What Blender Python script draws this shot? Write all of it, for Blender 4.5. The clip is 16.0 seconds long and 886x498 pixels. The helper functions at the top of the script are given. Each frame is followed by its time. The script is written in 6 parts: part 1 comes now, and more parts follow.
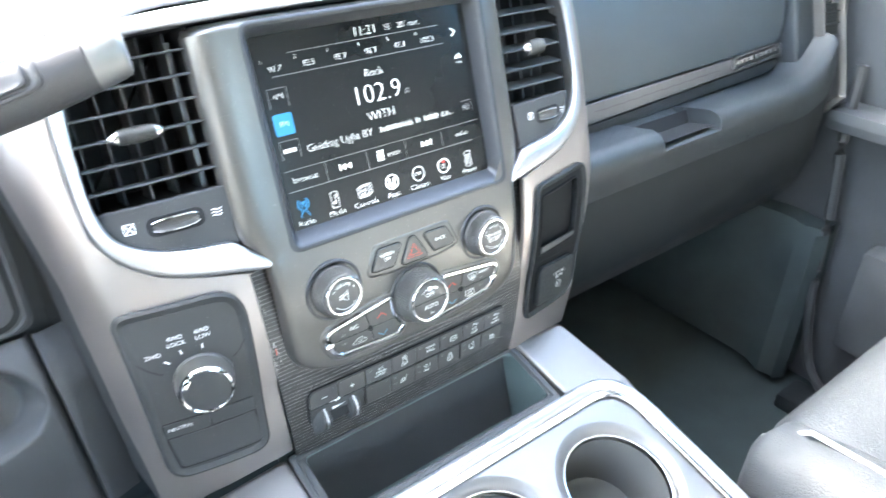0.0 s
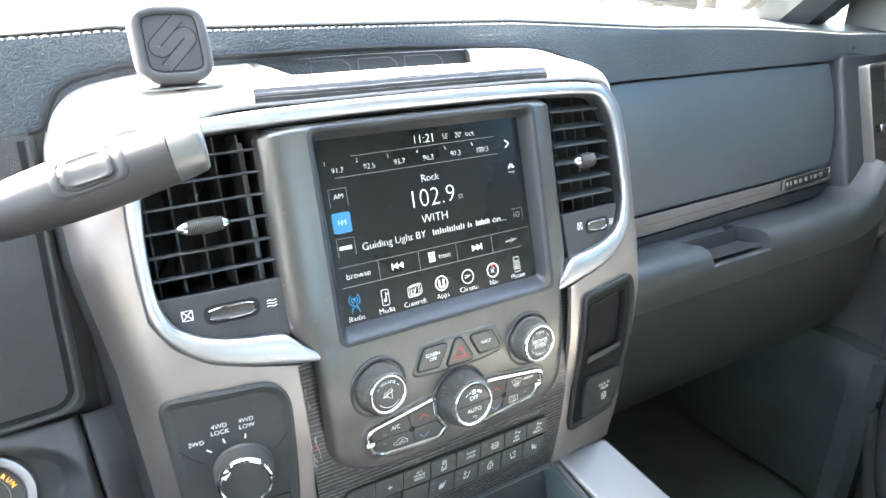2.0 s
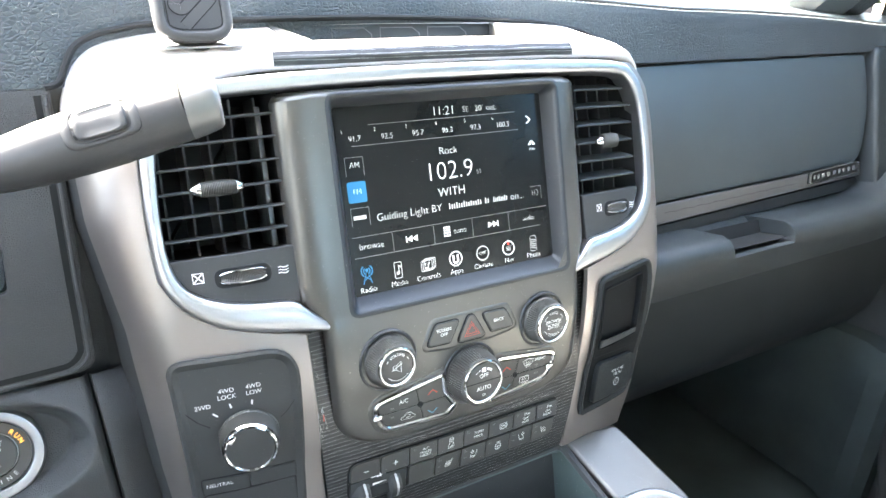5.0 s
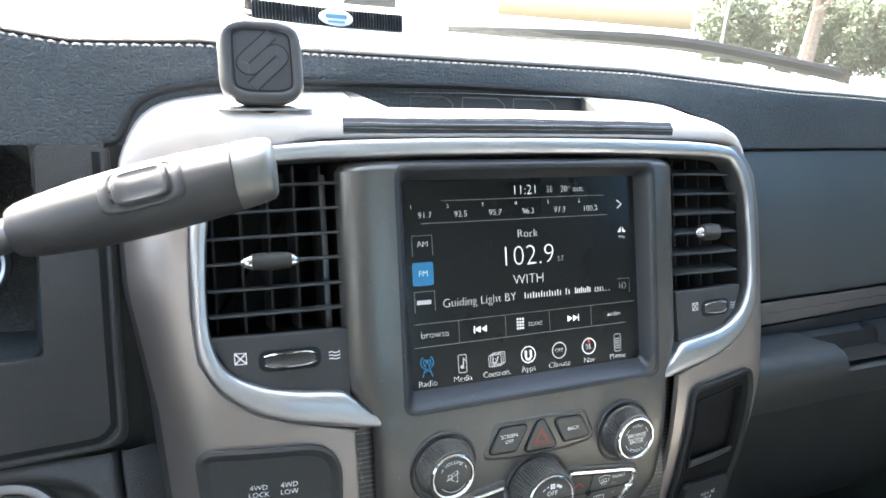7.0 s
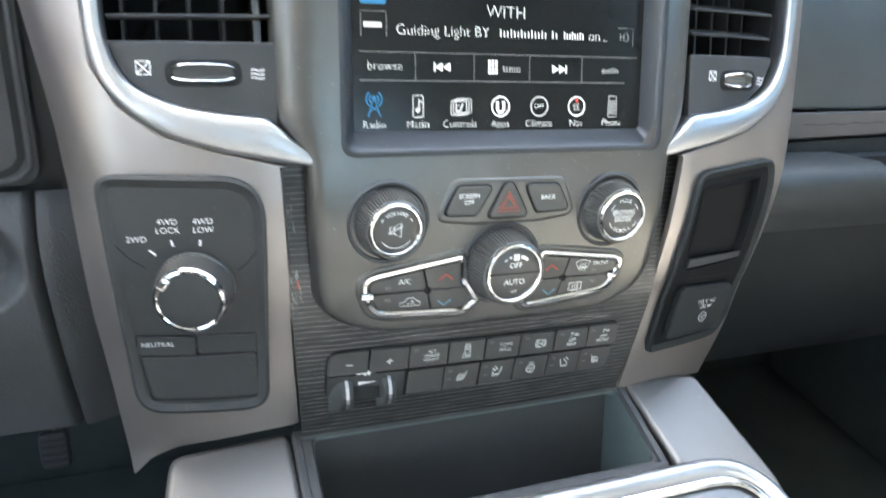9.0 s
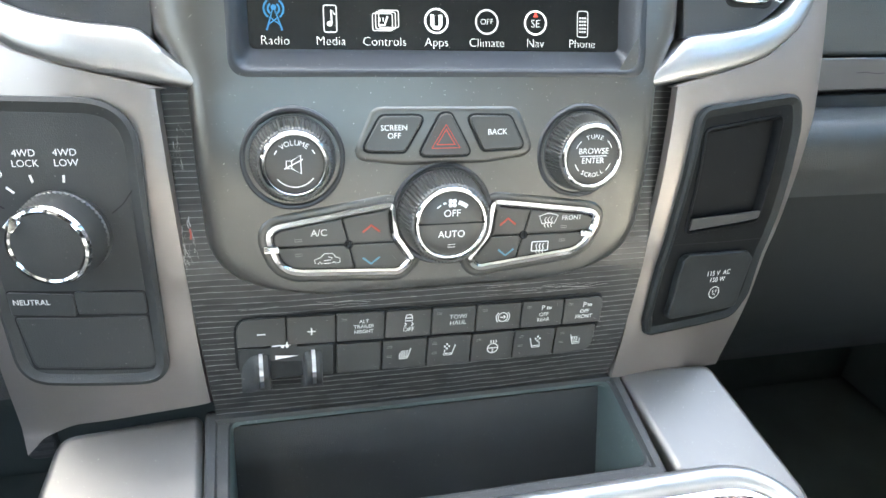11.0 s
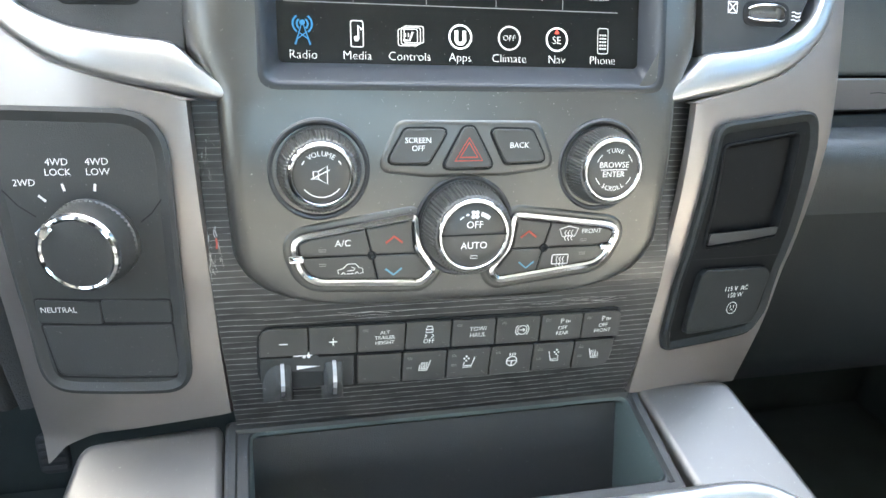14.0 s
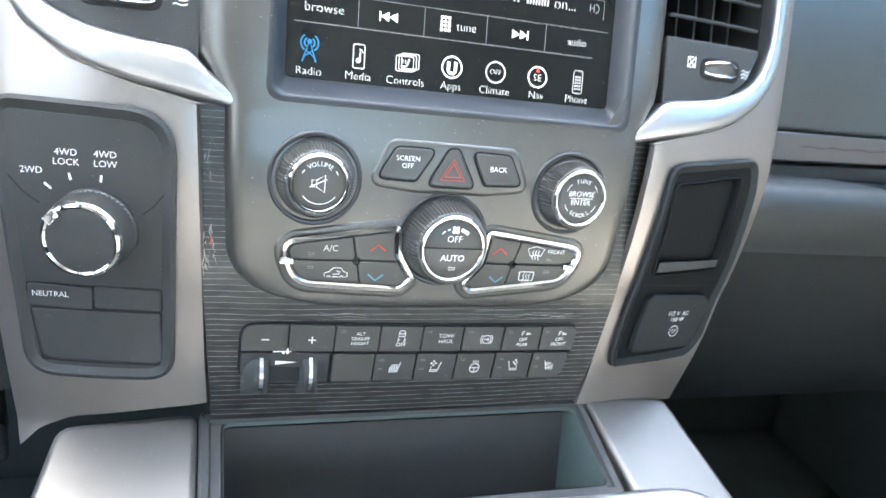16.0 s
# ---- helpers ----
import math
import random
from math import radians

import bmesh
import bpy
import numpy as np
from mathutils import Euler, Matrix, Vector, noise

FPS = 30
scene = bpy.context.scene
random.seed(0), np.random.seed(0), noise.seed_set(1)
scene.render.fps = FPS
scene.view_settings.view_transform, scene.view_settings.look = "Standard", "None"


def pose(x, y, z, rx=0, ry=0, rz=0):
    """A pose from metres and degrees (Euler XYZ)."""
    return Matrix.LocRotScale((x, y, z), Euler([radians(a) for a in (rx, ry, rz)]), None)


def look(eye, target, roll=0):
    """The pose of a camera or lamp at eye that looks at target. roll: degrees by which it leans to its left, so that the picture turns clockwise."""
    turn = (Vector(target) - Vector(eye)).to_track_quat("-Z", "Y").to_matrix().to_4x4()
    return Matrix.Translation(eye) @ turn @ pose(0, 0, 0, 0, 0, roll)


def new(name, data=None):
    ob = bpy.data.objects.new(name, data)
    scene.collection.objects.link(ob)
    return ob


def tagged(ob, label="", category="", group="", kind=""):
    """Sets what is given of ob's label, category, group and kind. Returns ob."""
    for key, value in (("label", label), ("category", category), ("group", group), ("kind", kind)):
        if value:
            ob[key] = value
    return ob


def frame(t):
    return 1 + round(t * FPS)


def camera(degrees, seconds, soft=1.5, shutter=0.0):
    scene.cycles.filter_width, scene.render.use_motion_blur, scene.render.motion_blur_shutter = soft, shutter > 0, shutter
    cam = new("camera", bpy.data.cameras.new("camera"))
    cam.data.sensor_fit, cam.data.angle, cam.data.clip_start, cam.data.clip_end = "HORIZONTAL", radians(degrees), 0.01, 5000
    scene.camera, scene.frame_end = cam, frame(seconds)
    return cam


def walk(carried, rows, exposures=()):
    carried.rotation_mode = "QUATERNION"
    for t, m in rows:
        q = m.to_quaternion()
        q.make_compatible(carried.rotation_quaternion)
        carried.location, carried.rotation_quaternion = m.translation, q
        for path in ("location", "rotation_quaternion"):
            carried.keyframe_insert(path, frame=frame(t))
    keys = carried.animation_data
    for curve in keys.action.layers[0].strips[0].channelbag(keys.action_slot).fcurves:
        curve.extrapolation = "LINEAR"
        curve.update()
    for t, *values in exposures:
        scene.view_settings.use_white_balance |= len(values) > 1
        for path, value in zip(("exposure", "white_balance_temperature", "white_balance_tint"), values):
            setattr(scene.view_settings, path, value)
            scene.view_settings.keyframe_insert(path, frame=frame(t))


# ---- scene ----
cam = camera(63.59, 16.0, shutter=0.5)
PATH = [
    (0, (-0.262, -0.452, 0.097), (0.785, 1.154, -0.472), -10.8),
    (0.5, (-0.269, -0.452, 0.094), (0.675, 1.233, -0.427), -8.8),
    (0.7, (-0.273, -0.448, 0.097), (0.692, 1.265, -0.269), -9.7),
    (1, (-0.274, -0.449, 0.097), (0.743, 1.245, -0.211), -9.3),
    (1.5, (-0.275, -0.457, 0.099), (0.753, 1.237, -0.165), -9.0),
    (2, (-0.271, -0.456, 0.094), (0.757, 1.241, -0.161), -8.4),
    (2.5, (-0.27, -0.456, 0.092), (0.729, 1.255, -0.179), -7.6),
    (3, (-0.269, -0.451, 0.088), (0.727, 1.258, -0.209), -7.4),
    (5.5, (-0.267, -0.451, 0.083), (0.71, 1.273, -0.192), -6.2),
    (6, (-0.269, -0.44, 0.091), (0.635, 1.331, -0.122), -7.8),
    (6.5, (-0.261, -0.432, 0.095), (0.574, 1.381, -0.031), -5.9),
    (7, (-0.239, -0.405, 0.091), (0.576, 1.42, 0.012), -2.8),
    (7.5, (-0.224, -0.4, 0.075), (0.548, 1.441, -0.041), -1.3),
    (8, (-0.215, -0.394, 0.055), (0.468, 1.478, -0.114), 0.4),
    (8.5, (-0.194, -0.383, 0.026), (0.474, 1.482, -0.253), 0.6),
    (9, (-0.171, -0.367, -0.002), (0.513, 1.474, -0.382), -0.2),
    (9.5, (-0.123, -0.347, -0.026), (0.468, 1.52, -0.433), -0.6),
    (9.7, (-0.106, -0.332, -0.034), (0.444, 1.554, -0.41), -0.3),
    (11.8, (-0.08, -0.33, -0.05), (0.382, 1.59, -0.37), -1.4),
    (12, (-0.085, -0.334, -0.052), (0.37, 1.589, -0.361), -1.6),
    (12.5, (-0.09, -0.335, -0.052), (0.354, 1.592, -0.35), -1.5),
    (13, (-0.091, -0.333, -0.052), (0.351, 1.594, -0.351), -0.9),
    (13.5, (-0.092, -0.331, -0.052), (0.375, 1.591, -0.348), -0.7),
    (14, (-0.09, -0.331, -0.052), (0.378, 1.594, -0.326), -0.6),
    (14.5, (-0.098, -0.335, -0.045), (0.418, 1.576, -0.338), -0.2),
    (15, (-0.095, -0.337, -0.051), (0.437, 1.569, -0.34), 0.0),
    (15.5, (-0.098, -0.336, -0.049), (0.449, 1.567, -0.331), 0.3),
    (16, (-0.118, -0.353, -0.051), (0.52, 1.53, -0.276), 3.9),
]
T_LEAN = 18.0
F = Matrix.Translation((0, 0, 0.62)) @ pose(0, 0, 0, -T_LEAN)   # dashboard frame: x right, y forward, z up along the leaning face
EXPOSURES = [(0.0, 5.52, 6500, 6), (0.7, 5.18, 6600, 6), (1.5, 5.0, 6780, 6), (3.0, 5.05, 6800, 6), (5.5, 4.97, 6840, 6), (6.5, 4.53, 6670, 6), (7.0, 3.96, 6670, 6), (7.5, 4.2, 6770, 6), (8.0, 4.77, 6870, 6), (8.5, 4.72, 6870, 6), (9.0, 4.66, 6970, 6), (9.5, 4.92, 7070, 5), (12.0, 4.9, 7020, 5), (15.5, 4.9, 7020, 5), (16.0, 5.1, 6750, 6)]
walk(cam, [(t, F @ look(eye, target, roll)) for t, eye, target, roll in PATH], EXPOSURES)

# ---- light ----
world = bpy.data.worlds.new("sky")
scene.world = world
world.use_nodes = True
wn = world.node_tree.nodes
sky = wn.new("ShaderNodeTexSky")
sky.sky_type, sky.sun_disc = "NISHITA", False
sky.sun_elevation, sky.sun_rotation = radians(43), radians(-20)
sky.dust_density, sky.ozone_density, sky.air_density = 6.0, 0.2, 1.0
wn["Background"].inputs["Strength"].default_value = 0.15
world.node_tree.links.new(sky.outputs[0], wn["Background"].inputs["Color"])
sun = new("sun", bpy.data.lights.new("sun", "SUN"))
sun.data.energy, sun.data.angle, sun.data.color = 5.0, radians(0.6), (1.0, 0.95, 0.88)
az, el = radians(-20), radians(43)
sun.matrix_basis = look((math.sin(az) * math.cos(el) * 9, math.cos(az) * math.cos(el) * 9, math.sin(el) * 9), (0, 0, 0))


# ---- materials ----
def material(name, color, rough=0.5, metal=0.0, grain=0.0, scale=900.0, spread=0.15, emit=0.0, coat=0.0, spec=0.5, dust=0.0, cells=False, stretch=None, deep=0.0006):
    m = bpy.data.materials.new(name)
    m.use_nodes = True
    nt, n = m.node_tree, m.node_tree.nodes
    b = n["Principled BSDF"]
    b.inputs["Roughness"].default_value, b.inputs["Metallic"].default_value = rough, metal
    b.inputs["Coat Weight"].default_value, b.inputs["Specular IOR Level"].default_value = coat, spec
    b.inputs["Base Color"].default_value = (*color, 1)
    if emit:
        b.inputs["Emission Color"].default_value, b.inputs["Emission Strength"].default_value = (*color, 1), emit
        return m
    tc = n.new("ShaderNodeTexCoord")
    src = tc.outputs["Object"]
    if stretch:
        mp = n.new("ShaderNodeMapping")
        mp.inputs["Scale"].default_value = stretch
        nt.links.new(src, mp.inputs[0])
        src = mp.outputs[0]
    wide = n.new("ShaderNodeTexNoise")
    wide.inputs["Scale"].default_value, wide.inputs["Detail"].default_value = 14.0, 5.0
    nt.links.new(tc.outputs["Object"], wide.inputs["Vector"])
    ramp = n.new("ShaderNodeMapRange")
    ramp.inputs[1].default_value, ramp.inputs[2].default_value = 0.3, 0.7
    ramp.inputs[3].default_value, ramp.inputs[4].default_value = 1 - spread, 1 + spread
    nt.links.new(wide.outputs["Fac"], ramp.inputs[0])
    mul = n.new("ShaderNodeVectorMath")
    mul.operation = "SCALE"
    mul.inputs[0].default_value = color
    nt.links.new(ramp.outputs[0], mul.inputs["Scale"])
    col = mul.outputs[0]
    if dust:
        specks = n.new("ShaderNodeTexNoise")
        specks.inputs["Scale"].default_value, specks.inputs["Detail"].default_value = 1100.0, 1.0
        nt.links.new(tc.outputs["Object"], specks.inputs["Vector"])
        pick = n.new("ShaderNodeMapRange")
        pick.inputs[1].default_value, pick.inputs[2].default_value = 0.755, 0.785
        pick.inputs[4].default_value = dust
        nt.links.new(specks.outputs["Fac"], pick.inputs[0])
        mix = n.new("ShaderNodeMixRGB")
        mix.inputs[2].default_value = (0.6, 0.58, 0.55, 1)
        nt.links.new(pick.outputs[0], mix.inputs[0])
        nt.links.new(col, mix.inputs[1])
        col = mix.outputs[0]
    nt.links.new(col, b.inputs["Base Color"])
    rr = n.new("ShaderNodeMapRange")
    rr.inputs[1].default_value, rr.inputs[2].default_value = 0.3, 0.7
    rr.inputs[3].default_value, rr.inputs[4].default_value = rough * (1 - spread * 0.6), min(1, rough * (1 + spread * 0.6))
    nt.links.new(wide.outputs["Fac"], rr.inputs[0])
    nt.links.new(rr.outputs[0], b.inputs["Roughness"])
    if grain:
        if cells:
            g = n.new("ShaderNodeTexVoronoi")
            g.feature = "DISTANCE_TO_EDGE"
            flat = n.new("ShaderNodeMapRange")
            flat.interpolation_type = "SMOOTHSTEP"
            flat.inputs[2].default_value = 0.16
            nt.links.new(g.outputs["Distance"], flat.inputs[0])
            h = flat.outputs[0]
        else:
            g = n.new("ShaderNodeTexNoise")
            g.inputs["Detail"].default_value = 3.0
            h = g.outputs["Fac"]
        g.inputs["Scale"].default_value = scale
        nt.links.new(src, g.inputs["Vector"])
        bump = n.new("ShaderNodeBump")
        bump.inputs["Strength"].default_value, bump.inputs["Distance"].default_value = grain, deep
        nt.links.new(h, bump.inputs["Height"])
        nt.links.new(bump.outputs[0], b.inputs["Normal"])
    return m


def lined_veneer(name):
    """Dark open-pore veneer with thin light lines across it."""
    m = bpy.data.materials.new(name)
    m.use_nodes = True
    nt, n = m.node_tree, m.node_tree.nodes
    b = n["Principled BSDF"]
    tc = n.new("ShaderNodeTexCoord")
    wob = n.new("ShaderNodeTexNoise")
    wob.inputs["Scale"].default_value, wob.inputs["Detail"].default_value = 22.0, 3.0
    nt.links.new(tc.outputs["Object"], wob.inputs["Vector"])
    sep = n.new("ShaderNodeSeparateXYZ")
    nt.links.new(tc.outputs["Object"], sep.inputs[0])
    along = n.new("ShaderNodeMath")
    along.operation, along.inputs[1].default_value = "MULTIPLY", 330.0
    nt.links.new(sep.outputs["Z"], along.inputs[0])
    bend = n.new("ShaderNodeMath")
    bend.operation, bend.inputs[1].default_value = "MULTIPLY_ADD", 0.9
    nt.links.new(wob.outputs["Fac"], bend.inputs[0]), nt.links.new(along.outputs[0], bend.inputs[2])
    part_of = n.new("ShaderNodeMath")
    part_of.operation = "FRACT"
    nt.links.new(bend.outputs[0], part_of.inputs[0])
    ramp = n.new("ShaderNodeValToRGB")
    ramp.color_ramp.elements[0].position, ramp.color_ramp.elements[0].color = 0.0, (0.12, 0.12, 0.115, 1)
    ramp.color_ramp.elements[1].position, ramp.color_ramp.elements[1].color = 1.0, (0.028, 0.028, 0.028, 1)
    for pos, val in ((0.03, 0.5), (0.075, 0.035), (0.5, 0.020)):
        e = ramp.color_ramp.elements.new(pos)
        e.color = (val, val, val * 0.98, 1)
    nt.links.new(part_of.outputs[0], ramp.inputs[0])
    fine = n.new("ShaderNodeTexNoise")
    fine.inputs["Scale"].default_value = 60.0
    fine_map = n.new("ShaderNodeMapping")
    fine_map.inputs["Scale"].default_value = (1, 1, 6)
    nt.links.new(tc.outputs["Object"], fine_map.inputs[0]), nt.links.new(fine_map.outputs[0], fine.inputs["Vector"])
    fade = n.new("ShaderNodeMapRange")
    fade.inputs[1].default_value, fade.inputs[2].default_value, fade.inputs[3].default_value = 0.34, 0.54, 0.35
    nt.links.new(fine.outputs["Fac"], fade.inputs[0])
    tone = n.new("ShaderNodeVectorMath")
    tone.operation = "SCALE"
    nt.links.new(ramp.outputs[0], tone.inputs[0]), nt.links.new(fade.outputs[0], tone.inputs["Scale"])
    nt.links.new(tone.outputs[0], b.inputs["Base Color"])
    b.inputs["Roughness"].default_value, b.inputs["Coat Weight"].default_value, b.inputs["Coat Roughness"].default_value = 0.5, 0.4, 0.2
    bump = n.new("ShaderNodeBump")
    bump.inputs["Strength"].default_value, bump.inputs["Distance"].default_value = 0.5, 0.0005
    nt.links.new(ramp.outputs[0], bump.inputs["Height"])
    nt.links.new(bump.outputs[0], b.inputs["Normal"])
    return m


BLACK = material("black_plastic", (0.034, 0.036, 0.037), 0.55, spec=0.45, grain=0.25, scale=1500, dust=0.25)
TRAY_BLACK = material("tray_liner", (0.072, 0.096, 0.093), 0.45, spec=0.4, dust=0.6)
KNOB = material("knob_plastic", (0.036, 0.037, 0.041), 0.38, grain=0.1, scale=2500, dust=0.08)
PANEL = material("soft_grained_panel", (0.058, 0.060, 0.062), 0.5, grain=0.8, scale=640, cells=True, dust=0.1, deep=0.00035)
DOOR_VINYL = material("grey_door_vinyl", (0.055, 0.059, 0.062), 0.5, grain=0.5, scale=700, cells=True, deep=0.0002)
GAP = material("black_gap", (0.014, 0.015, 0.016), 0.7, spec=0.25)
INK = material("deep_black_plastic", (0.010, 0.011, 0.012), 0.55, spec=0.08, dust=0.1)
HOUSING = material("satin_charcoal_plastic", (0.105, 0.103, 0.097), 0.30, metal=0.6, spec=0.9, grain=0.10, scale=3000, dust=0.5, spread=0.14)
BEZEL = material("smooth_blue_black_plastic", (0.026, 0.029, 0.034), 0.34, spec=0.45, grain=0.03, scale=4200, dust=0.3, spread=0.06)
BUTTON = material("button_plastic", (0.050, 0.050, 0.047), 0.33, spec=0.6, grain=0.1, scale=2500, dust=0.1)
RUBBER = material("rubber", (0.045, 0.048, 0.049), 0.7, grain=0.1, scale=1200)
VINYL = material("grained_vinyl", (0.042, 0.054, 0.062), 0.40, spec=0.6, grain=1.0, scale=330, cells=True, dust=0.35, stretch=(0.75, 1, 1.2), deep=0.0006)
MATT_BLACK = material("matt_black_plastic", (0.016, 0.019, 0.020), 0.6, spec=0.3, grain=0.5, scale=620, cells=True, deep=0.0002)
# lighter, bluer copy of VINYL_DARK; the window light is in its colour
GLOVE_LIT = material("window_lit_plastic", (0.032, 0.046, 0.054), 0.36, spec=0.9, grain=0.5, scale=620, cells=True, dust=0.15, deep=0.00024)
VINYL_DARK = material("fine_grained_plastic", (0.015, 0.020, 0.023), 0.36, spec=0.7, grain=0.6, scale=620, cells=True, dust=0.1, deep=0.00028)
# sunlight put into the hood's colour: a much paler copy of SILVER
HOOD_SUNLIT = material("sunlit_hood_paint", (0.69, 0.64, 0.62), 0.42, metal=0.12, grain=0.04, scale=3000, spread=0.05)
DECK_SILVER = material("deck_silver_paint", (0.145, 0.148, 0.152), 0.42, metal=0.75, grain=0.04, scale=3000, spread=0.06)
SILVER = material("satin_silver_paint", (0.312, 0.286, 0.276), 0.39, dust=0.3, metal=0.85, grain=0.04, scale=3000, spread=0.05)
DARK_SILVER = material("dark_silver_paint", (0.16, 0.155, 0.155), 0.4, metal=0.7, grain=0.04, scale=3000, spread=0.05)
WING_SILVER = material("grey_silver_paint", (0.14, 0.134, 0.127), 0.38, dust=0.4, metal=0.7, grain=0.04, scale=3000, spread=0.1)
BRIGHT = material("bright_satin_metal", (0.47, 0.48, 0.50), 0.38, metal=1.0, grain=0.03, scale=3000, spread=0.04)
BRUSHED = material("brushed_grey_metal", (0.25, 0.25, 0.25), 0.4, metal=0.9, grain=0.15, scale=900, spread=0.1, stretch=(8, 0.4, 0.4))
CHROME = material("chrome", (0.62, 0.62, 0.63), 0.10, metal=1.0, spread=0.03)
VENEER = lined_veneer("lined_dark_veneer")
GLASS = material("display_glass", (0.010, 0.011, 0.011), 0.2, spread=0.1, spec=0.35, dust=0.15)
GREY_PRINT = material("grey_print", (0.28, 0.28, 0.27), 0.5, spread=0.05)
SCUFF = material("bare_scuffed_plastic", (0.36, 0.35, 0.34), 0.3, metal=0.3, spread=0.3)
PRINT = material("white_print", (0.8, 0.8, 0.8), 0.5, spread=0.05)
RED_PRINT = material("red_print", (0.45, 0.06, 0.04), 0.5, spread=0.05)
BLUE_PRINT = material("blue_print", (0.10, 0.25, 0.36), 0.5, spread=0.05)
LEVER = material("lever_leatherette", (0.042, 0.042, 0.044), 0.45, grain=0.3, scale=1500, cells=True, deep=0.0001)
LIT = material("lit_white", (0.85, 0.85, 0.82), emit=0.028)
LIT_FAINT = material("lit_faint", (0.2, 0.2, 0.2), emit=0.02)
LIT_DIM = material("lit_grey", (0.4, 0.4, 0.4), emit=0.06)
LIT_BLUE = material("lit_blue", (0.010, 0.115, 0.24), emit=0.05)
LIT_RED = material("lit_red", (0.7, 0.05, 0.03), emit=0.06)
LIT_AMBER = material("lit_amber", (1.0, 0.42, 0.06), emit=0.1)
THREAD = material("pale_thread", (0.30, 0.31, 0.32), 0.7)
LEATHER = material("black_leather", (0.055, 0.06, 0.067), 0.45, grain=0.7, scale=380, cells=True, deep=0.0002)
RIM_LEATHER = material("smooth_leather", (0.022, 0.024, 0.027), 0.45, spec=0.3, grain=0.25, scale=1500, cells=True, deep=0.0001)
SEAT_LEATHER = material("seat_leather", (0.038, 0.043, 0.050), 0.55, spec=0.35, grain=0.8, scale=330, cells=True, deep=0.0003)
MESH_CLOTH = material("grey_woven_cloth", (0.20, 0.197, 0.19), 0.85, grain=0.8, scale=500)
CARPET = material("black_carpet", (0.048, 0.060, 0.059), 0.95, spec=0.15, grain=1.0, scale=700)
CLOTH = material("grey_headliner", (0.55, 0.56, 0.56), 0.95, grain=0.5, scale=700)
PAINT = material("white_body_paint", (0.75, 0.75, 0.75), 0.2, coat=0.6, spread=0.03)
ASPHALT = material("asphalt", (0.24, 0.235, 0.225), 0.9, grain=0.6, scale=60, spread=0.25)
LEAF = material("foliage", (0.10, 0.12, 0.07), 0.8, spread=0.4)
BARK = material("bark", (0.12, 0.09, 0.07), 0.9, spread=0.3)


# ---- mesh helpers: millimetres in the dashboard frame unless said otherwise ----
MM = 0.001


def finish(bm, smooth=True):
    bmesh.ops.remove_doubles(bm, verts=bm.verts, dist=1e-6)
    bmesh.ops.recalc_face_normals(bm, faces=bm.faces)
    for f in bm.faces:
        f.smooth = smooth


def mesh_of(name, bm, mat, smooth=True, unit=MM, angle=35):
    finish(bm, smooth)
    me = bpy.data.meshes.new(name)
    bm.transform(Matrix.Scale(unit, 4))
    bm.to_mesh(me)
    bm.free()
    me.materials.append(mat)
    if smooth:
        me.set_sharp_from_angle(angle=radians(angle))
    return me


def thing(name, at, label, category, group="", kind="", base=None):
    """An empty at a place (millimetres in the dashboard frame, or metres in the world with base=identity)."""
    ob = new(name)
    ob.empty_display_size = 0.02
    ob.matrix_basis = (F if base is None else base) @ Matrix.Translation([c * MM for c in at])
    ob["at"] = [c * MM for c in at]
    return tagged(ob, label, category, group, kind)


def part(name, bm, mat, parent, label="", smooth=True, angle=35):
    ob = new(name, mesh_of(name, bm, mat, smooth, MM, angle) if isinstance(bm, bmesh.types.BMesh) else bm)
    ob.parent = parent
    if "at" in parent:
        ob.matrix_parent_inverse = Matrix.Translation([-c for c in parent["at"]])
    return tagged(ob, label)


def lerp(table, x):
    """Piecewise linear value from (x, y) pairs in rising order of x."""
    if x <= table[0][0]:
        return table[0][1]
    for (a, p), (b, q) in zip(table, table[1:]):
        if x <= b:
            return p + (q - p) * (x - a) / (b - a)
    return table[-1][1]


def ease(table, x):
    """As lerp, with a soft cubic between the pairs."""
    xs = [a for a, _ in table]
    ys = [b for _, b in table]
    if x <= xs[0]:
        return ys[0]
    if x >= xs[-1]:
        return ys[-1]
    i = max(k for k in range(len(xs) - 1) if xs[k] <= x)
    s = [0.0] * len(xs)
    for k in range(len(xs)):
        a, b = max(k - 1, 0), min(k + 1, len(xs) - 1)
        s[k] = (ys[b] - ys[a]) / (xs[b] - xs[a])
    h = xs[i + 1] - xs[i]
    t = (x - xs[i]) / h
    return (ys[i] * (2 * t**3 - 3 * t**2 + 1) + h * s[i] * (t**3 - 2 * t**2 + t) + ys[i + 1] * (3 * t**2 - 2 * t**3) + h * s[i + 1] * (t**3 - t**2))


def smooth_line(pts, n=6):
    """Catmull-Rom through points of any dimension."""
    p = [Vector(q) for q in pts]
    out = []
    for i in range(len(p) - 1):
        a, b, c, d = p[max(i - 1, 0)], p[i], p[i + 1], p[min(i + 2, len(p) - 1)]
        for k in range(n):
            t = k / n
            out.append(0.5 * ((2 * b) + (c - a) * t + (2 * a - 5 * b + 4 * c - d) * t * t + (3 * b - a - 3 * c + d) * t**3))
    return [*out, p[-1]]


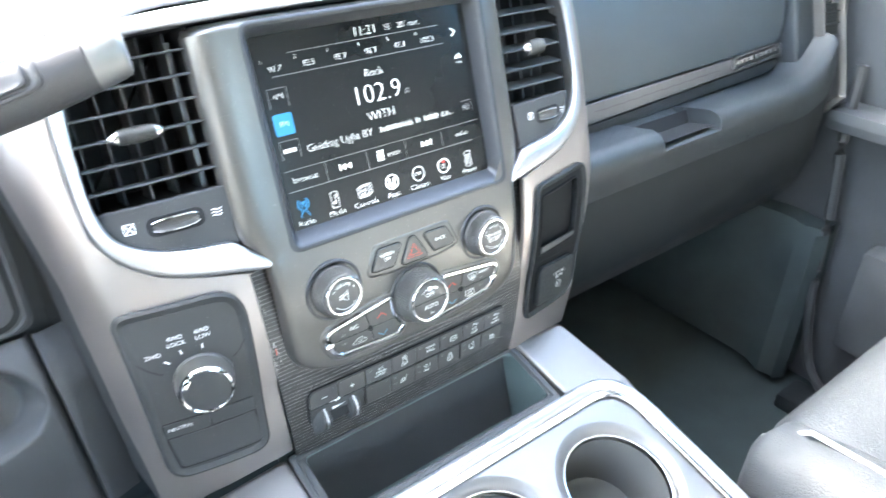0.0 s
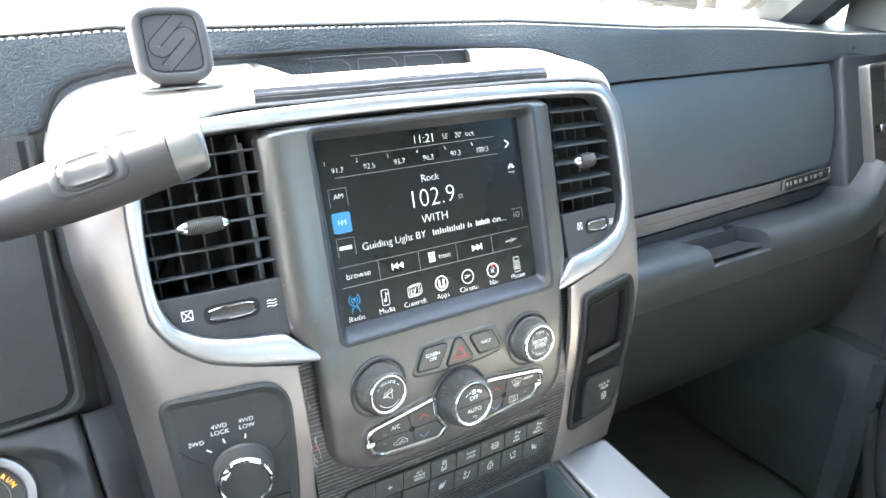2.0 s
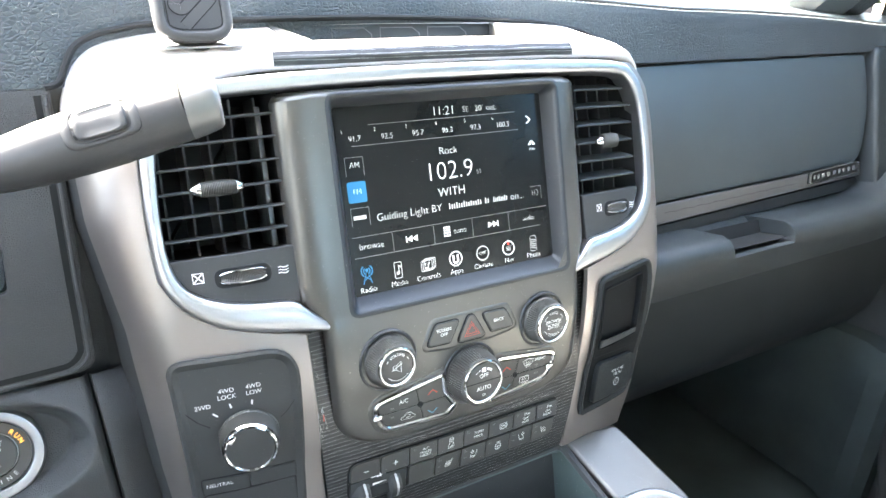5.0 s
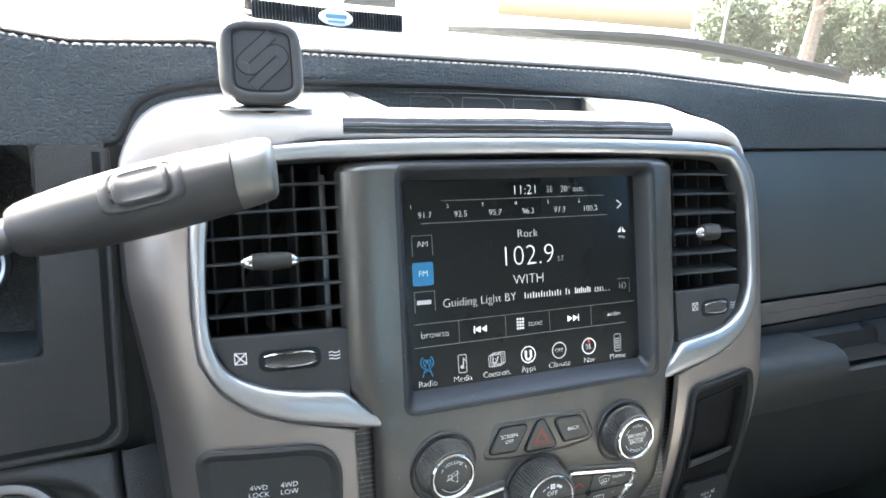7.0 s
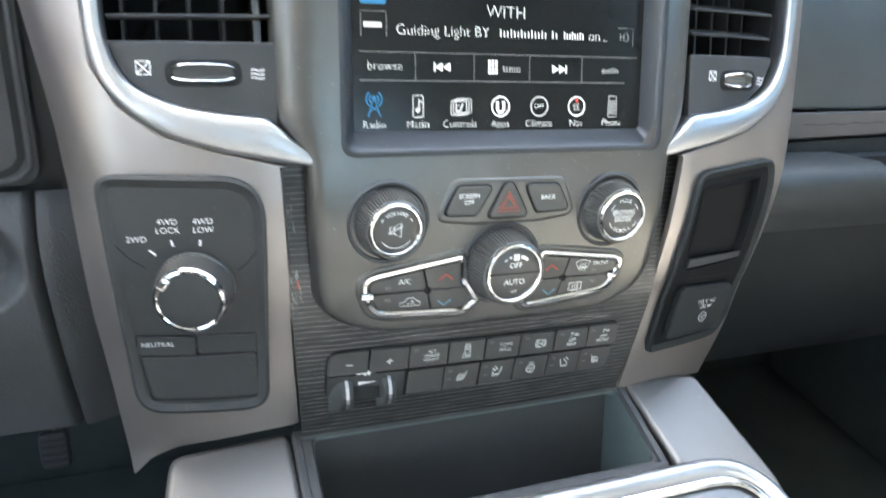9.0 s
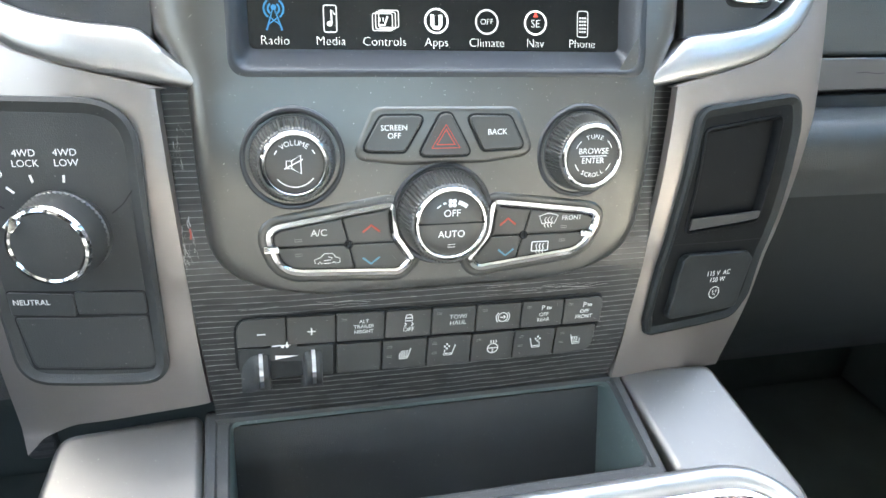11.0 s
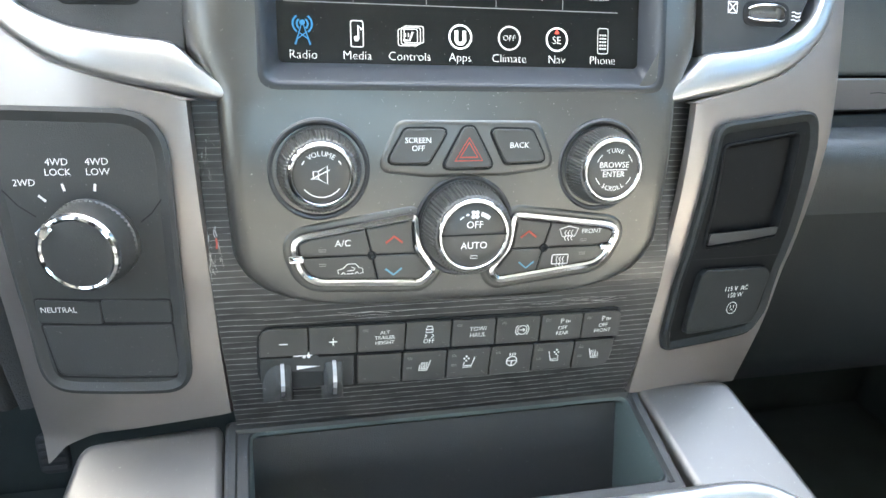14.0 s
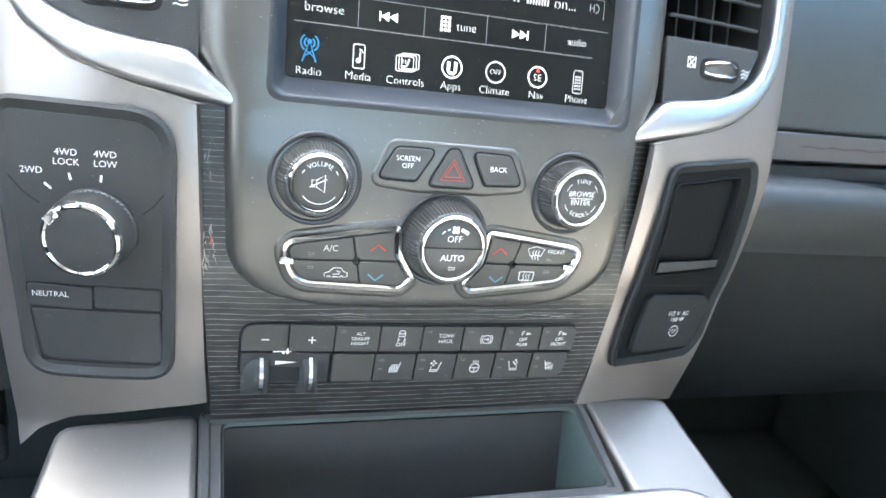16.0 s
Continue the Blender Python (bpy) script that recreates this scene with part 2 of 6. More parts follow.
def rounded(pts, r, n=4):
    """A closed outline with its corners rounded; r: one radius, or one for each corner."""
    out, k = [], len(pts)
    for i, q in enumerate(pts):
        q = Vector(q)
        rad = r[i] if isinstance(r, (list, tuple)) else r
        a, b = Vector(pts[i - 1]) - q, Vector(pts[(i + 1) % k]) - q
        la, lb = a.length, b.length
        a.normalize(), b.normalize()
        half = a.angle(b) / 2
        cut = min(rad / max(math.tan(half), 0.05), la * 0.49, lb * 0.49)
        p0, p1 = q + a * cut, q + b * cut
        for s in range(n + 1):
            t = s / n
            out.append((1 - t) ** 2 * p0 + 2 * t * (1 - t) * q + t * t * p1)
    return out


def box_outline(u0, v0, u1, v1):
    return [(u0, v0), (u1, v0), (u1, v1), (u0, v1)]


def inset(loop, d):
    k = len(loop)
    area = sum(loop[i - 1][0] * loop[i][1] - loop[i][0] * loop[i - 1][1] for i in range(k))
    out = []
    for i in range(k):
        e1, e2 = loop[i] - loop[i - 1], loop[(i + 1) % k] - loop[i]
        n1, n2 = Vector((-e1.y, e1.x)), Vector((-e2.y, e2.x))
        n1 = n1.normalized() if n1.length > 1e-6 else n2.normalized()
        n2 = n2.normalized() if n2.length > 1e-6 else n1
        m = n1 + n2
        m = m.normalized() if m.length > 1e-6 else n1
        m = m / max(0.5, m.dot(n1))
        out.append(loop[i] + m * (d if area > 0 else -d))
    return out


def skin(bm, loops, first=False, last=False, closed=True):
    rings = [[bm.verts.new(p) for p in lp] for lp in loops]
    for a, b in zip(rings, rings[1:]):
        k = len(a)
        for i in range(k if closed else k - 1):
            j = (i + 1) % k
            bm.faces.new((a[i], a[j], b[j], b[i]))
    if first:
        bm.faces.new(rings[0])
    if last:
        bm.faces.new(list(reversed(rings[-1])))
    return rings


def height(yf, u, v):
    return yf(u, v) if callable(yf) else yf


def dense(loop, step=7.0):
    """Adds points to an outline so that no side is longer than step."""
    out = []
    for i, p in enumerate(loop):
        q = loop[(i + 1) % len(loop)]
        p, q = Vector(p[:2]), Vector(q[:2])
        k = max(1, int((q - p).length / step))
        out += [p.lerp(q, j / k) for j in range(k)]
    return out


def plate(loop, yf, depth=3.0, bevel=0.8, dome=0.0, rings=0, bm=None, steps=3):
    """A plate with a bevelled front edge that faces the seats; rings: inner loops that let its face follow a curved yf."""
    bm = bm or bmesh.new()
    loop = dense(loop) if rings and callable(yf) else [Vector(p[:2]) for p in loop]
    loops = [[(p.x, height(yf, p.x, p.y) + depth, p.y) for p in loop]]
    for k in range(steps + 1):
        a = k / steps * math.pi / 2
        lp = inset(loop, bevel * (1 - math.cos(a)))
        loops.append([(p.x, height(yf, p.x, p.y) + bevel * (1 - math.sin(a)), p.y) for p in lp])
    c = sum(lp, Vector((0, 0))) / len(lp)
    hold = inset(loop, bevel + 0.35)
    loops.append([(p.x, height(yf, p.x, p.y), p.y) for p in hold])
    for k in range(1, rings + 1):
        s = 1 - k / (rings + 1)
        q = [c + (p - c) * s for p in lp]
        loops.append([(p.x, height(yf, p.x, p.y) - dome * (1 - s * s), p.y) for p in q])
    skin(bm, loops, False, True)
    return bm


def frame_plate(loops, bm=None):
    """Skins (loop, yf) rings from the outside in."""
    bm = bm or bmesh.new()
    skin(bm, [[(p[0], height(yf, p[0], p[1]), p[1]) for p in lp] for lp, yf in loops])
    return bm


def band(inner, outer, yf, prof, closed=False, n=6):
    """A moulding between two lines in the face; prof: (share of the way across, depth)."""
    a, b = smooth_line(inner, n), smooth_line(outer, n)
    bm = bmesh.new()
    rows = []
    for s, dy in prof:
        row = []
        for p, q in zip(a, b):
            m = p.lerp(q, s)
            row.append((m.x, height(yf, m.x, m.y) + dy, m.y))
        rows.append(row)
    skin(bm, rows, closed=closed)
    return bm


def lathe(c, prof, n=64, ribs=0.0, bm=None, cap=True):
    """Turned about the face's normal at c = (u, v); prof: (radius, y); ribs: depth of a knurl on rows marked by a third value."""
    bm = bm or bmesh.new()
    loops = []
    for r, y, *rib in prof:
        lp = []
        for i in range(n):
            a = 2 * math.pi * i / n
            q = r - (ribs if rib and i % 2 else 0)
            lp.append((c[0] + q * math.cos(a), y, c[1] + q * math.sin(a)))
        loops.append(lp)
    skin(bm, loops, False, cap)
    return bm


def box(bm, u0, y0, v0, u1, y1, v1, bevel=0.0):
    m = Matrix.LocRotScale(((u0 + u1) / 2, (y0 + y1) / 2, (v0 + v1) / 2), None, (abs(u1 - u0), abs(y1 - y0), abs(v1 - v0)))
    made = bmesh.ops.create_cube(bm, size=1.0, matrix=m)["verts"]
    if bevel:
        edges = {e for v in made for e in v.link_edges}
        bmesh.ops.bevel(bm, geom=list(edges), offset=bevel, segments=2, affect="EDGES", profile=0.6)
    return bm


def tube(bm, pts, radius, n=8, closed=False, cap=True):
    p = [Vector(q) for q in pts]
    loops = []
    for i, q in enumerate(p):
        d = (p[min(i + 1, len(p) - 1)] - p[max(i - 1, 0)]).normalized() if not closed else (p[(i + 1) % len(p)] - p[i - 1]).normalized()
        a = d.cross(Vector((0, 0, 1)))
        if a.length < 0.1:
            a = d.cross(Vector((0, 1, 0)))
        a.normalize()
        b = d.cross(a)
        r = radius[i] if isinstance(radius, (list, tuple)) else radius
        loops.append([q + a * r * math.cos(2 * math.pi * k / n) + b * r * math.sin(2 * math.pi * k / n) for k in range(n)])
    if closed:
        loops.append(loops[0])
    skin(bm, loops, cap and not closed, cap and not closed)
    return bm


def grid(us, vs, fn, bm=None):
    bm = bm or bmesh.new()
    skin(bm, [[fn(u, v) for u in us] for v in vs], closed=False)
    return bm


def spread(a, b, n):
    return [a + (b - a) * i / n for i in range(n + 1)]


def text_mesh(body, size, align="CENTER", bold=0.0):
    cu = bpy.data.curves.new("text", "FONT")
    cu.body, cu.size, cu.align_x, cu.align_y = body, size, align, "CENTER"
    cu.offset, cu.extrude, cu.resolution_u = bold, 0.05, 3
    cu.space_line = 1.02
    ob = bpy.data.objects.new("text", cu)
    me = bpy.data.meshes.new_from_object(ob)
    bpy.data.objects.remove(ob)
    return me


def lettering(body, u, v, size, yf, mat, parent, name="lettering", align="CENTER", bold=0.0, tilt=0.0, spin=0.0):
    """Words on the face. size: capital height in millimetres."""
    me = text_mesh(body, size * 1.42, align, bold - (0.022 * size if mat in (LIT, LIT_DIM) else 0))
    y = height(yf, u, v)
    m = Matrix.Scale(MM, 4) @ Matrix.Translation((u, y, v)) @ pose(0, 0, 0, 90 + tilt, 0, 0) @ pose(0, 0, 0, 0, 0, spin)
    me.transform(m)
    if callable(yf):
        for w in me.vertices:
            w.co.y += (yf(w.co.x / MM, w.co.z / MM) - y) * MM
    me.materials.append(mat)
    return part(name, me, None, parent)


def bars(bm, items, yf, thick=0.15):
    """Flat strokes on the face: (u0, v0, u1, v1) rectangles."""
    for u0, v0, u1, v1 in items:
        y = height(yf, (u0 + u1) / 2, (v0 + v1) / 2)
        box(bm, u0, y - thick, v0, u1, y, v1)
    return bm


def stroke(bm, pts, w, yf, thick=0.15, closed=False):
    """A flat line of width w through (u, v) points on the face."""
    p = [Vector(q) for q in pts]
    k = len(p)
    left, right = [], []
    for i, q in enumerate(p):
        a = p[i - 1] if (i or closed) else p[i]
        b = p[(i + 1) % k] if (i < k - 1 or closed) else p[i]
        d = (b - a).normalized()
        nrm = Vector((-d.y, d.x)) * w / 2
        left.append(q + nrm), right.append(q - nrm)
    up = [bm.verts.new((q.x, height(yf, q.x, q.y) - thick, q.y)) for q in left]
    dn = [bm.verts.new((q.x, height(yf, q.x, q.y) - thick, q.y)) for q in right]
    for i in range(k if closed else k - 1):
        j = (i + 1) % k
        bm.faces.new((up[i], up[j], dn[j], dn[i]))
    return bm


def disc(bm, u, v, r, yf, thick=0.15, n=20, rx=None):
    bm.faces.new([bm.verts.new((u + (rx or r) * math.cos(2 * math.pi * i / n), height(yf, u, v) - thick, v + r * math.sin(2 * math.pi * i / n))) for i in range(n)])
    return bm


def arc(u, v, r, a0, a1, n=10, rx=None):
    return [(u + (rx or r) * math.cos(radians(a0 + (a1 - a0) * i / n)), v + r * math.sin(radians(a0 + (a1 - a0) * i / n))) for i in range(n + 1)]
# ---- shapes of the dashboard's face ----
PLATE_Y = [(-130, 10), (-118, 7), (-105, 3.5), (-90, 0), (-70, -4.5), (-50, -7.5), (-20, -9), (0, -9.5), (128, -12)]
SIDE_Y = [(-196, 40), (-190, 38), (-161, 28), (-125, 18), (-110, 12), (-70, 1), (-25, -5), (40, -7), (145, -8)]
WRAP_Y = [(100, 0), (120, 0.5), (140, 3), (163, 6), (187, 12), (200, 16), (210, 22), (218, 32), (224, 48), (230, 75)]
VENEER_Y = [(-195, 38), (-165, 25), (-144, 18), (-120, 11), (-90, 7), (-60, 5), (-27, 2)]


def plate_y(u, v):
    return ease(PLATE_Y, v)


def side_y(u, v):
    k = 1.0 if u < 0 else lerp([(-110, 0.8), (-45, 0.5)], v)
    wide = 16 * lerp([(-40, 0), (60, 1)], v) * min(1.0, max(0.0, (-u - 190) / 50))
    return ease(SIDE_Y, v) + k * ease(WRAP_Y, abs(u) - (wide if u < 0 else 3))


def veneer_y(u, v):
    return ease(VENEER_Y, v) + 0.0004 * u * u * 0.5


# ---- cab shell (metres in the world) ----
WORLD = Matrix.Identity(4)


def w2f(x, y, z):
    """World metres to dashboard millimetres."""
    p = F.inverted() @ Vector((x, y, z))
    return (p.x * 1000, p.y * 1000, p.z * 1000)


def solid(name, bm, mat, label, category, kind="structure", smooth=True):
    ob = new(name, mesh_of(name, bm, mat, smooth, 1.0))
    return tagged(ob, label, category, "", kind)


bm = bmesh.new()
bmesh.ops.create_grid(bm, x_segments=40, y_segments=40, size=400, matrix=Matrix.Translation((0, 0, -0.62)))
solid("ground", bm, ASPHALT, "grey asphalt ground outside the truck", "ground")
bm = bmesh.new()
box(bm, -0.86, -1.95, -0.05, 0.86, 0.42, 0.0)
solid("floor", bm, CARPET, "black carpeted cab floor", "floor", smooth=False)
bm = bmesh.new()
grid(spread(-0.80, 0.80, 16), spread(-1.95, -0.20, 18), lambda x, y: (x, y, 1.27 - 0.10 * (x / 0.8) ** 4 - 0.05 * ((y + 1.1) / 0.9) ** 4), bm)
grid(spread(-0.84, 0.84, 16), spread(-1.98, -0.18, 18), lambda x, y: (x, y, 1.31 - 0.10 * (x / 0.8) ** 4 - 0.05 * ((y + 1.1) / 0.9) ** 4), bm)
solid("ceiling", bm, CLOTH, "grey cloth headliner of the cab", "ceiling")
bm = bmesh.new()
box(bm, -0.86, -1.99, 0.0, 0.86, -1.93, 0.88), box(bm, -0.86, -1.99, 0.88, -0.62, -1.93, 1.30), box(bm, 0.62, -1.99, 0.88, 0.86, -1.93, 1.30), box(bm, -0.62, -1.99, 1.2, 0.62, -1.93, 1.30)
solid("wall_back", bm, DOOR_VINYL, "dark trimmed rear cab wall with a window opening", "wall", smooth=False)
# driver's side, unseen: low front sill and open window added for side light
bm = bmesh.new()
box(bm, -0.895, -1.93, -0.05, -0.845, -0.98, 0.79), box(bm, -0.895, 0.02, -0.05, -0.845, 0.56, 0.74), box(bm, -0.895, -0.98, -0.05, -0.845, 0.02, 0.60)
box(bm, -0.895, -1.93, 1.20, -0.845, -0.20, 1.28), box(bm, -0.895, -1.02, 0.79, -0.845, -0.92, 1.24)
solid("door_1", bm, DOOR_VINYL, "unseen grey trimmed cab side, cut low to let in light", "door", smooth=False)
# passenger sill raised so the right trim mirrors dark door, not window
x = 0.845
bm = bmesh.new()
box(bm, x, -1.93, -0.05, x + 0.05, 0.20, 0.95), box(bm, x, 0.20, -0.05, x + 0.05, 0.56, 0.74), box(bm, x, -1.93, 1.20, x + 0.05, -0.20, 1.28), box(bm, x, -0.98, 0.95, x + 0.05, -0.90, 1.20)
door = solid("door_2", bm, DOOR_VINYL, "closed grey trimmed truck door with its window above", "door", smooth=False)
bm = bmesh.new()
box(bm, x * 1000, -850, 465, (x - 0.07) * 1000, 45, 500, 16)
part("armrest", bm, DOOR_VINYL, door, "padded armrest")
bm = bmesh.new()
box(bm, x * 1000, -700, 120, (x - 0.05) * 1000, -60, 300, 14)
part("door_pocket", bm, DOOR_VINYL, door)
bm = bmesh.new()
tube(bm, [((x - 0.062) * 1000, y, 497 - abs(y + 300) * 0.01) for y in range(-800, 40, 40)], 2.0, 6)
part("piping", bm, THREAD, door)
# footwell side beside the passenger door
bm = bmesh.new()
grid(spread(0, 1, 14), spread(0.0, 0.40, 14), lambda t, y: (0.790 + 0.055 * max(0.0, t - 0.80) * 5 - 0.02 * math.exp(-((y - 0.02) / 0.03) ** 2), y, 0.02 + 0.29 * min(1.0, t / 0.86) - 0.10 * y * t), bm)
grid(spread(0, 1, 4), spread(0, 1, 10), lambda s, t: (0.770 + 0.075 * s, -0.012 * math.sin(math.pi * min(1, s * 1.5)), 0.02 + 0.285 * t), bm)
solid("trim", bm, CARPET, "dark kick panel beside the footwell", "trim")
bm = bmesh.new()
tube(bm, smooth_line([(0.80, 0.022, 0.56), (0.797, 0.016, 0.45), (0.795, 0.0, 0.33), (0.792, -0.012, 0.20), (0.79, -0.04, 0.08), (0.78, -0.09, 0.035)]), 0.008, 8)
solid("trim", bm, BLACK, "black rubber door seal", "trim")
bm = bmesh.new()
box(bm, 0.735, -0.95, 0.0, 0.80, -0.03, 0.028, 0.006)
solid("trim", bm, MATT_BLACK, "black sill plate along the door", "trim")
# windscreen pillars
for side, nm in ((-1, "pillar_1"), (1, "pillar_2")):
    bm = bmesh.new()
    tube(bm, [(side * (0.81 - 0.09 * s), 0.30 - 0.52 * s, 0.76 + 0.47 * s) for s in spread(0, 1, 8)], 0.055, 10)
    solid(nm, bm, VINYL_DARK, "dark trimmed windscreen pillar", "pillar")
    if side > 0:
        bm = bmesh.new()
        tube(bm, [(side * (0.745 - 0.09 * s), 0.305 - 0.52 * s, 0.79 + 0.47 * s) for s in spread(0, 1, 8)], 0.014, 8)
        solid("trim", bm, RUBBER, "black dotted glass edge beside the pillar", "trim")

# ---- dashboard pad ----
SEAM_Y = [(-900, 40), (-300, 49), (-237, 49), (-150, 60), (150, 72), (303, 82), (720, 84), (800, 60), (900, 20)]
dashboard = thing("dashboard", (0, 120, 140), "black grained vinyl dashboard with stitched top pad", "dashboard")


def pad_fn(u, s):
    """s: 0 the front seam, 1 the stitched ridge, 2 the foot of the windscreen."""
    y0 = lerp(SEAM_Y, u)
    hump = 34 * math.exp(-(((u + 430) / 120) ** 2))
    drop = 0.00016 * max(0, u - 250) ** 2
    hump += 9 * min(1.0, max(0.0, (u + 260) / 70)) * (1 - max(0.0, min(1.0, (u - 150) / 200)))
    if s <= 1:
        t = s
        return (u, y0 - 10 * t + 28 * t**18, 144 + (200 - 144 + hump - drop * 0.6) * (t * 1.06 - 0.06 * t**8))
    t = s - 1
    edge = 250 - 0.00022 * u * u
    return (u, y0 + 18 + edge * t, 200 + hump * (1 - t) - drop * 0.6 + (edge * 0.424) * t)


bm = bmesh.new()
ends = [F @ (Vector(pad_fn(u, 2)) * MM) for u in spread(-870, 870, 30)]
skin(bm, [[p + Vector((0, 0.004, -0.004)) for p in ends], [Vector((p.x, 0.46, 0.62)) for p in ends], [Vector((p.x, 0.50, 0.30)) for p in ends], [Vector((p.x, 0.43, -0.04)) for p in ends], [Vector((p.x, 0.20, -0.04)) for p in ends]], closed=False)
solid("firewall", bm, CARPET, "black carpeted firewall under the dashboard", "wall")
us = spread(-860, 860, 86)
part("top_pad", grid(us, spread(0, 2, 40), pad_fn), VINYL, dashboard, "black grained vinyl top pad")
for name, s, seam_mat in (("seam", 0.895, GAP), ("piping", 0.920, VINYL_DARK), ("seam", 0.945, GAP)):
    bm = bmesh.new()
    tube(bm, [Vector(pad_fn(u, s)) + Vector((0, -0.3, 1.0)) for u in spread(-860, 860, 172)], 2.0 if name == "piping" else 1.3, 6)
    part(name, bm, seam_mat, dashboard)
bm = bmesh.new()
for s in (0.86, 1.05):
    u = -420.0
    while u < 800:
        a, b = Vector(pad_fn(u, s)), Vector(pad_fn(u + 4.0, s))
        tube(bm, [a + Vector((0, -0.6, 0.2)), (a + b) / 2 + Vector((0, -1.0, 0.8)), b + Vector((0, -0.6, 0.2))], 0.6, 5)
        u += 6.0
tagged(part("stitching", bm, THREAD, dashboard, "pale grey stitching"), kind="stuff")

# lower dashboard behind the panels
bm = bmesh.new()
grid(spread(-284, 860, 30), spread(0, 1, 10), lambda u, t: (u, lerp(SEAM_Y, u) + 6 + 90 * t, 146 - 330 * t), bm)
part("carrier", bm, VINYL_DARK, dashboard, "dark panel behind the trim")
# left panel between cluster and stack
ell = dense(rounded([(-430, -50), (-243, -42), (-243, 144), (-281, 144), (-286, 21), (-430, 21)], [4, 12, 4, 4, 5, 4], 6), 12)
ell_y = lambda u, v: 49 + 0.23 * (144 - v)
bm = bmesh.new()
rings = skin(bm, [[(p.x, ell_y(p.x, p.y) + d, p.y) for p in inset(ell, k)] for k, d in ((0, 14), (0, 1.2), (0.35, 0.35), (1.2, 0), (1.9, 0))])
edges = [bm.edges.get((rings[-1][i - 1], rings[-1][i])) for i in range(len(rings[-1]))]
bmesh.ops.triangle_fill(bm, use_beauty=True, use_dissolve=False, edges=edges, normal=(0, -1, 0))
part("side_panel", bm, PANEL, dashboard, "grained dark panel beside and under the cluster")


KNEE_Y = [(-200, 118), (-160, 98), (-134, 86), (-100, 76), (-80, 74), (-62, 81), (-46, 94)]
START_AT = (-313.5, -86)


def gap_u(v):
    return -249.5 + 0.07 * (-49 - v)


def dish_fn(u, v):
    """The lower panel, with an eye-shaped hollow round the starter button; u runs from the gap, which is 0."""
    edge = max(0, u + 5) / 5
    u += gap_u(v)
    du, dv = u - START_AT[0], v - START_AT[1]
    r, ang = math.hypot(du, dv), math.atan2(dv, du)
    reach = 41 + 21 * max(0.0, math.cos(ang)) ** 4
    y, t = ease(KNEE_Y, v), max(0.0, min(1.0, (reach - r) / 16))
    return (u, y + (101 - y) * t * t * (3 - 2 * t) + 9 * edge * edge, v)


part("lower_panel", grid(sorted({*spread(-215, -115, 10), *spread(-115, -5, 74), -3, -1.4, 0}), spread(-46, -200, 84), dish_fn), PANEL, dashboard, "lower grained panel with a hollow round the starter")
part("lower_strip", grid([1.2, 2.6, 6, 12, 20, 27], spread(-46, -200, 24), lambda u, v: (gap_u(v) + u, ease(KNEE_Y, v) + (6 if u == 1.2 else 0) + max(0, u - 6) * 0.5, v)), PANEL, dashboard)
# bead round the side panel's corner; channel shade painted as a dark strip
rim = smooth_line([(-246, 140), (-246, 90), (-246.5, 30), (-246.5, -22), (-248, -33), (-256, -39.5), (-270, -41), (-340, -43.5), (-428, -47)], 6)
bm = bmesh.new()
tube(bm, [(p.x, ell_y(p.x, p.y) - 0.4, p.y) for p in rim], 1.5, 8)
part("panel_bead", bm, PANEL, dashboard, "raised bead along the panel's edge")
bm = bmesh.new()
stroke(bm, smooth_line([(-250.5, 140), (-250.5, 90), (-251, 30), (-251, -20), (-252.5, -29), (-259, -35), (-272, -36.6), (-340, -39), (-428, -42.5)], 6), 4.0, ell_y, 0.25)
part("channel_shade", bm, GAP, dashboard, "flat dark strip painting the channel's shade inside the bead", smooth=False)
bm = grid(spread(-234, -222, 3), spread(146, -200, 20), lambda u, v: (u, 44 + (u + 234) * 0.5 + 0.30 * (146 - v) + (u > -225) * 60, v))
part("gap_trim", bm, BLACK, dashboard)

# dark tube painting the shaded groove between pad and hood
bm = bmesh.new()
cut = [(-246, 143.5), (-238, 146), (-233, 156), (-226, 167), (-214, 174), (-200, 177.5), (-179, 181), (-120, 184), (0, 186), (120, 183), (176, 178), (205, 172), (222, 164)]
tube(bm, [(p.x, lerp(SEAM_Y, p.x) - 8.5, p.y) for p in smooth_line(cut, 5)], 2.2, 8)
part("hood_groove_shade", bm, GAP, dashboard, "dark tube for the shaded groove round the hood")

# right side: shelf under the glove box
SHELF = [(128, -30), (112, -38), (60, -44), (50, -50), (46, -58), (47, -68), (52, -80), (60, -96), (72, -122), (90, -160), (116, -204), (150, -236), (230, -250)]


def shelf_fn(u, i):
    y, v = SHELF[i]
    if 372 < u < 474 and i in (2, 3, 4):
        y, v = ((92, -60), (88, -64), (50, -66))[i - 2]
    rise = max(0.0, u - 655)
    return (u, y, v + rise**2 * 0.0055 * (1.0 if i < 5 else max(0.0, 1 - (i - 4) * 0.2)))


us = sorted({*spread(215, 748, 36), 370.5, 372.5, 378, 468, 473.5, 475.5})
bm = grid(us, range(8), shelf_fn)
part("shelf", bm, VINYL_DARK, dashboard, "lower dashboard shelf with a pull recess")
bm = grid(us, range(7, len(SHELF)), shelf_fn)
part("lower_door", bm, MATT_BLACK, dashboard, "dark lower glove door under the shelf")

# recess walls lined in black to paint their shade
bm = grid(spread(374.5, 471.5, 8), [0, 1, 2], lambda u, i: (u, (53, 88, 90)[i], (-60.5, -57.5, -42)[i]))
part("recess_shade", bm, GAP, dashboard, "black lining painting shade in the shelf's pull recess", smooth=False)

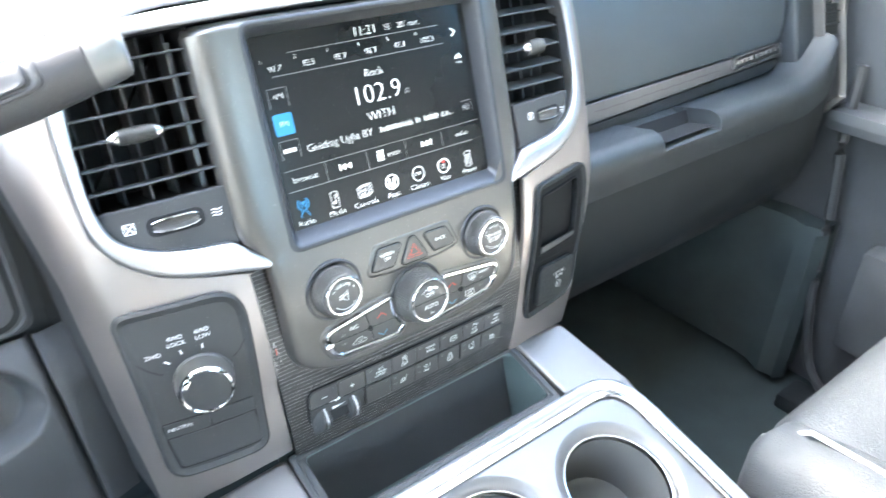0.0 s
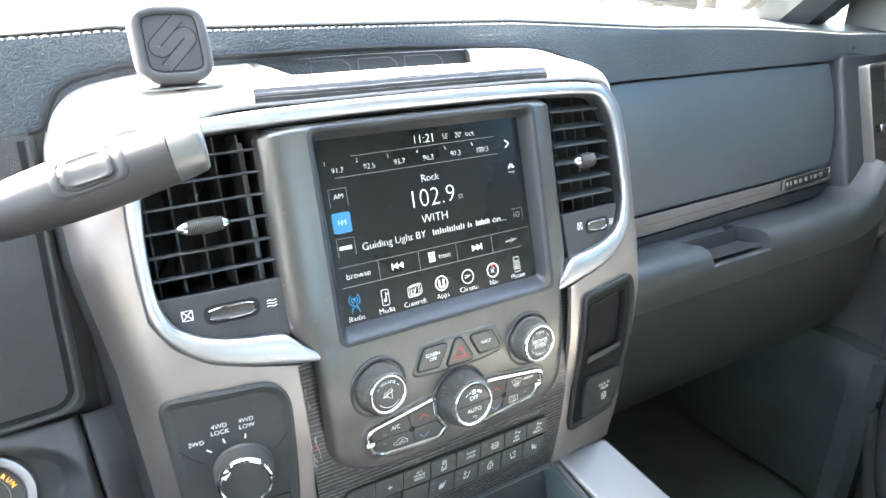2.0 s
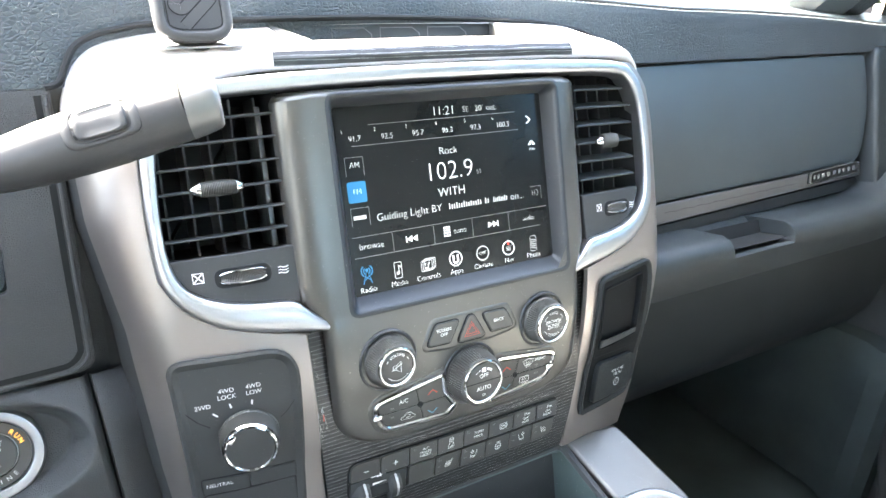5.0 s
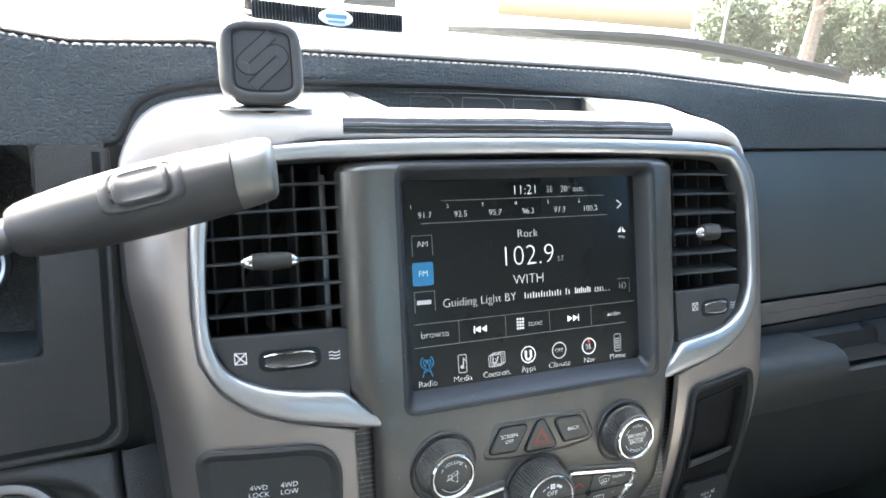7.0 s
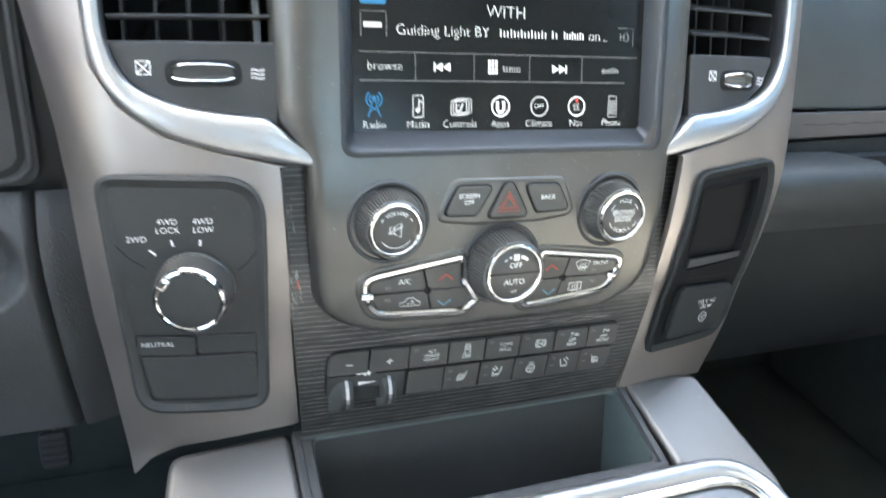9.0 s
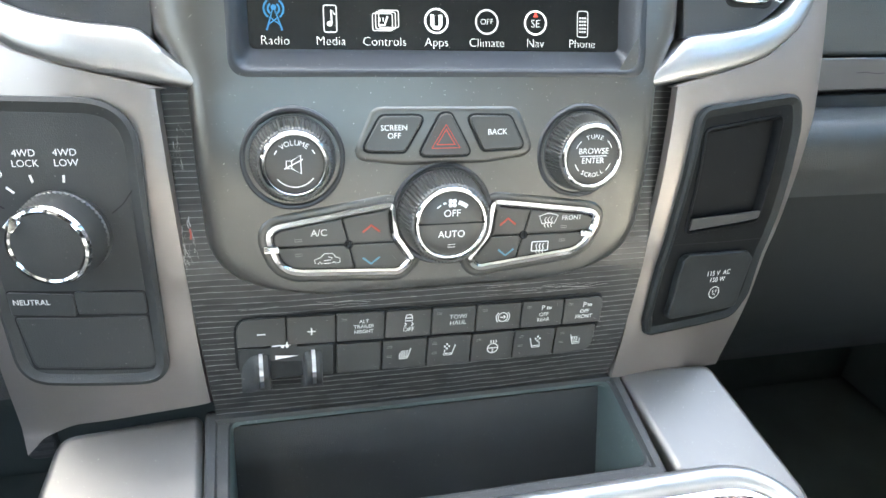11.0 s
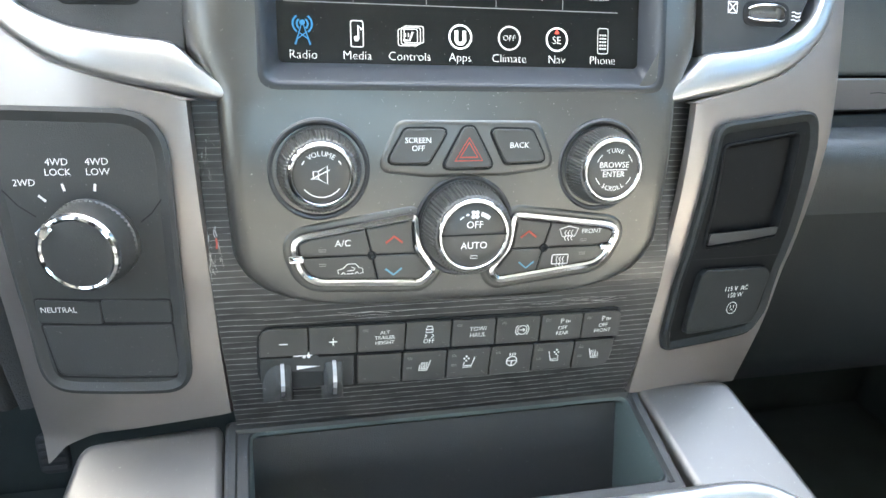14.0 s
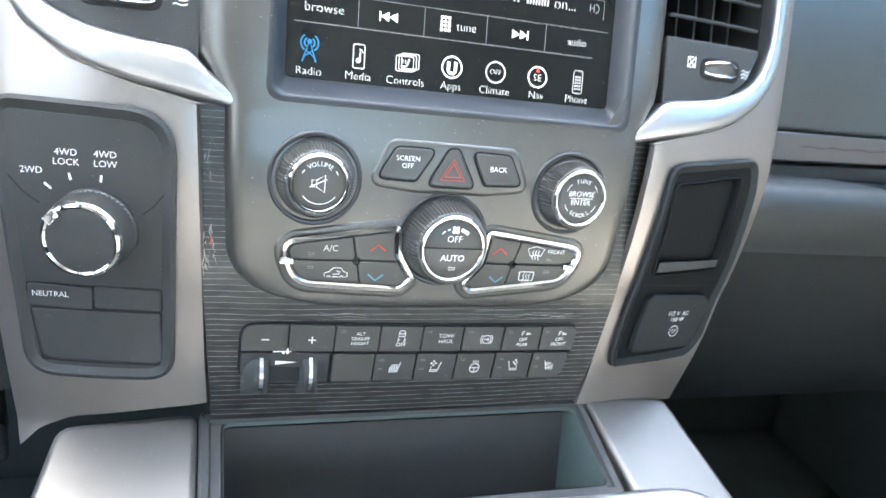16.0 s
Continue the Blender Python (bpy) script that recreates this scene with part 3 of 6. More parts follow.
# ---- glove box ----
glove_box = thing("glove_box", (500, 100, -30), "closed black glove box with a silver strip and badge", "glove box")
glove_y = lambda u, v: 85 + 0.117 * (147 - v) - 8 * math.sin(math.pi * max(0, min(1, (v + 7) / 150)))
bm = plate(rounded([(228, -4), (700, 2), (694, 142), (228, 143)], [3, 22, 12, 3]), glove_y, 16, 3, rings=5)
part("door", bm, GLOVE_LIT, glove_box, "smooth dark upper glove box door")
bm = plate(rounded([(228, -30), (705, -16), (702, 1), (228, -6)], 2), lambda u, v: glove_y(u, v) - 2, 10, 1.5)
strip = part("strip", bm, DARK_SILVER, glove_box, "dark silver trim strip")
bm = bmesh.new()
for k in range(9):
    u0 = 330 + k * 26
    stroke(bm, [(u0, -17 + 0.02 * (u0 - 230)), (u0 + 8, -16.4 + 0.02 * (u0 - 230)), (u0 + 18, -17.5 + 0.02 * (u0 - 230)), (u0 + 24, -17 + 0.02 * (u0 - 230))], 0.5, lambda u, v: glove_y(u, v) - 2)
part("engraving", bm, GAP, strip)
bl = rounded([(586, -15), (692, -11), (692, 5), (586, 1)], 4)
badge = part("badge", plate(bl, lambda u, v: glove_y(u, v) - 5, 4, 1.0), GAP, glove_box, "chrome and black badge")
bm = frame_plate([(bl, lambda u, v: glove_y(u, v) - 3), (inset(bl, 0.2), lambda u, v: glove_y(u, v) - 6.4), (inset(bl, 1.6), lambda u, v: glove_y(u, v) - 6.6), (inset(bl, 2.0), lambda u, v: glove_y(u, v) - 5)])
part("badge_rim", bm, CHROME, badge)
bm = bmesh.new()
for a, b in ((591, 596), (599, 604), (608, 616), (619, 627), (632, 640), (644, 650), (654, 661), (665, 672), (676, 683)):
    box(bm, a, glove_y(600, -5) - 7.0, -9.6 + 0.035 * (a - 590), b, glove_y(600, -5) - 4, -3.6 + 0.035 * (a - 590), 0.8)
part("relief", bm, CHROME, badge)
bm = plate(rounded([(228, -44), (712, -34), (705, -18), (228, -32)], 3), lambda u, v: glove_y(u, v) + 3, 10, 2)
part("lower_lip", bm, VINYL_DARK, glove_box)

# ---- centre stack ----
stack = thing("center_stack", (0, 30, -190), "silver and charcoal center stack of the dashboard", "center stack")
HALF = [(-128, 0), (-127, 40), (-125, 66), (-121, 84), (-116, 95), (-110, 101.5), (-104, 105), (-98, 107), (-62, 109), (-30, 110), (-25, 111.5), (-6, 123), (0, 124), (122, 124), (126, 121), (128, 117)]
EDGE_WIDE = [(0, 16), (1, 11), (4, 6.5), (10, 2.8), (18, 0.7), (26, 0)]
EDGE_SLIM = [(0, 9), (0.8, 4.5), (2.5, 1.8), (5, 0.5), (8, 0)]


def housing_y(u, v, half):
    d = max(0.0, half - abs(u))
    wide = max(0.0, min(1.0, (v + 30) / 24))
    e = ease(EDGE_WIDE, d) * wide + ease(EDGE_SLIM, min(d, (v + 128) * 1.3)) * (1 - wide)
    return plate_y(u, v) + e + (max(0, v - 123) ** 1.5) * 0.5


HOLE = (-90, 98, -22, 122)
rows = sorted({*spread(-128, -98, 24), *spread(-98, -30, 18), *spread(-30, -22, 4), *spread(-22, 122, 18), *spread(122, 128, 4)})
cols = [0, 0.008, 0.02, 0.04, 0.07, 0.10, 0.13]


def housing_rows(bm, lo, hi, shares, us=None):
    loops = []
    for v in rows:
        if lo <= v <= hi:
            h = lerp(HALF, v)
            line = us(h)
            loops.append([(u, housing_y(u, v, h), v) for u in line])
    skin(bm, loops, closed=False)


bm = bmesh.new()
full = [*cols, 0.2, 0.3, 0.4, 0.5, 0.6, 0.7, 0.8, *[1 - c for c in reversed(cols)]]
housing_rows(bm, -128, -22, None, lambda h: [-h + 2 * h * c for c in full])
housing_rows(bm, 122, 128, None, lambda h: [-h + 2 * h * c for c in full])
left_cols = [0, 1, 2.5, 5, 9, 14, 20, 26]
housing_rows(bm, -22, 122, None, lambda h: [-h + c for c in left_cols] + [HOLE[0]])
housing_rows(bm, -22, 122, None, lambda h: [HOLE[1]] + [h - c for c in reversed(left_cols)])
part("housing", bm, HOUSING, stack, "satin charcoal plastic surround", angle=50)

# veneer panel behind the housing
bm = grid(spread(-1, 1, 24), spread(-193, -24, 30), lambda s, v: (s * lerp([(-193, 111), (-27, 125)], v) , veneer_y(s * 110, v) + 1.0, v))
veneer = part("veneer_panel", bm, VENEER, stack, "dark veneer trim with fine lines")
rnd = random.Random(4)
on_veneer = lambda u, v: veneer_y(u, v) + 0.6
bm = bmesh.new()
for k in range(70):
    v = rnd.choice((rnd.uniform(-66, -31), rnd.uniform(-58, -31), rnd.uniform(-66, -31), rnd.uniform(-66, -31), rnd.uniform(-106, -90)))
    u = -113.5 - (v + 130) * 0.07 + rnd.uniform(-3.2, 3.2)
    a, ln = rnd.gauss(-1.55, 0.22), rnd.uniform(1.5, 9.0)
    stroke(bm, [(u, v), (u + math.cos(a) * ln * 0.5 + rnd.uniform(-0.3, 0.3), v + math.sin(a) * ln * 0.6), (u + math.cos(a) * ln, v + math.sin(a) * ln)], rnd.choice((0.07, 0.1, 0.14, 0.25)), on_veneer)
for k in range(16):
    u, v = rnd.uniform(-95, 90), rnd.uniform(-134, -129.5)
    stroke(bm, [(u, v), (u + rnd.uniform(4, 12), v + rnd.uniform(-0.8, 0.8)), (u + rnd.uniform(14, 22), v + rnd.uniform(-1.2, 1.2))], rnd.uniform(0.08, 0.2), on_veneer)
tagged(part("scuffing", bm, SCUFF, veneer, "pale scuffs worn into the veneer"), kind="stuff")
# bright strokes painting glints on the glossy lacquer
bm = bmesh.new()
for k in range(13):
    v = rnd.uniform(-52, -33) if k < 9 else rnd.uniform(-92, -84)
    u = -112.5 - (v + 130) * 0.07 + rnd.uniform(-2.6, 2.6)
    stroke(bm, [(u, v), (u + rnd.uniform(-0.5, 0.5), v - 2.2), (u + rnd.uniform(-0.8, 0.8), v - rnd.uniform(3, 6))], rnd.uniform(0.25, 0.8), on_veneer)
tagged(part("lacquer_glints", bm, BRIGHT, veneer, "bright streaks painted as glints on the lacquer"), kind="stuff")
# short red stroke on the veneer strip
bm = bmesh.new()
stroke(bm, [(-114.2, -91), (-114.0, -93.5), (-114.2, -96)], 0.8, on_veneer)
part("red_fleck", bm, RED_PRINT, veneer, "small red fleck")

RING_IN = [(-107, -23), (-117, -14.3), (-126, -6.2), (-135, -4.2), (-150, -2.5), (-171, 2), (-189, 12), (-197, 29), (-198.5, 56), (-196, 93), (-192, 108), (-184, 120), (-168, 127), (-100, 129.5), (0, 130.5)]
RING_OUT = [(-106, -30), (-115, -28.8), (-125, -27), (-137, -24.8), (-150, -22), (-175, -14), (-194, 0), (-205, 19), (-207, 50), (-206, 90), (-202, 112), (-191, 128), (-170, 137), (-100, 140.5), (0, 141.5)]
RING_PROF = [(0.0, 16), (0.0, 2.5), (0.05, 0.2), (0.16, -1.3), (0.36, -2.1), (0.6, -2.4), (0.82, -2.0), (0.93, -1.0), (0.98, 0.6), (1.0, 2.4), (1.0, 9)]
inner = RING_IN + [(-u, v) for u, v in RING_IN[-2::-1]]
outer = RING_OUT + [(-u, v) for u, v in RING_OUT[-2::-1]]
bm = band(inner, outer, side_y, RING_PROF)
part("vent_ring", bm, BRIGHT, stack, "bright satin metal ring round the vents")


def trim_inner(v):
    if v >= 19:
        return lerp([(19, 205), (50, 207), (90, 206), (112, 202), (128, 191), (137, 170)], v)
    if v >= -29.5:
        return lerp([(-29.5, 118), (-27, 127), (-22, 150), (-14, 175), (0, 194), (19, 205)], v)
    return lerp([(-196, 112), (-30, 121)], v)


def trim_outer(v, side):
    if side > 0:
        return lerp([(-200, 189), (-190, 192), (-150, 204), (-107, 212), (-41, 215), (0, 216), (40, 216), (84, 215), (115, 208), (128, 198), (136, 186)], v)
    return lerp([(-216, 203), (-192, 207), (-107, 218), (-11, 226), (60, 238), (100, 239), (124, 236), (136, 228)], v)


for side, label in ((-1, "satin silver side trim round the drive selector"), (1, "satin silver side trim round the pocket")):
    vs = sorted({*spread(-196, -30, 44), *spread(-29.5, 19, 16), *spread(19, 136, 16)})
    us = [0, 0.015, 0.05, *spread(0.1, 0.9, 20), 0.94, 0.97, 1.0]

    def trim_fn(s, v, side=side):
        a, b = trim_inner(v), trim_outer(v, side)
        u = a + (b - a) * s
        edge = 4.0 if s == 0 else (0.6 if s == 0.015 else 0)
        low = max(0.0, (u - 150) / 60) * max(0, -150 - v) * 0.25
        if side < 0 and v < -150:
            v = -150 + (v + 150) * (lerp([(112, -184), (180, -193), (196, -200), (206, -211)], u) + 150) / -46
            return (-u, side_y(-u, v) + edge, v)
        return (side * u, side_y(side * u, v) + edge, v - low * 0.3)

    bm = grid(us, vs, trim_fn)
    if side > 0:
        inside = [f for f in bm.faces if all(134 < v.co.x < 194 and -111 < v.co.z < -41 for v in f.verts)]
        bmesh.ops.delete(bm, geom=inside, context="FACES")
    part("side_trim", bm, SILVER, stack, label, angle=28)
    bm = grid([0, 1, 2], vs, lambda s, v: (side * (trim_outer(v, side) - 0.5 + 3 * s), side_y(side * trim_outer(v, side), v) + (1, 30, 110)[s], v))
    part("flank", bm, BLACK, stack, "black flank of the stack")

# hood over the stack
HOOD = [(5, 141.5), (0, 142), (-3, 143.5), (-4, 148), (-2, 152.5), (4, 156.5), (14, 161), (26, 165.3), (42, 172), (58, 179.3), (75, 187)]


def hood_fn(u, i):
    y, v = (HOOD[int(i)][k] + (HOOD[min(int(i) + 1, len(HOOD) - 1)][k] - HOOD[int(i)][k]) * (i - int(i)) for k in (0, 1))
    a = abs(u)
    if u > 0:
        d = ease([(0, -2), (120, -1), (175, 0.5), (195, 4.5), (210, 12.5), (222, 27), (231, 54)], a)
        back = ease([(100, 0), (160, 5), (200, 14), (225, 30), (235, 50)], a)
    else:
        d = ease([(0, -2), (120, -1), (175, -1.5), (195, -0.5), (210, 1), (222, 5), (232, 14), (239, 30), (243, 56)], a)
        back = ease([(100, 0), (160, 3), (200, 7), (220, 13), (232, 23), (243, 46)], a)
    k = min(1.0, i / 6)
    if u < 0 and i < 2:
        v -= (2 - i) * 7 * min(1.0, max(0.0, (a - 140) / 30))
    return (u, y + back, v - d * (0.45 + 0.55 * k))


us = sorted({*spread(-160, -97, 4), *spread(-97, 91, 14), *spread(91, 160, 5), *spread(-243, -160, 18), *spread(160, 233, 14)})
bm = grid(us, range(len(HOOD)), hood_fn)
open_cells = [f for f in bm.faces if -97 <= min(v.co.x for v in f.verts) and max(v.co.x for v in f.verts) <= 91 and min(v.co.y for v in f.verts) > 13 and max(v.co.y for v in f.verts) < 66 and min(v.co.z for v in f.verts) > 158]
bmesh.ops.delete(bm, geom=open_cells, context="FACES_ONLY")
part("hood", bm, HOOD_SUNLIT, stack, "silver painted hood over the stack", angle=60)
bm = grid(spread(-119, 126, 24), [2, 3, 3.5, 4], lambda u, i: (u, hood_fn(u, i)[1] - 0.5, hood_fn(u, i)[2] + (0.4 if i == 4 else 0)))
part("veneer_strip", bm, VENEER, stack, "dark lined veneer strip on the hood")
# dark recess with its raised lettering block
bm = bmesh.new()
skin(bm, [[(-100, 12, 159.5), (94, 12, 159.5), (94, 62, 181.5), (-100, 62, 181.5)], [(-100, 12, 161.4), (94, 12, 161.4), (94, 62, 183), (-100, 62, 183)],
          [(-84, 16, 163.0), (76, 16, 163.0), (92, 60, 182.5), (-98, 60, 182.5)], [(-82, 18, 150), (74, 18, 150), (90, 60, 156), (-96, 60, 156)]], False, True)
slot = part("slot", bm, BLACK, stack, "black recessed slot on the hood", smooth=False)
bm = bmesh.new()
for a, b in ((-52, -20), (-12, 22), (30, 66)):
    stroke(bm, [(a, 158), (a + 1, 178.5), (b - 5, 178.5), (b + 1, 174), (b + 1, 158)], 0.9, 58.6)
part("relief", bm, DARK_SILVER, slot, smooth=False)

# ---- console ----
console = thing("center_console", (0, -150, -480), "silver and black center console with tray and cup holders", "console")
CY = math.tan(radians(32))


def con(u, y, up=0.0):
    """A point on the console's sloping top; y in the dashboard frame."""
    return (u, y - up * 0.53, -222.6 + y * CY * 1.0 + up * 0.85)


def con_plate(loop, up, thick, bevel, mat, name, parent, label="", bm=None):
    bm = bm or bmesh.new()
    loop = [Vector(p) for p in loop]
    loops = [[con(p.x, p.y, up - thick) for p in loop]]
    for k in range(4):
        a = k / 3 * math.pi / 2
        loops.append([con(p.x, p.y, up - bevel * (1 - math.sin(a))) for p in inset(loop, bevel * (1 - math.cos(a)))])
    edge = inset(loop, bevel + 0.6)
    mid = sum(edge, Vector((0, 0))) / len(edge)
    loops += [[con(p.x, p.y, up) for p in (mid + (q - mid) * k for q in edge)] for k in (1.0, 0.6, 0.25)]
    skin(bm, loops, False, True)
    return part(name, bm, mat, parent, label)


bm = bmesh.new()
skin(bm, [[con(-180, 46, -14), con(176, 46, -14), con(182, -300, -14), con(-186, -300, -14)], [(-165, 60, -480), (160, 60, -480), (165, -190, -560), (-170, -190, -560)]], False, True)
part("body", bm, BLACK, console, "black console body", smooth=False)
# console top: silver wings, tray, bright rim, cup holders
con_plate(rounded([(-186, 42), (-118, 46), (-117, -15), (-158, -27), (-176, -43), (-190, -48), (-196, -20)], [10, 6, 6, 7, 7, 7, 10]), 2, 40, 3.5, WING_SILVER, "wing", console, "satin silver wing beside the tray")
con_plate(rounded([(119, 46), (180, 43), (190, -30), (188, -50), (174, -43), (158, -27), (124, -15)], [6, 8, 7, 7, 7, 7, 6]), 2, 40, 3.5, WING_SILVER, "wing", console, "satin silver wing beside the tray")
bm = bmesh.new()
lo = rounded(box_outline(-117, -15, 119, 47), 3)
li = rounded(box_outline(-106, -8, 113, 43), 7)
ld = rounded(box_outline(-104, -6, 111, 96), 8)
skin(bm, [[con(p.x, p.y, -12) for p in lo], [con(p.x, p.y, 0) for p in lo], [con(p.x, p.y, 1) for p in inset(lo, 1.5)], [con(p.x, p.y, 0.6) for p in inset(lo, 5)], [con(p.x, p.y, -1.5) for p in inset(lo, 6)],
          [con(p.x, p.y, -1.5) for p in li], [con(p.x, p.y, -3) for p in inset(li, 1.2)]], False, False)
tray = part("tray", bm, BLACK, console, "deep black storage tray")
bm = bmesh.new()
skin(bm, [[con(p.x, p.y, -2.4) for p in inset(li, 1.0)], [con(p.x, p.y, -5) for p in inset(li, 1.8)], [con(p.x, p.y, -72) for p in ld]], False, False)
part("liner", bm, TRAY_BLACK, tray, "smooth dark liner")
bm = bmesh.new()
skin(bm, [[con(p.x, p.y, -70) for p in ld], [con(p.x, p.y, -71) for p in inset(ld, 4)]], False, True)
mat = part("rubber_mat", bm, TRAY_BLACK, tray, "black ribbed rubber mat")
bm = bmesh.new()
for k in range(34):
    y = -2 + 2.8 * k
    tube(bm, [con(-98, y, -70.2), con(105, y, -70.2)], 0.6, 5)
part("mat_ribs", bm, TRAY_BLACK, mat)
rim_o = rounded(box_outline(-188, -320, 188, -14), 48, 10)
bm = bmesh.new()
skin(bm, [[con(p.x, p.y, h) for p in (inset(rim_o, d) if d else rim_o)] for d, h in ((0, -20), (0, 1), (0.8, 4), (3, 5.6), (6, 5.8), (9, 4.2), (10.5, 2), (11, -3))])
part("rim", bm, BRIGHT, console, "bright metal rim round the cup holders")
bm = bmesh.new()
skin(bm, [[con(p.x, p.y, h) for p in inset(rim_o, d)] for d, h in ((10.8, 0), (11.5, 1.5), (14.5, 1.8), (16, 0.5))])
part("inner_rim", bm, CHROME, console)


CUPS = ((107, -88, 47), (-13, -79, 48))
SQ = math.cos(radians(32))


def cup_ring(cu, cy, rad, h, n=48):
    return [con(cu + rad * math.cos(2 * math.pi * k / n), cy + SQ * rad * math.sin(2 * math.pi * k / n), h) for k in range(n)]


bm = bmesh.new()
edges = []
for line in [[con(p.x, p.y, -2) for p in inset(rim_o, 14)]] + [cup_ring(cu, cy, r + 10, -2) for cu, cy, r in CUPS]:
    vs = [bm.verts.new(p) for p in line]
    edges += [bm.edges.new((vs[i - 1], vs[i])) for i in range(len(vs))]
bmesh.ops.triangle_fill(bm, use_beauty=True, use_dissolve=False, edges=edges)
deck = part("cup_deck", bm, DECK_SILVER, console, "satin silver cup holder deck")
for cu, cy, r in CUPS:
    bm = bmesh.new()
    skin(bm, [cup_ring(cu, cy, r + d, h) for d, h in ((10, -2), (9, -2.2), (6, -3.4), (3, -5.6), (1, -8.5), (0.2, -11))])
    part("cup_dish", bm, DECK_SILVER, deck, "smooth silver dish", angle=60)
    bm = bmesh.new()
    skin(bm, [cup_ring(cu, cy, r + d, h) for d, h in ((1.6, -9.5), (0.6, -8.4), (-0.8, -8.6), (-1.6, -10.5), (-1.8, -14))])
    part("cup_ring", bm, CHROME, deck)
    bm = bmesh.new()
    skin(bm, [cup_ring(cu, cy, r + d, h) for d, h in ((-1.4, -12), (-3, -16), (-6, -70), (-12, -74))], False, True)
    part("cup_well", bm, RUBBER, deck, "black rubber cup well")

# unseen armrest lid added behind the cup holders, its sunlit leather brightens the keys
bm = bmesh.new()
rest = rounded(box_outline(-172, -760, 172, -345), 40, 8)
for k, (d, z) in enumerate(((0, 330), (0, 455), (3, 476), (12, 490), (30, 496), (80, 499))):
    loop = inset(rest, d) if d else rest
    loops = [*loops, [w2f(p.x * MM, p.y * MM, z * MM) for p in loop]] if k else [[w2f(p.x * MM, p.y * MM, z * MM) for p in loop]]
skin(bm, loops, True, True)
part("armrest", bm, LEATHER, console, "black leather lid added unseen to reflect light into the keys")

# ---- touchscreen ----
screen = thing("touchscreen", (3, 0, -13), "lit touchscreen showing the radio page", "touchscreen")
bm = plate(rounded(box_outline(-87, -16, 95, 119), 2), 1.0, 6, 0.4)
display = part("display", bm, GLASS, screen, "dark glossy display glass")
SY = 0.8
r0, r1, r2, r3 = (rounded(box_outline(a, b, c, d), r, 5) for a, b, c, d, r in ((-93, -26, 101, 125.5, 9), (-91, -24, 99, 124, 8), (-87.5, -20.5, 95.5, 120.5, 6), (-83.5, -13, 91.5, 116.5, 3)))
bm = frame_plate([(r0, lambda u, v: plate_y(u, v) + 0.4), (r1, lambda u, v: plate_y(u, v) - 0.9), (inset(r1, 1.5), lambda u, v: plate_y(u, v) - 0.4), (r2, lambda u, v: plate_y(u, v) + 2.5), (r3, 0.4), (inset(r3, 0.3), 1.5)])
part("bezel", bm, BEZEL, screen, "glossy blue-black bezel with a stepped edge", angle=75)


def on_screen(body, u, v, size, mat=LIT, align="CENTER", bold=0.0):
    return lettering(body, u, v, size, SY, mat, display, "lettering", align, -0.012 * size)


on_screen("11:21", 3, 108.5, 6.3)
on_screen("SE", 22, 108.3, 4.2, LIT_DIM)
on_screen("20° out.", 40, 108.3, 4.2)
for k, (num, freq) in enumerate(zip("123456", ("91.7", "92.5", "95.7", "96.3", "97.3", "100.3"))):
    on_screen(num, -78 + 24.6 * k, 100, 2.6)
    on_screen(freq, -69 + 24.6 * k, 94.6, 3.9)
bm = bmesh.new()
stroke(bm, [(76.5, 99.5), (80, 96.6), (76.5, 93.7)], 1.1, SY)
part("arrow", bm, LIT, display)
on_screen("Rock", 3.5, 80, 5.4)
on_screen("102.9", 3, 65.2, 13.4)
on_screen("ST", 28.5, 61.8, 3.4, LIT_DIM)
on_screen("WITH", 3, 50, 6.4)
on_screen("Guiding Light BY", -60, 39.2, 5.5, align="LEFT")
for a, n, w in ((-1, 7, 29.5), (31, 1, 4.5), (38.5, 4, 13.5)):
    bm = bmesh.new()
    bars(bm, [(a + w * k / (2 * n) + 0.35, 37.3, a + w * k / (2 * n) + 0.95, 40.4 if k % 3 else 41.4) for k in range(2 * n)], SY)
    part("name_bar", bm, LIT, display, "plain light bars in place of a name")
on_screen("on...", 54.5, 39.2, 5.5, align="LEFT")
on_screen("AM", -71.5, 77, 3.8)
on_screen("FM", -71.8, 58.8, 3.8)
bm = plate(rounded(box_outline(-79, 51.6, -65, 66), 1.8), 0.85, 0.2, 0.05)
part("tile", bm, LIT_BLUE, display, "lit blue band button")
bm = bmesh.new()
for v0 in (70.0, 35.5):
    for a, b in ((-78.5, -65),):
        stroke(bm, [(a, v0), (a, v0 + 12.5), (b, v0 + 12.5), (b, v0)], 0.35, SY)
stroke(bm, [(-58, 103.4), (66, 103.4)], 0.35, SY), stroke(bm, [(-72, 89.8), (68, 89.8)], 0.35, SY)
stroke(bm, [(-80, 28.0), (88, 28.0)], 0.3, SY), stroke(bm, [(-80, 13.6), (80, 13.6)], 0.4, SY)
for u in (-49.5, -16, 17.5, 51):
    stroke(bm, [(u, 14), (u, 27.6)], 0.3, SY)
part("divider", bm, LIT_FAINT, display, "thin grey rules")
bm = bmesh.new()
bars(bm, [(-77, 40.0, -67.5, 42.6)], SY)
part("mark", bm, LIT_DIM, display, "plain bar")
bm = bmesh.new()
for s in (-1, 1):
    bm.faces.new([bm.verts.new(p) for p in ((79.5 + s * 0.5, SY - 0.1, 80.8), (79.5 + s * 3.6, SY - 0.1, 77), (79.5 + s * 0.6, SY - 0.1, 77))])
part("map_icon", bm, LIT, display)
on_screen("map", 79.5, 74.2, 2.4)
bm = bmesh.new()
stroke(bm, [(74, 44.5), (84.5, 44.5), (84.5, 34.5)], 0.3, SY)
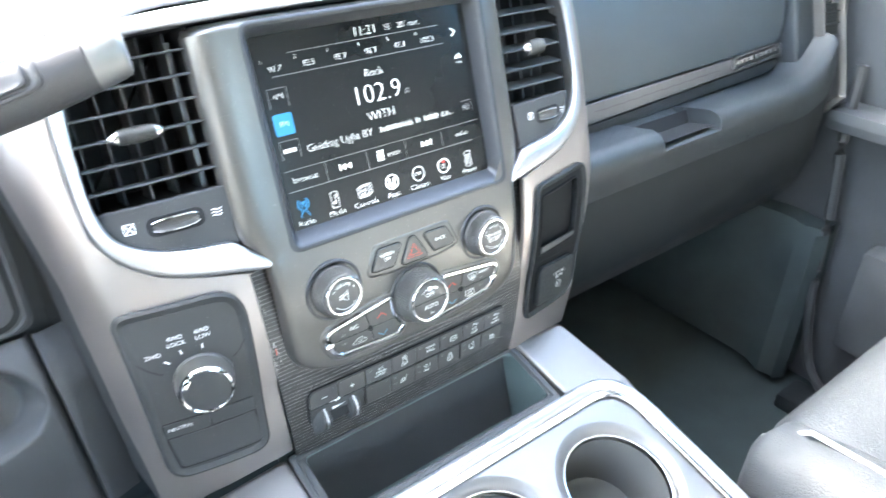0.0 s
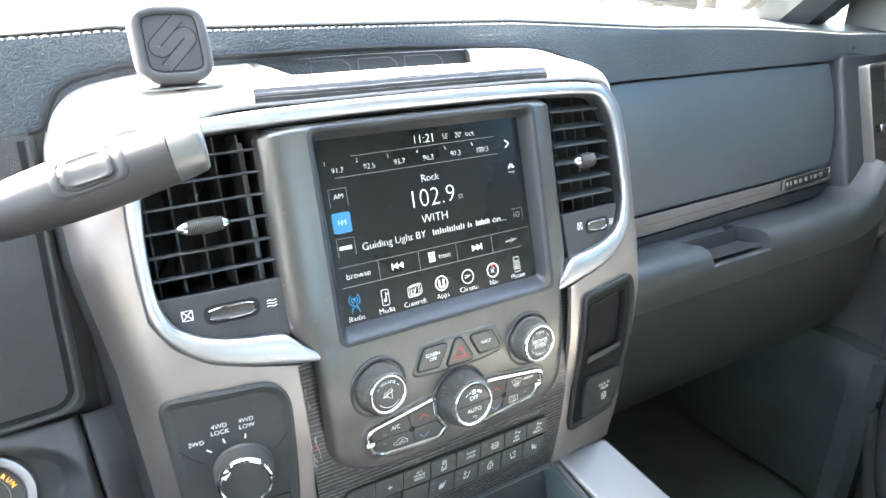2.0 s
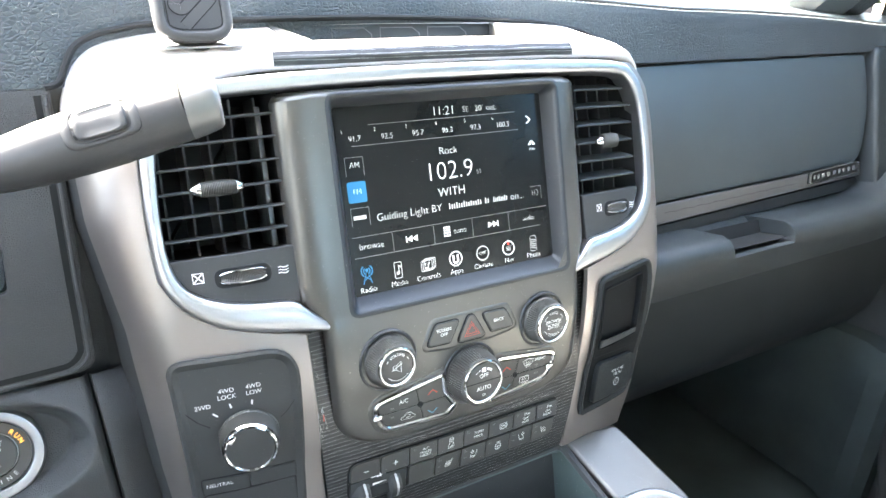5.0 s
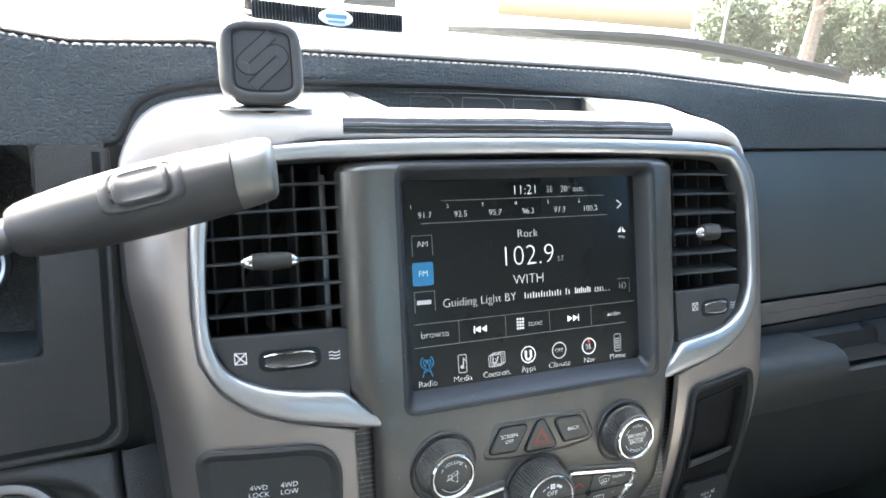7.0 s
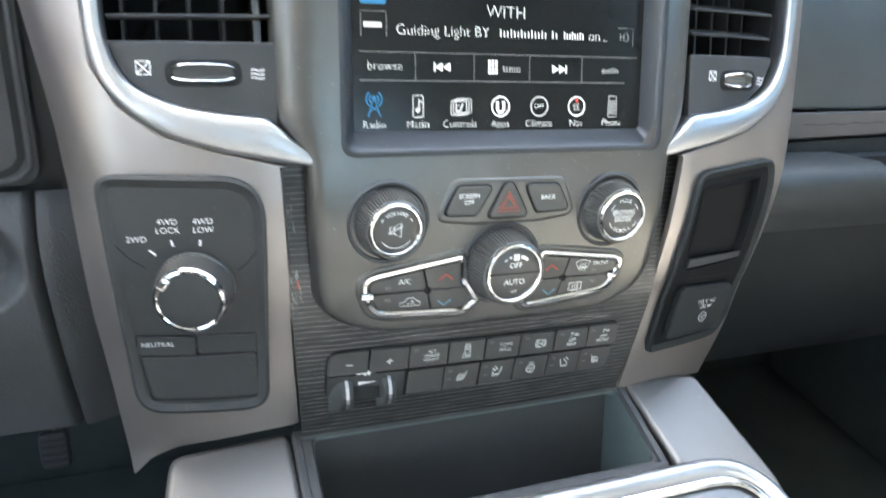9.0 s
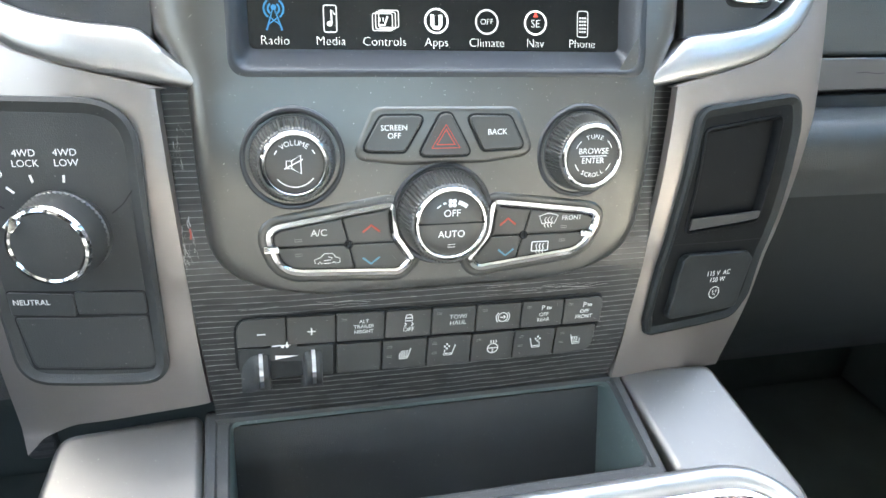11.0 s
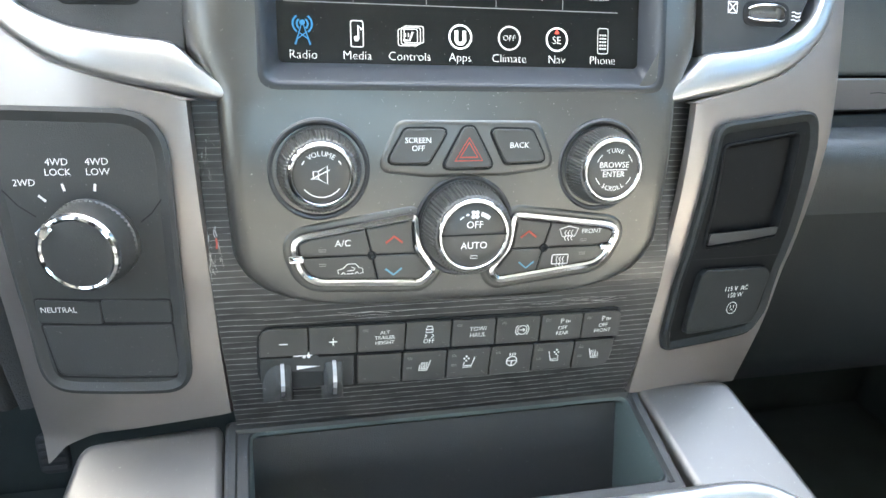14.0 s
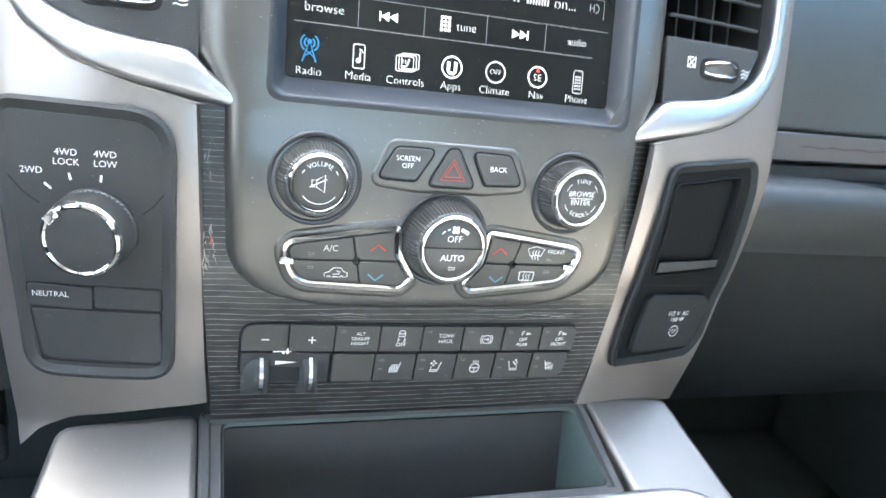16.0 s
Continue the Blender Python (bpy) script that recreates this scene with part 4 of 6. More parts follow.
stroke(bm, arc(79, 39.6, 2.4, -80, 80), 0.5, SY), stroke(bm, [(76, 41.6), (76, 37.6)], 0.5, SY), stroke(bm, [(76, 39.6), (78.4, 39.6)], 0.5, SY), stroke(bm, [(78.4, 41.6), (78.4, 37.6)], 0.5, SY)
part("tuner_icon", bm, LIT_FAINT, display)
on_screen("browse", -66, 20.8, 4.5)
on_screen("tune", 6.5, 20.6, 4.3)
on_screen("audio", 70, 20.6, 3.6)
for s, c in ((-1, -33), (1, 35)):
    bm = bmesh.new()
    for k in (0, 1):
        x = c + s * (k * 4.4 - 3.2)
        bm.faces.new([bm.verts.new(p) for p in ((x, SY - 0.1, 23.1), (x, SY - 0.1, 18.5), (x + s * 4.2, SY - 0.1, 20.8))])
    x = c + s * 5.7
    bars(bm, [(x - 0.4, 18.5, x + 0.4, 23.1)], SY, 0.1)
    part("skip_icon", bm, LIT, display)
bm = bmesh.new()
bars(bm, [(-7.6 + 2 * i, 17.6 + 2 * j, -6.2 + 2 * i, 19.0 + 2 * j) for i in range(3) for j in range(4)], SY, 0.1)
part("keypad_icon", bm, LIT, display)
for k, word in enumerate(("Radio", "Media", "Controls", "Apps", "Climate", "Nav", "Phone")):
    on_screen(word, -72.3 + 24.1 * k, -9.3, 3.9)
bm = bmesh.new()
stroke(bm, [(-75.6, -5), (-72.3, 5), (-69, -5)], 0.8, SY), stroke(bm, [(-74.8, -2.6), (-70.4, 0.6)], 0.5, SY), stroke(bm, [(-69.8, -2.6), (-74.2, 0.6)], 0.5, SY)
for r in (2.4, 4.2):
    stroke(bm, arc(-72.3, 4, r, -55, 55), 0.8, SY), stroke(bm, arc(-72.3, 4, r, 125, 235), 0.8, SY)
disc(bm, -72.3, 4.6, 1.2, SY)
part("mast_icon", bm, LIT_BLUE, display, "lit blue mast icon")
bm = bmesh.new()
stroke(bm, rounded(box_outline(-51, -5.4, -45.4, 6), 1), 0.5, SY, closed=True), stroke(bm, [(-47.6, -1.6), (-47.6, 4), (-46, 2)], 0.8, SY), disc(bm, -48.5, -1.8, 1.2, SY)
part("player_icon", bm, LIT_DIM, display)
bm = bmesh.new()
for d in (0, 1.4, 2.8):
    stroke(bm, rounded(box_outline(-29.4 + d, -4.4 + d * 0.5, -20.4 + d, 3 + d * 0.5), 1), 0.45, SY - 0.01 * d, closed=True)
stroke(bm, [(-27, -2), (-24, -2), (-22.6, 1.8)], 0.9, SY), stroke(bm, [(-26, -0.5), (-26, 1.2)], 0.5, SY), stroke(bm, [(-24.6, -0.5), (-24.6, 1.2)], 0.5, SY)
part("seat_icon", bm, LIT_DIM, display)
for c, inner_mat in ((0, LIT), (24.1, LIT_DIM), (48.2, LIT)):
    bm = bmesh.new()
    stroke(bm, arc(c, 0.2, 5.3, 0, 360, 28)[:-1], 0.8, SY, closed=True)
    part("round_icon", bm, inner_mat, display)
bm = bmesh.new()
stroke(bm, [(-1.9, 3), (-1.9, -1.6), (-1, -2.8), (1, -2.8), (1.9, -1.6), (1.9, 3)], 1.7, SY)
part("app_icon", bm, LIT, display)
on_screen("OFF", 24.1, 0.2, 2.6)
on_screen("SE", 48.2, -0.3, 3.6)
bm = bmesh.new()
bm.faces.new([bm.verts.new(p) for p in ((48.2, SY - 0.2, 5.2), (47, SY - 0.2, 2.8), (49.4, SY - 0.2, 2.8))])
part("needle_icon", bm, LIT_RED, display)
bm = bmesh.new()
stroke(bm, rounded(box_outline(69.6, -6, 75, 6), 1.2), 0.4, SY, closed=True)
bars(bm, [(70.6 + 1.3 * i, -4 + 1.6 * j, 71.4 + 1.3 * i, -3.2 + 1.6 * j) for i in range(3) for j in range(5)], SY)
part("handset_icon", bm, LIT_DIM, display)


# ---- air vents ----
def vent_y(u, v):
    return side_y(u, v) + 6


SLATS = (115.5, 101, 86.5, 72, 57, 42.5)


def air_vent(side, u0, u1, label):
    vent = thing("air_vent", (side * (u0 + u1) / 2, 20, 30), label, "air vent", "dashboard vents")
    bm = bmesh.new()
    front = rounded(box_outline(u0 - 3, 28, u1 + 3, 131), [2, 2, 22, 2])
    front = [Vector((side * p.x, p.y)) for p in front]
    mid = [Vector((p.x * 0.97, p.y)) for p in inset(front, 4)]
    skin(bm, [[(p.x, vent_y(p.x, p.y) + 3, p.y) for p in front], [(p.x, vent_y(p.x, p.y) + 26, p.y) for p in inset(front, 2)], [(p.x, 74, p.y) for p in mid]], False, True)
    part("duct", bm, GAP, vent, "black duct box")
    for v in SLATS:
        top = u1 - (max(0, v - 110) * 1.6)
        us = spread(u0, top, 10)
        rows = [(1.0, 0.0, 0), (0.0, 0.5, 0), (0.2, 1.2, 0), (1.2, 1.7, 0), (7, 1.9, 0), (15, 1.6, 0), (15, 0.4, 0), (7, 0.0, 0), (1.0, 0.0, 0)] if side < 0 else [(1.0, -0.2, 0), (0.0, 0.6, 0), (0.2, 1.5, 0), (7, 3.6, 0), (15, 6.0, 0), (15, 4.4, 0), (7, 1.6, 0), (1.0, -0.2, 0)]
        bm = bmesh.new()
        skin(bm, [[(side * u, vent_y(side * u, v) + dy + 1.5, v + dv - (u - u0) * 0.012) for u in us] for dy, dv, _ in rows], closed=False)
        part("slat", bm, BLACK, vent)
    for k in range(5):
        u = u0 + 6 + (u1 - u0 - 12) * k / 4
        bm = bmesh.new()
        box(bm, side * u - 0.8, vent_y(side * u, 80) + 22, 30, side * u + 0.8, vent_y(side * u, 80) + 46, 128, 0.4)
        part("vane", bm, LEVER, vent)
    bm = bmesh.new()
    box(bm, side * (u0 + 4), vent_y(side * u0, 80) + 18, 30, side * (u0 + 8), vent_y(side * u0, 80) + 21, 122, 0.8)
    part("linkage", bm, DARK_SILVER, vent)
    # slide tab on the middle slat
    c = (u0 + u1) / 2 + (4 if side < 0 else -2)
    yc = vent_y(side * c, 72) - 3.5
    half = 11.0 if side < 0 else 7.5
    fat = 5.3 if side < 0 else 6.6
    bm = bmesh.new()
    n = 44
    loops = []
    for i in range(n + 1):
        s = -1 + 2 * i / n
        r = fat - 0.6 * s * s - (0.6 if i % 2 else 0)
        loops.append([(side * c + s * half, yc + 1.2 + 0.8 * r * math.cos(a), 73 + r * math.sin(a)) for a in (2 * math.pi * k / 14 for k in range(14))])
    skin(bm, loops, True, True)
    tab = part("tab", bm, BUTTON, vent, "ribbed black slide tab with chrome tips", angle=60)
    for s in (-1, 1) if side < 0 else (-1,):
        bm = bmesh.new()
        loops = []
        for d, r in ((0, 4.3), (0.6, 4.2), (2.8, 3.2), (5.2, 1.7), (5.8, 0.6)):
            loops.append([(side * c + s * (half + d), yc + 1.2 + 0.8 * r * math.cos(a), 73 + r * math.sin(a)) for a in (2 * math.pi * k / 14 for k in range(14))])
        skin(bm, loops, False, True)
        part("tip", bm, CHROME, tab)
    # closing panel with the thumb wheel
    pts = [(u0 - 2, 31), (u1 + 1, 31), (u1 + 1, 27), (u1 - 8, 11), (u1 - 24, 0), (u1 - 46, -4), (u0, -10)]
    loop = rounded([(side * u, v) for u, v in pts], [0.5, 2, 8, 8, 12, 10, 1])
    bm = plate(loop, lambda u, v: vent_y(u, v) - 0.5, 8, 1.0, rings=3)
    panel = part("panel", bm, BLACK, vent, "black panel under the slats")
    wc = side * (155.5 if side < 0 else 165)
    hw = 16 if side < 0 else 13.5
    bm = plate(rounded(box_outline(wc - hw - 1.5, 9.8, wc + hw + 1.5, 22.4), 6, 6), lambda u, v: vent_y(u, v) - 0.8, 3, 0.4, rings=1)
    part("wheel_slot", bm, GAP, panel)
    bm = bmesh.new()
    loops = []
    n = 60
    for i in range(n + 1):
        s = -1 + 2 * i / n
        u = wc + s * (hw - 1.5)
        bulge = 3.2 * (1 - s * s)
        y = vent_y(u, 16) - 0.9 - bulge
        rib, e = 0.5 if i % 2 else 0, 1.6 * s**4
        loops.append([(u, y + 3, 20.6 - e), (u, y + 0.7, 20.4 - e), (u, y, 19.8 - e), (u, y + 0.5 + rib, 19.2 - e), (u, y + rib, 16.2), (u, y + 0.4 + rib, 13.2 + e), (u, y, 12.7 + e), (u, y + 0.8, 12.1 + e), (u, y + 3, 11.9 + e)])
    skin(bm, loops, closed=False)
    wheel = part("thumb_wheel", bm, BUTTON, panel, "ribbed thumb wheel with bright edges", angle=60)
    for v, sg in ((20.1, -1), (12.4, 1)):
        bm = bmesh.new()
        tube(bm, [(wc + s * (hw - 1.8), vent_y(wc + s * (hw - 2), 16) - 1.0 - 3.2 * (1 - s * s), v + sg * 1.6 * s**4) for s in spread(-1, 1, 20)], 0.42, 6)
        part("wheel_edge", bm, CHROME, wheel)
    yp = lambda u, v: vent_y(u, v) - 0.75
    bm = bmesh.new()
    cx = wc + (-27 if side < 0 else -21.5)
    w = 3.1 if side < 0 else 2.7
    stroke(bm, [(cx - w, 18.5 - w), (cx + w, 18.5 - w), (cx + w, 18.5 + w), (cx - w, 18.5 + w)], 0.7, yp, closed=True)
    stroke(bm, [(cx - w, 18.5 - w), (cx + w, 18.5 + w)], 0.7, yp), stroke(bm, [(cx + w, 18.5 - w), (cx - w, 18.5 + w)], 0.7, yp)
    part("closed_icon", bm, PRINT, panel)
    bm = bmesh.new()
    cx = wc + (25 if side < 0 else 19.5)
    for k in (-1, 0, 1):
        stroke(bm, [(cx - 3.2 + 1.6 * i, 15.8 + 1.9 * k + 0.45 * math.sin(i * 1.9)) for i in range(5)], 0.65, yp)
    part("open_icon", bm, PRINT, panel)
    return vent


air_vent(-1, 122, 197, "wide black louvred air vent beside the lever")
air_vent(1, 127, 193, "narrower black louvred air vent beside the glove box")

# ---- control panel ----
LEANV = 0.17
controls = thing("control_panel", (0, 5, -120), "charcoal control panel with three knobs and buttons", "control panel")
proud = lambda d: (lambda u, v: plate_y(u, v) - d)


def turned(c, prof, n=72, ribs=0.0):
    bm = bmesh.new()
    y0 = prof[0][1]
    loops = []
    for r, y, *rib in prof:
        lp = []
        for i in range(n):
            a = 2 * math.pi * i / n
            q = r - (ribs if rib and i % 2 else 0)
            lp.append((c[0] + q * math.cos(a), y - q * math.sin(a) * LEANV, c[1] + (y - y0) * LEANV + q * math.sin(a)))
        loops.append(lp)
    skin(bm, loops, False, True)
    return bm


def control_knob(c, rb, rs, rf, y0, y1, label):
    """rb: foot ring, rs: ribbed skirt, rf: bright ring; y0 the plate, y1 the face."""
    k = part("knob", turned(c, [(rb, y0 + 3), (rb, y0 - 0.6), (rb - 0.8, y0 - 1.4), (rb - 2.0, y0 - 1.2), (rb - 2.6, y0 - 0.2), (rb - 3.2, y0 + 0.6), (rs + 0.6, y0 + 0.4), (rs + 0.4, y0 - 1)]), KNOB, controls, label)
    h = y0 - y1
    part("skirt", turned((c[0], c[1] - 0.5), [(rs, y0), (rs, y0 - 1.5), (rs - 0.2, y0 - 3, 1), (rs - 1.2, y0 - h * 0.62, 1), (rs * 0.35 + rf * 0.65 + 0.6, y1 + 1.8, 1), (rf + 0.9, y1 + 0.9), (rf - 0.5, y1 + 0.9)], 136, 0.8), BUTTON, k, "ribbed black skirt", angle=20)
    cf = (c[0], c[1] - h * LEANV)
    part("ring", turned(cf, [(rf + 0.3, y1 + 1.4), (rf + 0.2, y1 + 0.3), (rf - 0.5, y1 - 0.4), (rf - 1.4, y1 - 0.3), (rf - 2.2, y1 + 0.6), (rf - 2.3, y1 + 1.2)], 64), CHROME, k, "chrome ring")
    face = part("face", turned(cf, [(rf - 2.1, y1 + 1.6), (rf - 2.2, y1 + 0.7), (rf - 2.8, y1 + 0.3), (rf * 0.45, y1 - 0.1)], 48), BUTTON, k, "black face")
    return face, cf


def face_y(cf, y1):
    return lambda u, v: y1 - 0.15 - (v - cf[1]) * LEANV


vol, cv = control_knob((-67.5, -59.6), 22.8, 18.6, 14.1, -5.5, -20, "volume knob with chrome ring")
tune, ct = control_knob((69, -59.6), 22.5, 18.4, 14.9, -5.5, -20, "tuning knob with chrome ring")
fan, cf3 = control_knob((0.5, -87.5), 24.6, 21.4, 16.8, -1.0, -19.5, "large fan knob with chrome ring")
TILT_T = math.degrees(math.atan(LEANV))


def curved(body, c, r, a0, da, size, yf, mat, parent, under=False):
    for i, ch in enumerate(body):
        a = radians(a0 - da * i) if not under else radians(a0 + da * i)
        spin = math.degrees(a) - 90 if not under else math.degrees(a) + 90
        lettering(ch, c[0] + r * math.cos(a), c[1] + r * math.sin(a), size, yf, mat, parent, "lettering", tilt=-TILT_T * 0, spin=spin)


fy = face_y(cv, -20.3)
curved("VOLUME", cv, 9.0, 124, 13.5, 2.2, fy, PRINT, vol)
bm = bmesh.new()
stroke(bm, arc(cv[0], cv[1], 9.6, 218, 322), 0.45, fy), stroke(bm, arc(cv[0], cv[1], 9.4, 140, 152, 3), 0.5, fy), stroke(bm, arc(cv[0], cv[1], 9.4, 28, 40, 3), 0.5, fy)
x, v = cv
stroke(bm, [(x - 3.6, v - 1.6), (x - 3.6, v + 1.6), (x - 1.4, v + 1.6), (x - 1.4, v - 1.6)], 0.5, fy, closed=True)
stroke(bm, [(x - 1.4, v + 1.6), (x + 2.4, v + 4), (x + 2.4, v - 4), (x - 1.4, v - 1.6)], 0.5, fy)
stroke(bm, [(x - 4.6, v - 1.8), (x + 3.4, v + 2.2)], 0.5, fy)
part("speaker_icon", bm, PRINT, vol)
fy = face_y(ct, -20.3)
curved("TUNE", ct, 9.0, 112, 15, 2.1, fy, PRINT, tune)
curved("SCROLL", ct, 9.0, 238, 13, 2.1, fy, PRINT, tune, True)
lettering("BROWSE", ct[0], ct[1] + 2.2, 2.7, fy, PRINT, tune)
lettering("ENTER", ct[0], ct[1] - 2.2, 2.7, fy, PRINT, tune)
bm = bmesh.new()
stroke(bm, [(ct[0] - 6.8, ct[1]), (ct[0] + 6.8, ct[1])], 0.4, fy)
for a0, a1 in ((133, 158), (22, 47), (202, 225), (315, 338)):
    stroke(bm, arc(ct[0], ct[1], 9.6, a0, a1, 5), 0.4, fy)
part("ticks", bm, PRINT, tune)
fy = face_y(cf3, -19.8)
lettering("OFF", cf3[0], cf3[1] + 4.8, 3.2, fy, PRINT, fan)
lettering("AUTO", cf3[0], cf3[1] - 4.9, 3.2, fy, PRINT, fan)
bm = bmesh.new()
stroke(bm, [(cf3[0] - 15.6, cf3[1] + 0.2), (cf3[0] + 15.6, cf3[1] + 0.2)], 0.7, lambda u, v: fy(u, v) - 0.05)
part("split_line", bm, GAP, fan)
bm = bmesh.new()
x, v = cf3[0], cf3[1] + 9.6
for k in range(4):
    disc(bm, x + 1.3 * math.cos(radians(45 + 90 * k)), v + 1.3 * math.sin(radians(45 + 90 * k)), 1.0, fy, 0.1, 10)
stroke(bm, arc(x, v - 10, 10.6, 120, 132, 4), 0.6, fy), stroke(bm, arc(x, v - 10, 10.6, 106, 114, 3), 0.9, fy), stroke(bm, arc(x, v - 10, 10.6, 50, 75, 5), 1.9, fy)
stroke(bm, [(x - 1.6, cf3[1] - 9.6), (x + 1.6, cf3[1] - 9.6), (x + 1.6, cf3[1] - 10.8), (x - 1.6, cf3[1] - 10.8)], 0.3, fy, closed=True)
part("fan_icon", bm, PRINT, fan)

# three shaped buttons in a raised pod
pod = rounded([(-40, -60), (-31, -40), (35, -40.5), (43, -59.5), (20, -62.5), (-18, -62.5)], [4, 5, 5, 4, 3, 3])
part("pod", plate(inset(dense(pod), -3.0), proud(1.0), 2.6, 3.6, rings=4, steps=8), HOUSING, controls, "slightly raised button pod")
SHAPES = (("button", [(-38, -58), (-29, -42), (-8, -42), (-18, -58.6)], "black shaped button"), ("hazard_button", [(-12.2, -60.8), (-1.5, -41.2), (3.5, -41.2), (14.2, -60.8)], "black triangular hazard button"), ("button", [(10.6, -42), (32, -42.6), (40, -58), (19, -58.8)], "black shaped button"))
for name, pts, label in SHAPES:
    lp = rounded(pts, [3, 4, 3, 3])
    b = part(name, plate(inset(lp, 0.3), proud(2.6), 2, 0.7, dome=-0.4, rings=3), BUTTON, controls, label)
    part("gap", plate(inset(lp, -0.7), proud(1.8), 0.6, 0.15, rings=3), GAP, b)
    if name == "hazard_button":
        bm = bmesh.new()
        stroke(bm, [(-5.6, -57), (1, -46.4), (7.6, -57)], 0.7, proud(2.6), closed=True), stroke(bm, [(-3.2, -55.4), (1, -48.6), (5.2, -55.4)], 0.9, proud(2.6), closed=True)
        part("triangle_icon", bm, RED_PRINT, b)
    elif pts[0][0] < 0:
        lettering("SCREEN\nOFF", -23.0, -49.4, 2.45, lambda u, v: plate_y(u, v) - 2.8, PRINT, b)
    else:
        lettering("BACK", 25.5, -50.2, 2.6, lambda u, v: plate_y(u, v) - 2.8, PRINT, b)

# chrome-framed climate keys
for side in (-1, 1):
    pts = [(-85, -90), (-22, -80), (-20, -97), (-11, -110), (-19, -118), (-76, -115)] if side < 0 else [(86, -89), (24, -81), (22, -99), (12.5, -111.5), (18, -119), (76, -112)]
    lp = dense(rounded(pts, [10, 5, 8, 5, 8, 16], 7))
    steps = [(lp, proud(-0.5)), (inset(lp, 0.1), proud(1.9)), (inset(lp, 0.8), proud(3.1)), (inset(lp, 2.6), proud(3.3)), (inset(lp, 3.8), proud(2.4)), (inset(lp, 4.1), proud(1.75))]
    bm = frame_plate(steps)
    frame_ob = part("key_frame", bm, CHROME, controls, "chrome key frame")
    part("key_bed", plate(inset(lp, 1.5), proud(1.75), 1.5, 0.15, rings=4), GAP, frame_ob)
    pod = rounded(pts, [7, 3, 6, 3, 5, 12])
    part("pod", plate(inset(lp, -3.4), proud(0.9), 2.6, 2.4, rings=5, steps=6), HOUSING, controls, "slightly raised key pod")
    inner = inset(lp, 4.3)
    mid = -44 if side < 0 else 42
    lean = 0.24 if side < 0 else -0.24

    def clip(poly, a, b, c):
        """Keeps the side of the line a*u + b*v >= c."""
        out = []
        for i in range(len(poly)):
            p, q = poly[i - 1], poly[i]
            dp, dq = a * p.x + b * p.y - c, a * q.x + b * q.y - c
            if (dp >= 0) != (dq >= 0):
                out.append(p + (q - p) * (dp / (dp - dq)))
            if dq >= 0:
                out.append(q)
        return out

    vmid = -100.6
    for su in (-1, 1):
        for sv in (-1, 1):
            q = clip(inner, su, su * lean, su * (mid + lean * vmid) + 0.35)
            q = clip(q, 0, sv, sv * vmid + 0.35)
            part("key", plate(q, proud(2.4), 1.5, 0.5, rings=3), BUTTON, frame_ob, "black climate key")
    bm = lathe((mid, vmid), [(2.2, plate_y(0, vmid) - 2.0), (2.2, plate_y(0, vmid) - 2.9), (1.4, plate_y(0, vmid) - 3.1), (1.0, plate_y(0, vmid) - 2.5)], 16)
    part("sensor", bm, GAP, frame_ob)
    bm = bmesh.new()
    u = -79.5 if side < 0 else 75
    box(bm, u - 3, plate_y(0, -101) - 4.4, -102.8, u + 4, plate_y(0, -101), -99.2, 1.0)
    part("clasp", bm, CHROME, frame_ob)
    ky = proud(2.6)
    if side < 0:
        lettering("A/C", -57.5, -94.4, 3.2, ky, PRINT, frame_ob)
        bm = bmesh.new()
        stroke(bm, [(-59.6, -109.0), (-60, -107.2), (-57.4, -106.4), (-55.4, -104.4), (-51.6, -104.4), (-50.0, -106.4), (-48.2, -106.8), (-48.2, -109.0), (-49.4, -109.2)], 0.4, ky)
        stroke(bm, [(-58.4, -109.4), (-57.4, -108.4), (-56.4, -109.4)], 0.4, ky), stroke(bm, [(-52.0, -109.4), (-51.0, -108.4), (-50.0, -109.4)], 0.4, ky)
        stroke(bm, [(-55.6, -107.8), (-52.4, -107.6), (-51.8, -106.6), (-53.6, -106.0)], 0.4, ky), stroke(bm, [(-55.8, -109.2), (-52.6, -109.2)], 0.4, ky)
        part("vehicle_icon", bm, PRINT, frame_ob)
    else:
        lettering("FRONT", 67, -93.0, 2.3, ky, PRINT, frame_ob)
        bm = bmesh.new()
        stroke(bm, [(49.6, -91.4), (54.6, -90.0), (59.6, -91.4), (57.8, -95.4), (54.6, -94.8), (51.4, -95.4)], 0.5, ky, closed=True)
        for k in (-1, 0, 1):
            stroke(bm, [(54.6 + 1.7 * k + 0.4 * (-1) ** i, -92.2 - 1.3 * i) for i in range(5)], 0.45, ky)
        stroke(bm, rounded(box_outline(47, -109.4, 55.6, -104.6), 0.6), 0.5, ky, closed=True)
        for k in (-1, 0, 1):
            stroke(bm, [(51.3 + 1.7 * k + 0.4 * (-1) ** i, -105.6 - 1.3 * i) for i in range(5)], 0.45, ky)
        part("demist_icon", bm, PRINT, frame_ob)
    cu = -33.5 if side < 0 else 33.5
    bm = bmesh.new()
    stroke(bm, [(cu - 4, -95.0), (cu, -91.8), (cu + 4, -95.0)], 1.0, ky)
    part("warmer_icon", bm, RED_PRINT, frame_ob)
    bm = bmesh.new()
    stroke(bm, [(cu - 4, -107.6), (cu, -110.8), (cu + 4, -107.6)], 1.0, ky)
    part("cooler_icon", bm, BLUE_PRINT, frame_ob)
    bm = bmesh.new()
